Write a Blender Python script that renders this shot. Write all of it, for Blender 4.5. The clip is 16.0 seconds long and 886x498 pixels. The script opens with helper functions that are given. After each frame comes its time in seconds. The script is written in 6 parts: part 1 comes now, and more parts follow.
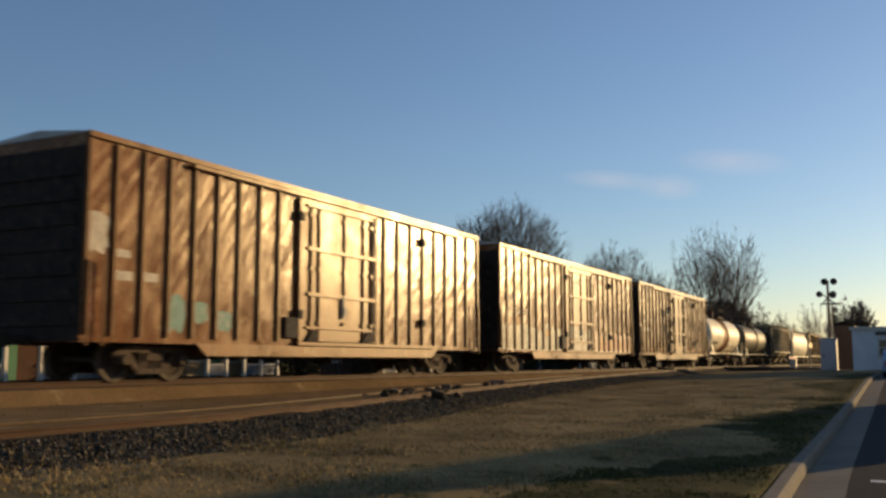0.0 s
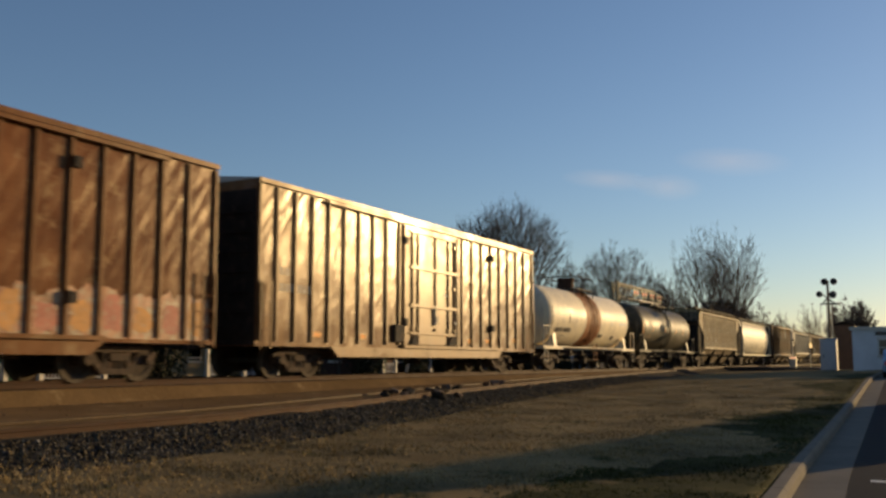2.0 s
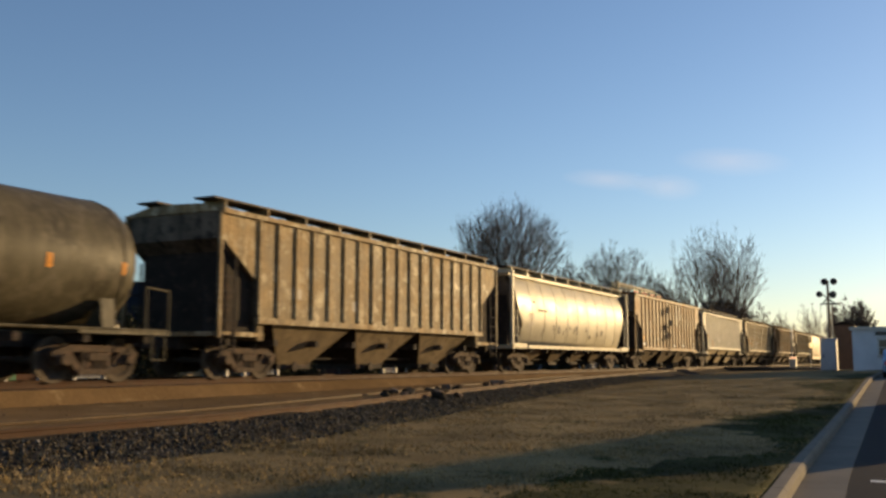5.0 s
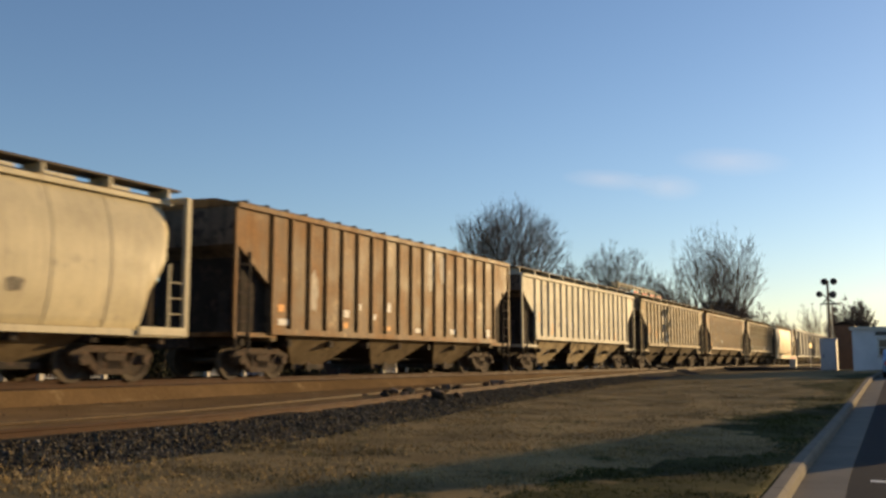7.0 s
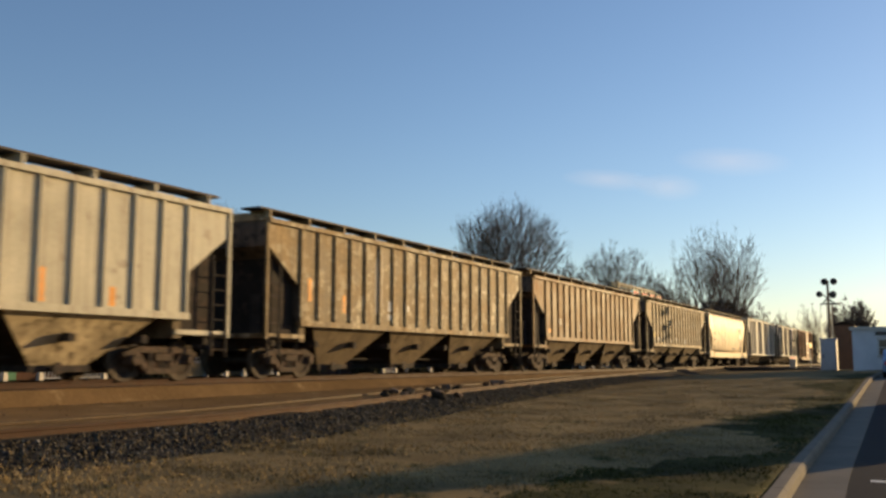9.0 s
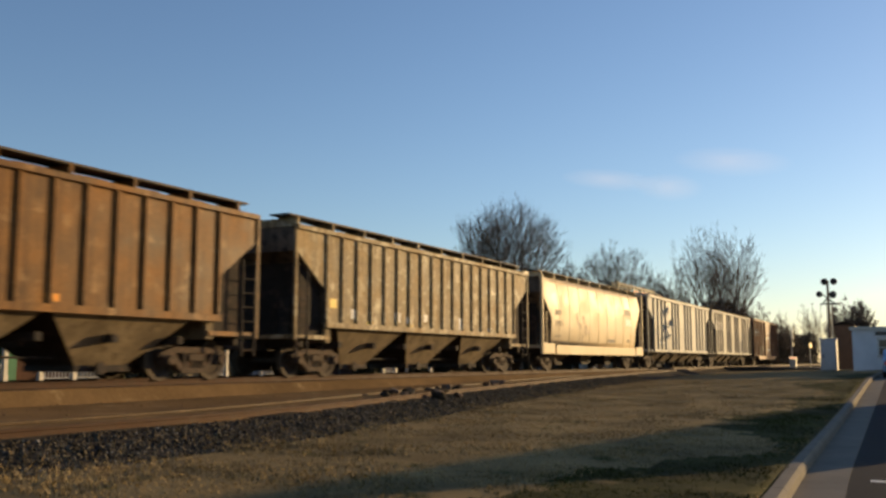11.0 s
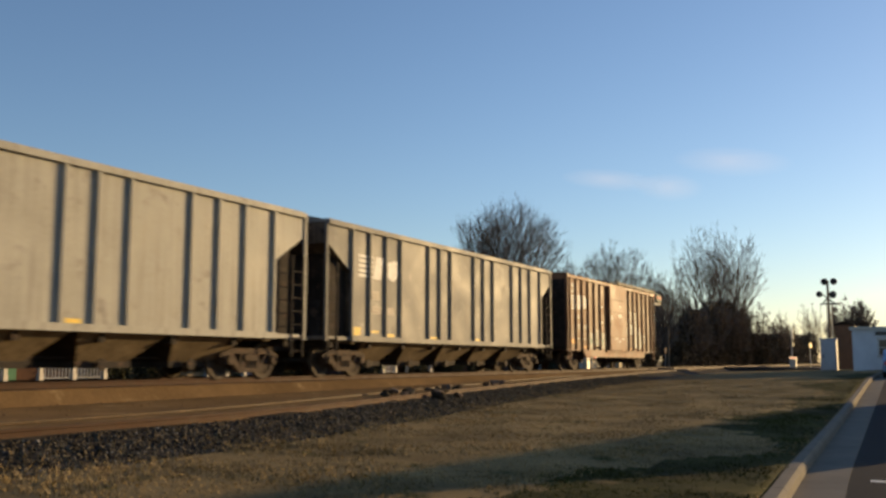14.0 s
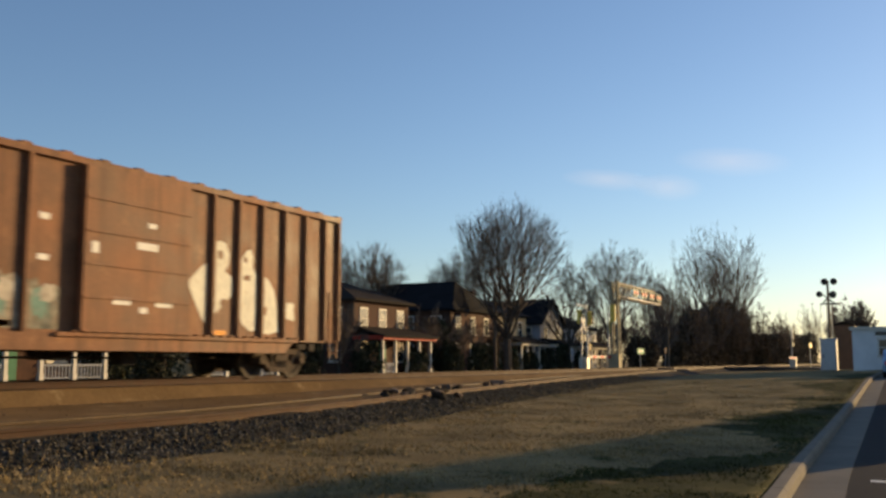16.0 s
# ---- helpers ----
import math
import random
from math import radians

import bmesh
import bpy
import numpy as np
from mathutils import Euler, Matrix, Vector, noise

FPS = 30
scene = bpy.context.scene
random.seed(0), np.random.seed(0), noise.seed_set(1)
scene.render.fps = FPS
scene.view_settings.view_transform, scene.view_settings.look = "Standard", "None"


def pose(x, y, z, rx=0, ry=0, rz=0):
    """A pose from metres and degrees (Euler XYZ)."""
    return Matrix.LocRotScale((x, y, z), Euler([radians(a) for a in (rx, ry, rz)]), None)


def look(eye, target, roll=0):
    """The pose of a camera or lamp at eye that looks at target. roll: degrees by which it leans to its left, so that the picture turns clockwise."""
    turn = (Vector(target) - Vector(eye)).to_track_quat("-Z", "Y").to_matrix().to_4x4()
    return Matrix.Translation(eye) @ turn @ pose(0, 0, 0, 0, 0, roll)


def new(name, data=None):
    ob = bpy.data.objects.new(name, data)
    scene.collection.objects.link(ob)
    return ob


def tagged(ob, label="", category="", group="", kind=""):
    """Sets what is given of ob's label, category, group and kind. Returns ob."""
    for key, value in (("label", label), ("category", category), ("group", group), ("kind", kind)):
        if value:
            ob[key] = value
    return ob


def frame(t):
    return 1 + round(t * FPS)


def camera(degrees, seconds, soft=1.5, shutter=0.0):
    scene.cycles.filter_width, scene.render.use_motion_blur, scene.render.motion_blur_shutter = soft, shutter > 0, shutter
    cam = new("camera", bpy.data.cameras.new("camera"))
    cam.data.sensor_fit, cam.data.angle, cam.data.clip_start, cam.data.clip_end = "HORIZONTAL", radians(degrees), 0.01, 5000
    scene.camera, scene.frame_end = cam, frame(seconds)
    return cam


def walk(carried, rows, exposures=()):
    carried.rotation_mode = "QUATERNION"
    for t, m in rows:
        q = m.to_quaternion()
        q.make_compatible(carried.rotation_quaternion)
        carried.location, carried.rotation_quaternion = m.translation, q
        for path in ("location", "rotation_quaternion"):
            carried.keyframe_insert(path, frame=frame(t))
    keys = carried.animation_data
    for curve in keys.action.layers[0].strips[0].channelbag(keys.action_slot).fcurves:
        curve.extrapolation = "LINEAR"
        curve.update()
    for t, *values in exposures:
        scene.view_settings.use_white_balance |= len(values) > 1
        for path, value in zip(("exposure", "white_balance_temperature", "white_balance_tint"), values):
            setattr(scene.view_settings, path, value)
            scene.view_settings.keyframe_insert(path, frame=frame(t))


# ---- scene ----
# ---- camera: stands still on the verge beside a car park ----
cam = camera(50.0, 16.0, soft=2.8, shutter=0.25)
EYE = (0.0, 0.0, 1.5)
YAW, PITCH = 27.0, 6.75
CAM_POSE = pose(*EYE, 90 + PITCH, 0, YAW - 90)
walk(cam, [(0.0, CAM_POSE), (16.0, CAM_POSE)], exposures=[(t, e + 0.06, 7250, 20) for t, e in ((0.0, -0.02), (0.5, -0.1), (1.5, -0.24), (2.5, -0.14), (3.0, -0.02), (3.6, 0.22), (11.6, 0.27), (12.4, 0.13), (12.9, 0.17), (13.5, 0.27), (14.4, 0.27), (15.2, 0.33), (16.0, 0.33))])

# ---- late low sun ahead and to the side, clear sky ----
SUN_AZ, SUN_EL = -28.0, 8.8
world = bpy.data.worlds.new("evening_sky")
scene.world = world
world.use_nodes = True
wn = world.node_tree.nodes
wl = world.node_tree.links
sky = wn.new("ShaderNodeTexSky")
sky.sky_type = "NISHITA"
sky.sun_disc = False
sky.sun_elevation = radians(SUN_EL)
sky.sun_rotation = radians(90 - SUN_AZ)
sky.air_density = 1.0
sky.dust_density = 0.3
sky.ozone_density = 3.5
wn["Background"].inputs["Strength"].default_value = 0.15
wl.new(sky.outputs[0], wn["Background"].inputs["Color"])
sun = new("sun", bpy.data.lights.new("sun", "SUN"))
sun.data.energy = 5.0
sun.data.angle = radians(0.6)
sun.data.color = (1.0, 0.76, 0.38)
SUN_DIR = Vector((math.cos(radians(SUN_AZ)) * math.cos(radians(SUN_EL)), math.sin(radians(SUN_AZ)) * math.cos(radians(SUN_EL)), math.sin(radians(SUN_EL))))
sun.matrix_world = look(SUN_DIR * 200, (0, 0, 0))


# ---- materials ----
def material(name, base, rough=0.7, metal=0.0, var=0.35, scale=3.0, fine=40.0, bump=0.15, spots=None, spot_amount=0.5, stretch=(1, 1, 1), streak=None,
             wobble=0.0, tint=None, island=0.0, wob_scale=1.6, spec=0.1, gold=False):
    """A weathered surface: base colour with broad and fine variation, stains of a second colour, run-down streaks, fine relief and slow panel waves."""
    m = bpy.data.materials.new(name)
    m.use_nodes = True
    nt = m.node_tree
    n, l = nt.nodes, nt.links
    bsdf = n["Principled BSDF"]
    bsdf.inputs["Metallic"].default_value = metal
    bsdf.inputs["Specular IOR Level"].default_value = spec
    if gold:  # tints the highlight gold to imitate the glint of evening sunlight
        bsdf.inputs["Specular Tint"].default_value = (1.0, 0.74, 0.38, 1)
    tc = n.new("ShaderNodeTexCoord")
    mp = n.new("ShaderNodeMapping")
    mp.inputs["Scale"].default_value = stretch
    l.new(tc.outputs["Object"], mp.inputs["Vector"])

    def noise_tex(sc, detail, vec=None, rough_=0.6):
        t = n.new("ShaderNodeTexNoise")
        t.inputs["Scale"].default_value = sc
        t.inputs["Detail"].default_value = detail
        t.inputs["Roughness"].default_value = rough_
        l.new((vec or mp).outputs[0], t.inputs["Vector"])
        return t

    def mix(kind, fac, a, b):
        x = n.new("ShaderNodeMix")
        x.data_type = "RGBA"
        x.blend_type = kind
        for sock, v in (("Factor", fac), ("A", a), ("B", b)):
            s = [i for i in x.inputs if i.name == sock and (i.type == "RGBA" if sock != "Factor" else i.type == "VALUE")][0]
            if isinstance(v, (int, float)):
                s.default_value = v
            elif isinstance(v, tuple):
                s.default_value = (*v, 1)
            else:
                l.new(v, s)
        return [o for o in x.outputs if o.type == "RGBA"][0]

    def ramp(src, lo, hi, a=0.0, b=1.0):
        r = n.new("ShaderNodeMapRange")
        r.inputs["From Min"].default_value, r.inputs["From Max"].default_value = lo, hi
        r.inputs["To Min"].default_value, r.inputs["To Max"].default_value = a, b
        l.new(src, r.inputs["Value"])
        return r.outputs[0]

    big = noise_tex(scale, 5)
    small = noise_tex(fine, 4)
    dark = tuple(c * (1 - var) for c in base)
    light = tuple(min(1, c * (1 + var * 0.8)) for c in base)
    col = mix("MIX", ramp(big.outputs[0], 0.3, 0.7), dark, light)
    g = ramp(small.outputs[0], 0.25, 0.75, 1 - var * 0.5, 1 + var * 0.5)
    gc = n.new("ShaderNodeCombineColor")
    for i in range(3):
        l.new(g, gc.inputs[i])
    col = mix("MULTIPLY", 1.0, col, gc.outputs[0])
    if spots:
        st = noise_tex(scale * 2.3, 8, rough_=0.7)
        col = mix("MIX", ramp(st.outputs[0], 0.66 - spot_amount * 0.3, 0.76 - spot_amount * 0.3), col, spots)
    if streak:
        mp2 = n.new("ShaderNodeMapping")
        mp2.inputs["Scale"].default_value = (5, 5, 0.22)
        l.new(tc.outputs["Object"], mp2.inputs["Vector"])
        st = noise_tex(1.3, 6, mp2)
        col = mix("MIX", ramp(st.outputs[0], 0.48, 0.72, 0, 0.75), col, streak)
    if tint:
        oi = n.new("ShaderNodeObjectInfo")
        col = mix("MIX", ramp(oi.outputs["Random"], 0, 1, 0, 0.7), col, tint)
    if island:
        ge = n.new("ShaderNodeNewGeometry")
        gi = ramp(ge.outputs["Random Per Island"], 0, 1, 1 - island, 1 + island)
        gc2 = n.new("ShaderNodeCombineColor")
        for i in range(3):
            l.new(gi, gc2.inputs[i])
        col = mix("MULTIPLY", 1.0, col, gc2.outputs[0])
    l.new(col, bsdf.inputs["Base Color"])
    l.new(ramp(big.outputs[0], 0.3, 0.7, max(0.05, rough - 0.1), min(1, rough + 0.12)), bsdf.inputs["Roughness"])
    bp = n.new("ShaderNodeBump")
    bp.inputs["Strength"].default_value = bump
    bp.inputs["Distance"].default_value = 0.02
    l.new(small.outputs[0], bp.inputs["Height"])
    if wobble:
        mp4 = n.new("ShaderNodeMapping")
        mp4.inputs["Rotation"].default_value = (0, -0.62, 0)
        l.new(tc.outputs["Object"], mp4.inputs["Vector"])
        mp3 = n.new("ShaderNodeMapping")
        mp3.inputs["Scale"].default_value = (2.6, 1.0, 0.7)
        l.new(mp4.outputs[0], mp3.inputs["Vector"])
        wv = noise_tex(wob_scale, 2, mp3, 0.4)
        b2 = n.new("ShaderNodeBump")
        b2.inputs["Strength"].default_value = 1.0
        b2.inputs["Distance"].default_value = wobble
        l.new(wv.outputs[0], b2.inputs["Height"])
        l.new(b2.outputs[0], bp.inputs["Normal"])
    l.new(bp.outputs[0], bsdf.inputs["Normal"])
    return m


M = {}
M["box_brown"] = material("box_brown", (0.142, 0.052, 0.021), 0.24, 0.0, 0.3, 0.9, 18, 0.1, (0.26, 0.155, 0.08), 0.35, streak=(0.095, 0.042, 0.02), wobble=0.028, wob_scale=1.35, spec=0.145, gold=True)
M["box_tan"] = material("box_tan", (0.142, 0.064, 0.026), 0.24, 0.0, 0.3, 0.9, 18, 0.1, (0.16, 0.08, 0.05), 0.4, streak=(0.14, 0.085, 0.06), wobble=0.026, wob_scale=1.35, spec=0.14, gold=True)
M["box_brown_plain"] = material("box_brown_plain", (0.142, 0.055, 0.023), 0.34, 0.0, 0.3, 0.9, 18, 0.1, (0.20, 0.12, 0.065), 0.35, streak=(0.085, 0.04, 0.02), spec=0.16, gold=True)
M["box_tan_plain"] = material("box_tan_plain", (0.142, 0.066, 0.028), 0.34, 0.0, 0.3, 0.9, 18, 0.1, (0.16, 0.085, 0.05), 0.4, streak=(0.11, 0.065, 0.042), spec=0.16, gold=True)
M["box_red"] = material("box_red", (0.21, 0.095, 0.049), 0.55, 0.0, 0.45, 0.8, 22, 0.1, (0.28, 0.14, 0.07), 0.3, streak=(0.07, 0.032, 0.018), wobble=0.006)
M["box_roof"] = material("box_roof", (0.33, 0.32, 0.30), 0.5, 0.3, 0.25, 1.2, 20, 0.1, (0.2, 0.12, 0.08), 0.3)
M["under"] = material("underframe_black", (0.035, 0.030, 0.027), 0.8, 0.0, 0.4, 2, 30, 0.2, (0.09, 0.06, 0.045), 0.4)
# grime plus the shade of car ends and slopes, in one colour
M["grime_shade"] = material("grime_shade", (0.028, 0.022, 0.018), 0.8, 0.0, 0.4, 2, 30, 0.2, (0.06, 0.04, 0.03), 0.4)
M["bogie"] = material("bogie_rust", (0.066, 0.049, 0.037), 0.8, 0.0, 0.4, 4, 50, 0.3, (0.16, 0.10, 0.07), 0.4)
M["wheel_rim"] = material("wheel_rim", (0.095, 0.078, 0.06), 0.75, 0.0, 0.3, 6, 60, 0.1, spec=0.03)
# dust on the ends with their shade mixed into the colour
M["end_dust_shade"] = material("end_dust_shade", (0.125, 0.095, 0.068), 0.8, 0.0, 0.45, 1.2, 24, 0.2, (0.035, 0.026, 0.02), 0.5, streak=(0.04, 0.03, 0.022))
M["wheel"] = material("wheel_steel", (0.06, 0.05, 0.042), 0.75, 0.0, 0.3, 6, 60, 0.1, (0.10, 0.06, 0.04), 0.4, spec=0.03)
M["tank_white"] = material("tank_white", (0.80, 0.69, 0.49), 0.45, 0.0, 0.12, 0.8, 25, 0.06, (0.5, 0.42, 0.32), 0.2, streak=(0.52, 0.45, 0.36))
M["tank_rust"] = material("tank_rust", (0.27, 0.115, 0.05), 0.6, 0.0, 0.35, 1.5, 25, 0.15, (0.4, 0.22, 0.12), 0.4, streak=(0.16, 0.07, 0.035))
M["tank_black"] = material("tank_black", (0.062, 0.053, 0.034), 0.5, 0.0, 0.4, 1.0, 25, 0.1, (0.10, 0.085, 0.06), 0.45, streak=(0.13, 0.11, 0.075))
M["hop_brown"] = material("hop_brown", (0.175, 0.082, 0.026), 0.55, 0.0, 0.6, 0.9, 20, 0.15, (0.28, 0.16, 0.07), 0.38, streak=(0.035, 0.016, 0.008), wobble=0.006)
M["chute_pale"] = material("chute_pale", (0.42, 0.335, 0.21), 0.75, 0.0, 0.4, 1.5, 20, 0.15, (0.09, 0.066, 0.042), 0.4, streak=(0.12, 0.088, 0.055))
# grime, darkened further for the shade beneath the cars
M["chute_grime_shade"] = material("chute_grime_shade", (0.165, 0.125, 0.078), 0.75, 0.0, 0.4, 1.5, 20, 0.15, (0.09, 0.066, 0.042), 0.4, streak=(0.12, 0.088, 0.055))
M["hop_grey"] = material("hop_grey", (0.46, 0.425, 0.325), 0.55, 0.0, 0.25, 0.8, 20, 0.1, (0.26, 0.21, 0.16), 0.3, streak=(0.24, 0.19, 0.14), wobble=0.006)
M["hop_dirt"] = material("hop_dirt", (0.225, 0.155, 0.078), 0.6, 0.0, 0.65, 0.9, 20, 0.15, (0.42, 0.35, 0.23), 0.5, streak=(0.045, 0.027, 0.014), wobble=0.006)
M["hop_pale"] = material("hop_pale", (0.47, 0.415, 0.29), 0.4, 0.0, 0.15, 0.8, 22, 0.08, (0.34, 0.30, 0.23), 0.25, streak=(0.36, 0.31, 0.23), wobble=0.005)
M["hop_cream"] = material("hop_cream", (0.54, 0.41, 0.235), 0.5, 0.0, 0.12, 0.8, 22, 0.08, (0.42, 0.31, 0.2), 0.25, streak=(0.44, 0.34, 0.22), wobble=0.004)
M["hop_steel"] = material("hop_steel", (0.325, 0.315, 0.275), 0.55, 0.0, 0.18, 0.8, 22, 0.1, (0.22, 0.20, 0.18), 0.3, streak=(0.20, 0.185, 0.165), wobble=0.005)
M["hop_steel_dark"] = material("hop_steel_dark", (0.172, 0.168, 0.152), 0.55, 0.0, 0.2, 0.8, 22, 0.1, (0.30, 0.28, 0.25), 0.3, streak=(0.14, 0.125, 0.11), wobble=0.005)
M["grating"] = material("grating_dark", (0.07, 0.06, 0.05), 0.7, 0.3, 0.3, 3, 40, 0.2, (0.12, 0.08, 0.05), 0.4)
M["white_paint"] = material("white_marking", (0.72, 0.69, 0.62), 0.6, 0.0, 0.2, 4, 50, 0.05)
M["pale_paint"] = material("pale_marking", (0.42, 0.37, 0.30), 0.6, 0.0, 0.3, 4, 50, 0.05)
M["dark_paint"] = material("dark_marking", (0.10, 0.085, 0.07), 0.6, 0.0, 0.3, 4, 50, 0.05)
M["orange_paint"] = material("orange_marking", (0.75, 0.30, 0.05), 0.5, 0.0, 0.2, 4, 50, 0.05)
M["yellow_paint"] = material("yellow_marking", (0.70, 0.48, 0.10), 0.5, 0.0, 0.2, 4, 50, 0.05)
M["graf_teal"] = material("graffiti_teal", (0.13, 0.24, 0.20), 0.55, 0.0, 0.3, 3, 30, 0.05, (0.3, 0.3, 0.26), 0.4)
M["graf_pink"] = material("graffiti_pink", (0.42, 0.17, 0.12), 0.55, 0.0, 0.3, 3, 30, 0.05, (0.4, 0.3, 0.22), 0.4)
M["rail"] = material("rail_rust", (0.06, 0.032, 0.02), 0.7, 0.1, 0.3, 5, 50, 0.2)
M["tie"] = material("sleeper_wood", (0.10, 0.07, 0.05), 0.9, 0.0, 0.3, 3, 40, 0.4, tint=(0.16, 0.12, 0.09))
M["grass"] = material("dry_grass", (0.225, 0.16, 0.076), 0.95, 0.0, 0.4, 0.5, 14, 0.6, (0.075, 0.07, 0.026), 0.28, spec=0.03)
M["gravel"] = material("grey_gravel", (0.042, 0.036, 0.029), 0.85, 0.0, 0.5, 2.0, 20, 0.9, (0.09, 0.085, 0.08), 0.2, spec=0.03)
M["dirt"] = material("brown_dirt", (0.188, 0.115, 0.052), 0.95, 0.0, 0.3, 0.5, 12, 0.5, (0.31, 0.21, 0.105), 0.3, spec=0.03)
M["asphalt"] = material("asphalt", (0.032, 0.032, 0.035), 0.85, 0.0, 0.25, 0.8, 60, 0.4, spec=0.03)
# green grass, its base darkened to deepen the shadow on the verge
M["grass_green"] = material("green_grass", (0.048, 0.046, 0.016), 0.95, 0.0, 0.45, 0.6, 14, 0.6, (0.13, 0.095, 0.042), 0.3, spec=0.03)
M["blade_green"] = material("green_blade", (0.06, 0.062, 0.018), 0.8, 0.0, 0.4, 0.6, 14, 0.1, (0.14, 0.11, 0.05), 0.3, island=0.4, spec=0.03)
M["concrete"] = material("concrete", (0.19, 0.168, 0.137), 0.85, 0.0, 0.2, 1.2, 40, 0.3, (0.19, 0.17, 0.14), 0.3, spec=0.03)


# ---- mesh helpers ----
def box(bm, x0, x1, y0, y1, z0, z1):
    v = [bm.verts.new(p) for p in ((x0, y0, z0), (x1, y0, z0), (x1, y1, z0), (x0, y1, z0), (x0, y0, z1), (x1, y0, z1), (x1, y1, z1), (x0, y1, z1))]
    for f in ((3, 2, 1, 0), (4, 5, 6, 7), (0, 1, 5, 4), (1, 2, 6, 5), (2, 3, 7, 6), (3, 0, 4, 7)):
        bm.faces.new([v[i] for i in f])


def prism(bm, pts, a, b, axis="y"):
    """A polygon of (u, z) pulled along y from a to b, or of (u, z) with u = y pulled along x."""
    put = (lambda u, z, c: (u, c, z)) if axis == "y" else (lambda u, z, c: (c, u, z)) if axis == "x" else (lambda u, z, c: (u, z, c))
    lo = [bm.verts.new(put(u, z, a)) for u, z in pts]
    hi = [bm.verts.new(put(u, z, b)) for u, z in pts]
    k = len(pts)
    bm.faces.new(lo)
    bm.faces.new(hi[::-1])
    for i in range(k):
        bm.faces.new((lo[i], hi[i], hi[(i + 1) % k], lo[(i + 1) % k]))


def tube(bm, p, q, r, seg=8, r2=None):
    p, q = Vector(p), Vector(q)
    turn = (q - p).to_track_quat("Z", "Y").to_matrix()
    r2 = r if r2 is None else r2
    rings = []
    for c, rr in ((p, r), (q, r2)):
        rings.append([bm.verts.new(c + turn @ Vector((rr * math.cos(2 * math.pi * i / seg), rr * math.sin(2 * math.pi * i / seg), 0))) for i in range(seg)])
    for i in range(seg):
        bm.faces.new((rings[0][i], rings[0][(i + 1) % seg], rings[1][(i + 1) % seg], rings[1][i]))
    bm.faces.new(rings[0][::-1])
    bm.faces.new(rings[1])


def frustum(bm, lo, hi):
    """lo, hi: (x0, x1, y0, y1, z)."""
    v = []
    for x0, x1, y0, y1, z in (lo, hi):
        v += [bm.verts.new(p) for p in ((x0, y0, z), (x1, y0, z), (x1, y1, z), (x0, y1, z))]
    for f in ((3, 2, 1, 0), (4, 5, 6, 7), (0, 1, 5, 4), (1, 2, 6, 5), (2, 3, 7, 6), (3, 0, 4, 7)):
        bm.faces.new([v[i] for i in f])


def mesh_of(name, bm, mat, bevel=0.0, smooth=False):
    if bevel:
        bmesh.ops.bevel(bm, geom=bm.edges[:], offset=bevel, segments=1, affect="EDGES", clamp_overlap=True)
    bmesh.ops.recalc_face_normals(bm, faces=bm.faces[:])
    me = bpy.data.meshes.new(name)
    bm.to_mesh(me)
    bm.free()
    me.materials.append(mat)
    if smooth:
        for f in me.polygons:
            f.use_smooth = True
    return me


def part(name, bm, mat, parent=None, label="", bevel=0.0, smooth=False):
    data = bm if isinstance(bm, bpy.types.Mesh) else mesh_of(name, bm, mat, bevel, smooth)
    ob = new(name, data)
    if parent is not None:
        ob.parent = parent
    return tagged(ob, label)


def shell(fn, *args, **kw):
    bm = bmesh.new()
    fn(bm, *args, **kw)
    return bm



M["stone"] = material("crushed_stone", (0.082, 0.068, 0.049), 0.8, 0.0, 0.5, 6, 60, 0.3, (0.34, 0.33, 0.31), 0.25, island=0.85, spec=0.03)
M["pebble"] = material("pebble", (0.17, 0.11, 0.06), 0.9, 0.0, 0.3, 6, 60, 0.3, island=0.5, spec=0.03)
M["blade"] = material("grass_blade", (0.335, 0.238, 0.113), 0.8, 0.0, 0.4, 0.5, 14, 0.1, (0.085, 0.085, 0.028), 0.28, island=0.4, spec=0.03)
M["bark"] = material("bark", (0.085, 0.07, 0.058), 0.9, 0.0, 0.3, 2, 20, 0.4, spec=0.03)
M["twig"] = material("twig", (0.15, 0.118, 0.094), 0.9, 0.0, 0.3, 0.3, 8, 0.1, spec=0.03)
M["twig_pale"] = material("twig_pale", (0.22, 0.165, 0.115), 0.9, 0.0, 0.3, 0.3, 8, 0.1, spec=0.03)
M["evergreen"] = material("evergreen", (0.035, 0.04, 0.022), 0.8, 0.0, 0.4, 0.8, 9, 0.1, (0.07, 0.055, 0.03), 0.4, island=0.4)
M["brush"] = material("dry_brush", (0.10, 0.072, 0.046), 0.9, 0.0, 0.4, 0.6, 9, 0.1, island=0.4)
M["shingle"] = material("roof_shingle", (0.018, 0.018, 0.02), 0.85, 0.0, 0.3, 1.0, 12, 0.3, spec=0.03)
M["shingle_b"] = material("roof_shingle_brown", (0.03, 0.024, 0.02), 0.85, 0.0, 0.3, 1.0, 12, 0.3, spec=0.03)
M["brick"] = material("brick_wall", (0.075, 0.04, 0.03), 0.85, 0.0, 0.25, 1.5, 14, 0.3)
M["cream_wall"] = material("cream_siding", (0.36, 0.28, 0.17), 0.7, 0.0, 0.12, 1.2, 14, 0.15)
M["grey_wall"] = material("grey_siding", (0.26, 0.27, 0.30), 0.7, 0.0, 0.12, 1.2, 14, 0.15)
M["gantry"] = material("gantry_steel", (0.30, 0.255, 0.165), 0.6, 0.2, 0.3, 2, 20, 0.1)
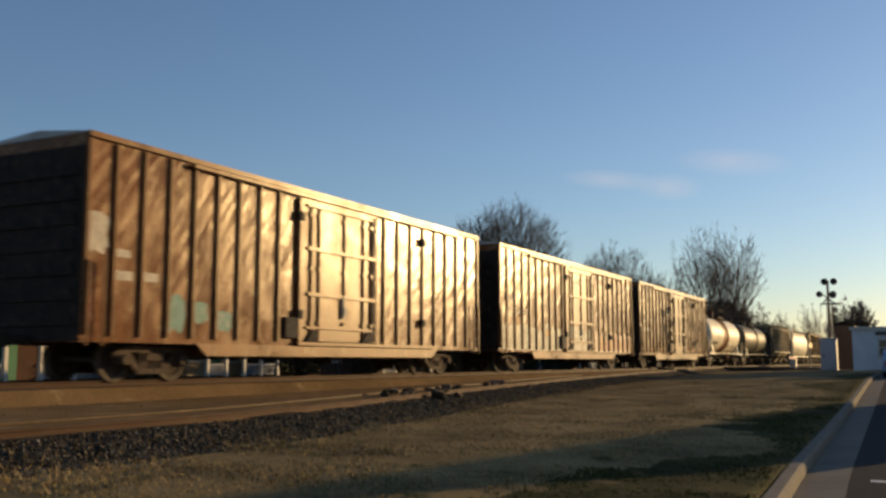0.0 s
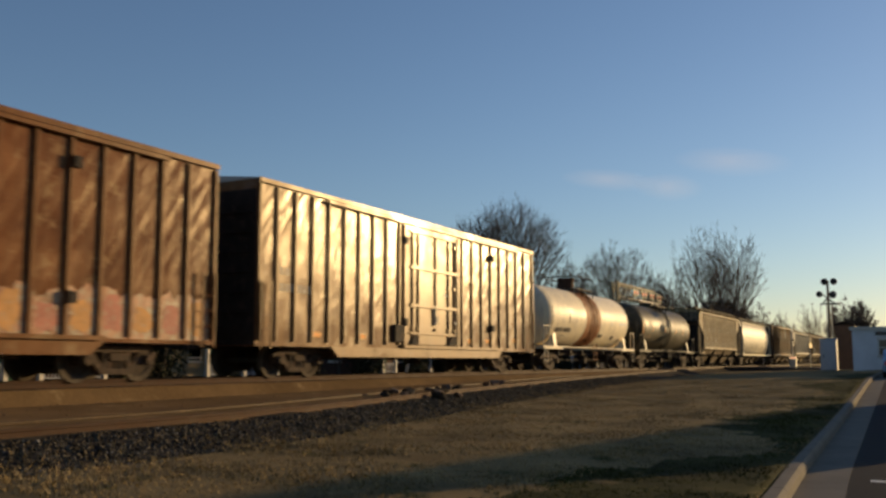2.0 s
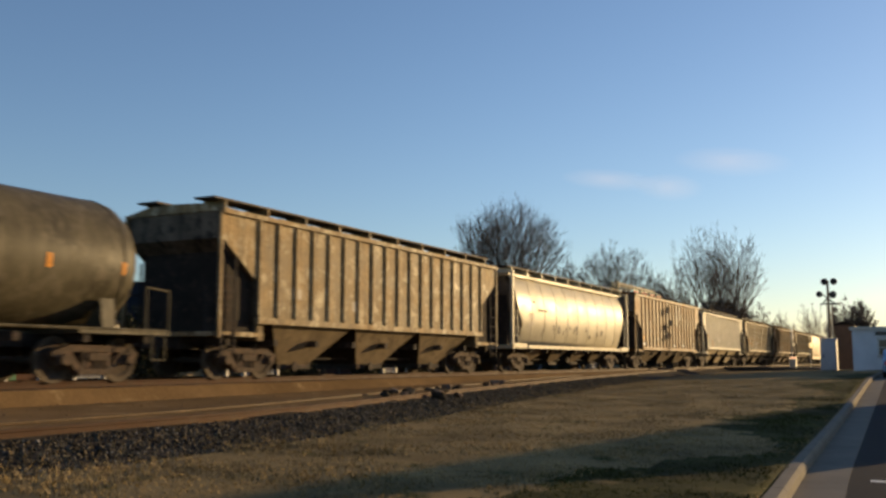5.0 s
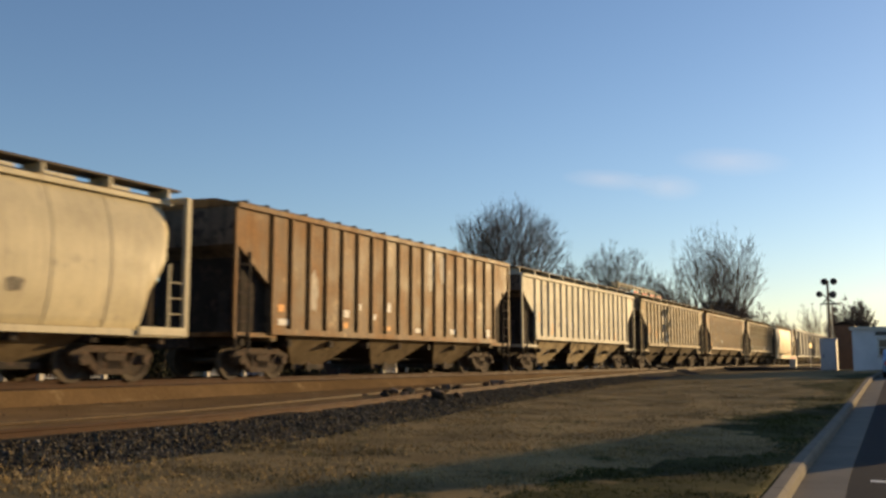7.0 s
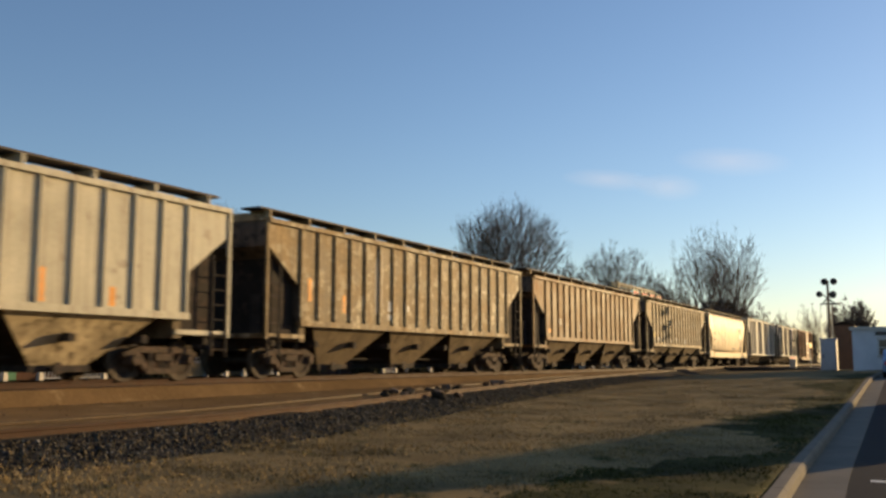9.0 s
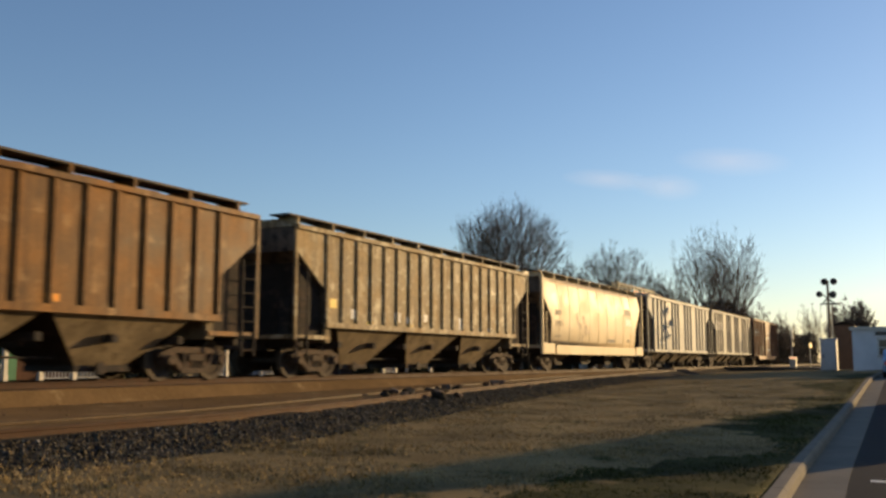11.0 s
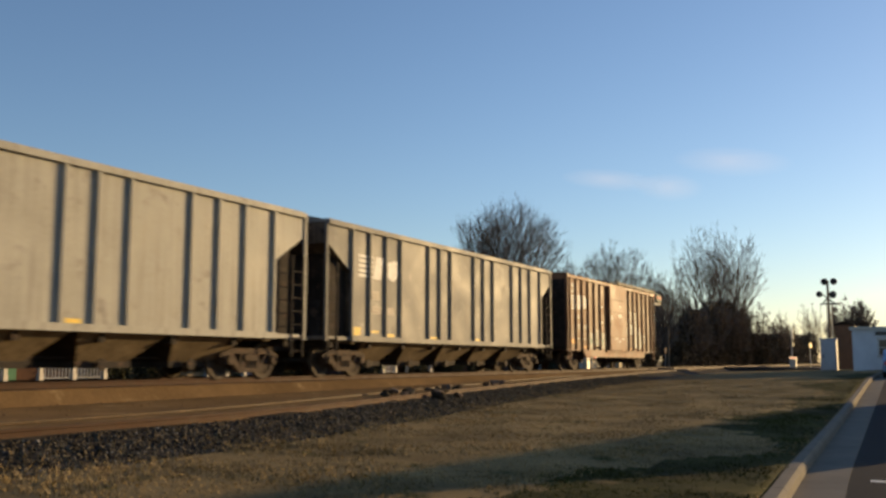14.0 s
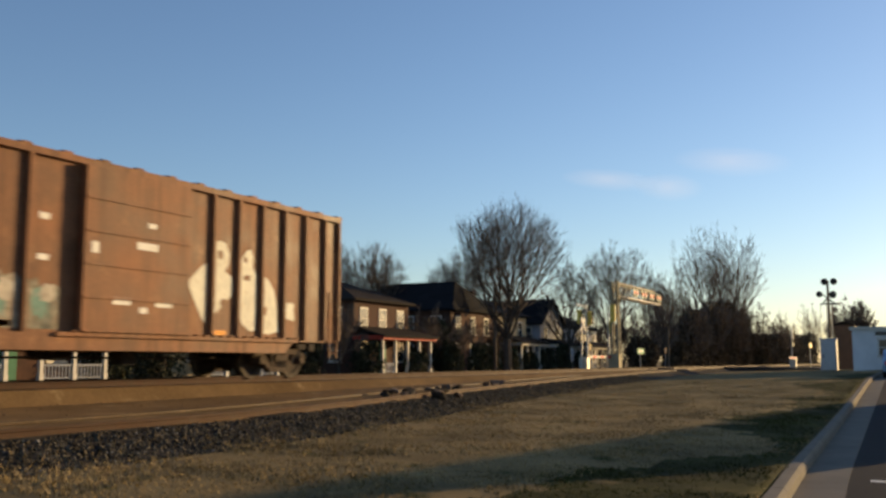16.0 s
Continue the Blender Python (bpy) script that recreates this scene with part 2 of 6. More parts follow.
M["graf_mix"] = material("graffiti_mixed", (0.25, 0.24, 0.19), 0.45, 0.0, 0.75, 2.2, 6, 0.05, (0.09, 0.115, 0.085), 0.62, streak=(0.30, 0.17, 0.10), wobble=0.02, wob_scale=1.15, spec=0.15)
M["graf_warm"] = material("graffiti_warm", (0.40, 0.21, 0.125), 0.45, 0.0, 0.6, 2.2, 6, 0.05, (0.40, 0.34, 0.24), 0.6, streak=(0.36, 0.16, 0.08), wobble=0.02, wob_scale=1.15, spec=0.15)
M["white_wall"] = material("white_siding", (0.62, 0.62, 0.62), 0.6, 0.0, 0.08, 1.2, 14, 0.1)
M["trim"] = material("white_trim", (0.55, 0.51, 0.44), 0.55, 0.0, 0.08, 2, 20, 0.05)
M["red_trim"] = material("red_trim", (0.42, 0.06, 0.04), 0.6, 0.0, 0.15, 2, 20, 0.05)
M["green_door"] = material("green_door", (0.05, 0.16, 0.10), 0.5, 0.0, 0.15, 2, 20, 0.05)
M["pane"] = material("window_glass", (0.03, 0.035, 0.04), 0.08, 0.0, 0.1, 2, 20, 0.0, spec=0.5)
M["galv"] = material("galvanised_steel", (0.42, 0.40, 0.36), 0.5, 0.5, 0.15, 3, 30, 0.1)
M["black_paint"] = material("black_paint", (0.02, 0.02, 0.02), 0.5, 0.0, 0.2, 3, 30, 0.05)
M["wood_pole"] = material("pole_wood", (0.13, 0.095, 0.07), 0.9, 0.0, 0.3, 1, 20, 0.3, stretch=(1, 1, 0.1))
M["red_paint"] = material("red_paint", (0.6, 0.05, 0.04), 0.5, 0.0, 0.15, 3, 30, 0.05)
M["sign_green"] = material("sign_green", (0.03, 0.22, 0.10), 0.5, 0.0, 0.15, 3, 30, 0.05)
M["cabinet_white"] = material("cabinet_white", (0.46, 0.46, 0.46), 0.45, 0.1, 0.08, 2, 20, 0.05)
M["brown_metal"] = material("brown_metal", (0.11, 0.07, 0.048), 0.6, 0.1, 0.2, 2, 20, 0.1)
M["blue_car"] = material("car_paint_blue", (0.25, 0.38, 0.52), 0.25, 0.3, 0.05, 2, 20, 0.0)
M["rubber"] = material("rubber", (0.025, 0.025, 0.025), 0.85, 0.0, 0.2, 5, 40, 0.1)
M["graf_grey"] = material("graffiti_grey", (0.17, 0.15, 0.12), 0.6, 0.0, 0.35, 4, 40, 0.05, (0.35, 0.31, 0.24), 0.5)
M["cream_stain"] = material("cream_stain", (0.36, 0.27, 0.17), 0.6, 0.0, 0.35, 4, 40, 0.05, (0.5, 0.4, 0.27), 0.5)
M["hop_stain"] = material("hopper_stain", (0.25, 0.24, 0.21), 0.6, 0.0, 0.3, 4, 40, 0.05, (0.36, 0.32, 0.25), 0.5)
M["dome_rust"] = material("dome_rust", (0.075, 0.035, 0.022), 0.7, 0.0, 0.35, 3, 25, 0.15, (0.14, 0.07, 0.04), 0.4)
M["graf_cream"] = material("graffiti_cream", (0.68, 0.65, 0.53), 0.6, 0.0, 0.2, 3, 30, 0.05, (0.45, 0.36, 0.26), 0.3)
M["graf_orange"] = material("graffiti_orange", (0.50, 0.26, 0.10), 0.55, 0.0, 0.3, 3, 30, 0.05, (0.42, 0.30, 0.2), 0.4)
# dusty rail, its colour lifted in place of the sunlit shine on top
M["rail_dusty_shine"] = material("rail_dusty_shine", (0.085, 0.055, 0.03), 0.6, 0.0, 0.35, 1.2, 40, 0.2, (0.16, 0.1, 0.055), 0.4)


# ---- ground ----
RAIL_Z = 1.08
TRACK_Y = 16.9


def curve(table, soft):
    """A function that follows the table of (x, value), rounded off over a length of soft."""
    px, pv = zip(*table)
    return lambda x: float(np.mean(np.interp(x + np.linspace(-soft, soft, 9), px, pv)))


siding = curve([(-2000, 9.4), (11, 9.4), (14.5, 9.8), (22, 11.1), (38, 13.2), (60, 15.0), (82, 16.15), (3000, 16.15)], 3.0)  # near rail of the siding
siding_z = curve([(-2000, 0.62), (15, 0.64), (30, 0.72), (60, 0.86), (80, 0.92), (3000, 0.92)], 4.0)
lot_z = curve([(-2000, 0.0), (14, 0.0), (26, 0.10), (47, 0.60), (70, 0.82), (3000, 0.82)], 3.0)
kerb_y = curve([(-2000, 1.2), (0, 1.2), (9.8, 1.55), (13.8, 1.75), (25.8, 2.1), (47, 2.6), (60, 2.7), (3000, 2.7)], 1.5)


def ground_z(x, y):
    e, ez, b, ky = siding(x), siding_z(x), lot_z(x), kerb_y(x)
    foot = e - 0.85
    fz = ez - 0.30
    if y < ky:
        return b - 0.06
    if y < foot:
        k = (y - ky) / (foot - ky)
        return b + 0.14 + (fz - b - 0.14) * k + 0.035 * noise.noise((x * 0.3, y * 0.5, 2)) * min(1, 3 * (y - ky))
    if y < e:
        return fz + (ez - fz) * (y - foot) / (e - foot)
    if y < 15.15:
        return ez + 0.02 + 0.012 * noise.noise((x * 0.7, y * 1.1, 5))
    if y < 15.4:
        return ez + (0.94 - ez) * (y - 15.15) / 0.25
    if y < 18.6:
        return 0.94
    if y < 21.5:
        return 0.94 - 0.38 * (y - 18.6) / 2.9
    return 0.56


def is_green(x, y):
    """Greener winter grass keeps to a strip along the kerb, in patches; its colour is darkened for the shadow there."""
    u = y - kerb_y(x)
    return 4 < x < 60 and 0 < u < 1.5 + 2.2 * noise.noise((x * 0.16, 4, 1)) + 1.0 * noise.noise((x * 0.9, y * 0.9, 6))


def build_ground():
    xs = [-1500, -600, -250, -120, -60, -30, -15] + [i * 0.4 - 8 for i in range(150)] + [52 + 1.2 * i for i in range(40)] + [101, 105, 112, 120, 135, 155, 180, 220, 280, 380, 600, 1000, 1800, 3200]
    us = [-1500, -600, -250, -100, -50, -25, -12, -6, -3, -1, -0.3, -0.02, 0.02]
    ys = [15.16, 15.4, 16, 17, 18, 18.6, 19.5, 20.5, 21.5, 23, 26, 32, 40, 55, 80, 120, 200, 350, 700, 1400, 3200]
    bm = bmesh.new()
    rows = []
    for x in xs:
        ky = kerb_y(x)
        near = [ky + u for u in us] + list(np.linspace(ky + 0.25, 15.0, 60))
        rows.append([bm.verts.new((x, y, ground_z(x, y))) for y in near + ys])
    for i in range(len(xs) - 1):
        for j in range(len(rows[0]) - 1):
            f = bm.faces.new((rows[i][j], rows[i + 1][j], rows[i + 1][j + 1], rows[i][j + 1]))
            c = f.calc_center_median()
            e = siding(c.x)
            foot = e - 1.0 + 0.3 * noise.noise((c.x * 0.8, 3, 0))
            f.material_index = 3 if is_green(c.x, c.y) else 0 if (c.y < foot or c.y > 22) else 1 if c.y < e else 2
    me = bpy.data.meshes.new("ground")
    bm.to_mesh(me)
    bm.free()
    for k in ("grass", "gravel", "dirt", "grass_green"):
        me.materials.append(M[k])
    for f in me.polygons:
        f.use_smooth = True
    tagged(new("ground", me), "dry winter grass verge rising to a brown dirt and gravel railway bank", "ground", kind="structure")


build_ground()


def strip(name, mat, label, category, section, xs, follow, level):
    """A long band with the given cross-section of (y, z) that follows a line in plan."""
    bm = bmesh.new()
    rings = [[bm.verts.new((x, follow(x) + y, level(x) + z)) for y, z in section] for x in xs]
    k = len(section)
    for a, b in zip(rings, rings[1:]):
        for i in range(k):
            bm.faces.new((a[i], b[i], b[(i + 1) % k], a[(i + 1) % k]))
    bm.faces.new(rings[0])
    bm.faces.new(rings[-1][::-1])
    ob = part(name, bm, mat)
    return tagged(ob, label, category, kind="structure")


LONG = [-40, -10, 0, 4] + [5 + 1.5 * i for i in range(40)] + [68, 80]
kerb = new("kerb")
tagged(kerb, "pale concrete kerb along the car park edge", "kerb", kind="structure")
# kerb stones cast in lengths with thin joints
x = -40.0
while x < 62:
    a, b = x + 0.008, x + 2.99
    bm = bmesh.new()
    pts = [(-0.17, -0.2), (-0.17, 0.10), (-0.13, 0.145), (0.0, 0.15), (0.0, -0.2)]
    rings = [[bm.verts.new((q, kerb_y(q) + y, lot_z(q) + z)) for y, z in pts] for q in (a, (a + b) / 2, b)]
    for r0, r1 in zip(rings, rings[1:]):
        for i in range(5):
            bm.faces.new((r0[i], r1[i], r1[(i + 1) % 5], r0[(i + 1) % 5]))
    bm.faces.new(rings[0])
    bm.faces.new(rings[-1][::-1])
    part("kerb_stone", bm, M["concrete"], kerb)
    x += 3.0
strip("gutter", M["concrete"], "grey concrete gutter beside the kerb", "gutter", [(-0.72, -0.10), (-0.72, 0.006), (-0.165, -0.012), (-0.165, -0.10)], LONG, kerb_y, lot_z)
strip("car_park", M["asphalt"], "dark worn asphalt car park surface", "car park", [(-40, -0.2), (-40, 0.0), (-0.70, 0.0), (-0.70, -0.2)], LONG, kerb_y, lot_z)
bm = bmesh.new()
v = [bm.verts.new((x, y, lot_z(x) + 0.006)) for x, y in ((13.2, 0.75), (13.4, 0.75), (13.4, -2.2), (13.2, -2.2))]
bm.faces.new(v)
tagged(part("parking_line", bm, M["white_paint"]), "worn white painted parking bay line", "road marking", kind="structure")
# street beyond the tracks, and the road that crosses them
bm = bmesh.new()
box(bm, -200, 400, 26.5, 33.0, 0.3, 0.575)
tagged(part("road", bm, M["asphalt"]), "grey asphalt street in front of the houses", "road", kind="structure")
bm = bmesh.new()
prism(bm, [(4.0, 0.5), (4.0, 0.86), (14.5, 1.02), (19, 1.02), (26, 0.60), (120, 0.60), (120, 0.3)], 86, 93, "x")
tagged(part("crossing_road", bm, M["asphalt"]), "asphalt road over the level crossing", "road", kind="structure")


# ---- rails and sleepers ----
def rail(name, follow, level, xs, label, mat="rail"):
    sec = [(-0.07, 0.0), (-0.07, 0.015), (-0.012, 0.03), (-0.012, 0.11), (-0.035, 0.12), (-0.035, 0.15), (0.035, 0.15), (0.035, 0.12), (0.012, 0.11), (0.012, 0.03), (0.07, 0.015), (0.07, 0.0)]
    return strip(name, M[mat], label, "rail", sec, xs, follow, level)


MAIN = [-200, -50, 0, 50, 100, 400, 1500]
for k in (-1, 1):
    rail("rail", lambda x, k=k: TRACK_Y + k * 0.755, lambda x: RAIL_Z - 0.15, MAIN, "brown steel rail of the main track")
SID = [-100, -20, 0] + [2 * i for i in range(1, 42)]
rail("rail", siding, lambda x: siding_z(x) - 0.06, SID, "rusty half-buried rail of the siding")
rail("rail", lambda x: min(siding(x) + 1.5, 17.6), lambda x: siding_z(x) - 0.09, SID[:-6], "dusty half-buried rail of the siding, coloured paler for its shine", "rail_dusty_shine")
bm = bmesh.new()
box(bm, -0.11, 0.11, -1.3, 1.3, 0.0, 0.18)
tie_mesh = mesh_of("sleeper", bm, M["tie"], 0.012)
track = tagged(new("track_bed"), "row of weathered timber sleepers under the rails", "sleepers", kind="structure")
for i in range(150):
    o = part("sleeper", tie_mesh, None, track)
    o.location = (-6 + 0.55 * i, TRACK_Y + random.uniform(-0.04, 0.04), 0.767 + random.uniform(-0.008, 0.006))
    o.rotation_euler = (0, 0, random.uniform(-0.02, 0.02))


# ---- loose stones, grass blades ----
def stones(name, spots, sizes, mat, label):
    base = np.array([(1, 0, 0), (-1, 0, 0), (0, 1, 0), (0, -1, 0), (0, 0, 1), (0, 0, -1)], float)
    tri = [(0, 2, 4), (2, 1, 4), (1, 3, 4), (3, 0, 4), (2, 0, 5), (1, 2, 5), (3, 1, 5), (0, 3, 5)]
    vs, fs = [], []
    for (x, y, z), r in zip(spots, sizes):
        rot = np.array(Euler([random.uniform(0, 6) for _ in range(3)]).to_matrix())
        k = len(vs)
        vs += [tuple(p) for p in (base * np.random.uniform(0.6, 1.2, (6, 3))) @ rot.T * r + np.array((x, y, z))]
        fs += [tuple(k + i for i in t) for t in tri]
    me = bpy.data.meshes.new(name)
    me.from_pydata(vs, [], fs)
    me.materials.append(mat)
    return tagged(new(name, me), label, "gravel", kind="stuff")


spots, sizes = [], []
for _ in range(14000):
    x = 4 + 46 * random.random() ** 1.3
    e = siding(x)
    y = e - 0.10 - 1.05 * random.random() ** 1.1
    spots.append((x, y, ground_z(x, y) + 0.01))
    sizes.append(random.uniform(0.014, 0.032) * (1.6 if random.random() < 0.06 else 1))
stones("ballast_stones", spots, sizes, M["stone"], "dark grey crushed stone along the siding bank")
spots, sizes = [], []
for _ in range(1500):
    x = 3 + 60 * random.random()
    y = siding(x) + 0.1 + (15.2 - siding(x)) * random.random()
    spots.append((x, y, ground_z(x, y)))
    sizes.append(random.uniform(0.01, 0.03))
stones("dirt_pebbles", spots, sizes, M["pebble"], "small brown pebbles strewn on the dirt")


def grass_blades(n, seed):
    rng = np.random.default_rng(seed)
    vs, fs, kinds = [], [], []
    for _ in range(n):
        x = 4.0 + 44 * rng.random() ** 1.6
        ky, foot = kerb_y(x), siding(x) - 0.95 + 0.55 * rng.random() ** 2.5
        y = ky + 0.05 + (foot - ky) * rng.random()
        if noise.noise((x * 0.8, y * 0.8, 7)) + 0.35 * rng.random() < -0.12:
            continue
        z = ground_z(x, y) - 0.01
        tall = 0.6 + 0.8 * max(0, noise.noise((x * 0.5, y * 0.9, 1)) + 0.3) + (0.9 if y > foot - 0.8 and rng.random() < 0.4 else 0)
        for _b in range(4):
            a = rng.random() * 6.283
            h = (0.02 + 0.035 * rng.random()) * tall
            w = 0.006 + 0.006 * rng.random()
            dx, dy = math.cos(a), math.sin(a)
            lean = h * (0.3 + 0.9 * rng.random())
            ox, oy = rng.normal(0, 0.03, 2)
            k = len(vs)
            vs += [(x + ox - dy * w, y + oy + dx * w, z), (x + ox + dy * w, y + oy - dx * w, z), (x + ox + dx * lean, y + oy + dy * lean, z + h)]
            fs.append((k, k + 1, k + 2))
            kinds.append(1 if is_green(x + ox * 6, y + oy * 6) else 0)
    me = bpy.data.meshes.new("grass_blades")
    me.from_pydata(vs, [], fs)
    me.materials.append(M["blade"])
    me.materials.append(M["blade_green"])
    me.polygons.foreach_set("material_index", kinds)
    tagged(new("grass_blades", me), "short dry straw-coloured grass with green patches", "grass", kind="stuff")


grass_blades(44000, 3)


# ---- the freight train ----
SPEED = 18.12
HALF = 1.56
SHARED = {}


def bogie_meshes():
    bm = bmesh.new()
    box(bm, -0.22, 0.22, -1.0, 1.0, 0.36, 0.66)
    box(bm, -0.35, 0.35, -0.3, 0.3, 0.62, 0.82)
    SHARED["bolster"] = mesh_of("bolster", bm, M["bogie"], 0.02)
    # cast side frame: bowed top member, slanted legs, spring seat, columns and bearing boxes
    bm = bmesh.new()
    prism(bm, [(-1.16, 0.62), (-0.70, 0.76), (0.70, 0.76), (1.16, 0.62), (1.16, 0.50), (0.66, 0.62), (-0.66, 0.62), (-1.16, 0.50)], -0.09, 0.09)
    box(bm, -0.47, 0.47, -0.10, 0.10, 0.14, 0.26)
    for s in (-1, 1):
        prism(bm, [(s * 0.84, 0.58), (s * 0.66, 0.62), (s * 0.33, 0.24), (s * 0.46, 0.15)], -0.08, 0.08)
        box(bm, s * 0.33 - 0.055, s * 0.33 + 0.055, -0.09, 0.09, 0.25, 0.63)
        box(bm, s * 0.89 - 0.15, s * 0.89 + 0.15, -0.13, 0.11, 0.34, 0.58)
        tube(bm, (s * 0.89, -0.20, 0.457), (s * 0.89, -0.10, 0.457), 0.115, 12)
    box(bm, -0.25, 0.25, -0.14, 0.14, 0.44, 0.60)
    for x in (-0.17, 0.0, 0.17):
        tube(bm, (x, 0, 0.25), (x, 0, 0.45), 0.075, 10)
    SHARED["side_frame"] = mesh_of("side_frame", bm, M["bogie"])
    bm = bmesh.new()
    prof = [(0.0, 0.09), (0.10, 0.09), (0.13, 0.03), (0.33, 0.035), (0.38, 0.065), (0.455, 0.065), (0.457, -0.06), (0.49, -0.075), (0.49, -0.095), (0.38, -0.07), (0.33, -0.04), (0.13, -0.035), (0.1, -0.09), (0.0, -0.09)]
    seg = 32
    rings = [[bm.verts.new((r * math.cos(2 * math.pi * i / seg), y, r * math.sin(2 * math.pi * i / seg))) for i in range(seg)] for r, y in prof[1:-1]]
    for a, b in zip(rings, rings[1:]):
        for i in range(seg):
            bm.faces.new((a[i], a[(i + 1) % seg], b[(i + 1) % seg], b[i]))
    bm.faces.new(rings[0])
    bm.faces.new(rings[-1])
    SHARED["wheel"] = mesh_of("wheel", bm, M["wheel"])


bogie_meshes()
AXLES = []


def add_bogie(car, x):
    b = part("bogie", SHARED["bolster"], None, car)
    b.location = (x, 0, 0)
    for s in (-1, 1):
        f = part("side_frame", SHARED["side_frame"], None, b)
        f.location = (0, s * 1.02, 0)
        if s > 0:
            f.rotation_euler = (0, 0, math.pi)
    for s in (-1, 1):
        bm = bmesh.new()
        tube(bm, (0, -1.05, 0), (0, 1.05, 0), 0.075, 12)
        for k in (-1, 1):
            tmp = bmesh.new()
            tmp.from_mesh(SHARED["wheel"])
            bmesh.ops.transform(tmp, matrix=pose(0, k * 0.755, 0, 0, 0, 0 if k < 0 else 180), verts=tmp.verts[:])
            me = bpy.data.meshes.new("tmp")
            tmp.to_mesh(me)
            tmp.free()
            bm.from_mesh(me)
            bpy.data.meshes.remove(me)
        if "wheelset" not in SHARED:
            me = SHARED["wheelset"] = mesh_of("wheelset", bm, M["wheel"])
            me.materials.append(M["wheel_rim"])
            for f in me.polygons:
                if math.hypot(f.center.x, f.center.z) > 0.36:
                    f.material_index = 1
        else:
            bm.free()
        w = part("wheelset", SHARED["wheelset"], None, b)
        w.location = (s * 0.89, 0, 0.457)
        AXLES.append((w, s * 0.89))


def couplers(car, half, z=0.88):
    for s in (-1, 1):
        bm = bmesh.new()
        box(bm, *sorted((s * (half - 0.9), s * (half + 0.55))), -0.11, 0.11, z - 0.12, z + 0.10)
        box(bm, *sorted((s * (half + 0.5), s * (half + 0.80))), -0.17, 0.17, z - 0.16, z + 0.16)
        part("coupler", bm, M["under"], car, bevel=0.02)


def ladder(car, x, y, z0, z1, mat, width=0.42, step=0.36, along="x"):
    bm = bmesh.new()
    d = 0.022
    w = width / 2
    ends = [(-w, 0), (w, 0)] if along == "x" else [(0, -w), (0, w)]
    for dx, dy in ends:
        box(bm, x + dx - d, x + dx + d, y + dy - d, y + dy + d, z0, z1)
    k = int((z1 - z0) / step)
    for i in range(k):
        z = z0 + 0.15 + i * step
        tube(bm, (x + ends[0][0], y + ends[0][1], z), (x + ends[1][0], y + ends[1][1], z), 0.016, 6)
    part("ladder", bm, mat, car)


def plate(car, x0, x1, z0, z1, y, mat, name="marking", shape=None):
    """A thin painted patch on the near side; shape: its outline in (x, z)."""
    bm = bmesh.new()
    prism(bm, shape or [(x0, z0), (x1, z0), (x1, z1), (x0, z1)], y - 0.006, y + 0.01)
    return part(name, bm, mat, car)


def posts(car, xs, z0, z1, mat, width=0.1, depth=0.09, half=HALF, name="side_post"):
    """Upright ribs on both sides, one mesh shared by all that are alike."""
    for s in (-1, 1):
        bm = bmesh.new()
        prism(bm, [(-width / 2, 0), (width / 2, 0), (width * 0.36, -depth), (-width * 0.36, -depth)], z0, z1, "z")
        me = mesh_of(name, bm, mat)
        for x in xs:
            o = part(name, me, None, car)
            o.location = (x, s * half, 0)
            if s > 0:
                o.rotation_euler = (0, 0, math.pi)


def root(name, label, category, s0, s1):
    car = new(name)
    car.empty_display_size = 0.5
    tagged(car, label, category, "cars of the freight train")
    CARS.append((car, (s0 + s1) / 2 - 7.83))
    return car


CARS = []


def underframe(car, half, bog, z0=0.75, z1=1.1, mat="under"):
    bm = bmesh.new()
    box(bm, -half + 0.1, half - 0.1, -0.25, 0.25, z0, z1)
    part("centre_sill", bm, M[mat], car)
    for i in range(9):
        x = -half + 0.6 + i * (2 * half - 1.2) / 8
        for k in (-1, 1):
            bm = bmesh.new()
            box(bm, x - 0.08, x + 0.08, *sorted((k * 0.25, k * 1.4)), z1 - 0.18, z1)
            part("crossbearer", bm, M[mat], car)
    for s in (-1, 1):
        add_bogie(car, s * bog)
    couplers(car, half)
    bm = bmesh.new()
    tube(bm, (-0.9, 0.55, 0.62), (0.1, 0.55, 0.62), 0.17, 12)
    part("brake_reservoir", bm, M["under"], car)
    bm = bmesh.new()
    tube(bm, (-half * 0.6, -0.5, 0.5), (half * 0.55, -0.5, 0.5), 0.03, 6)
    box(bm, 0.5, 0.9, -0.75, -0.35, 0.35, 0.75)
    part("brake_gear", bm, M["under"], car)


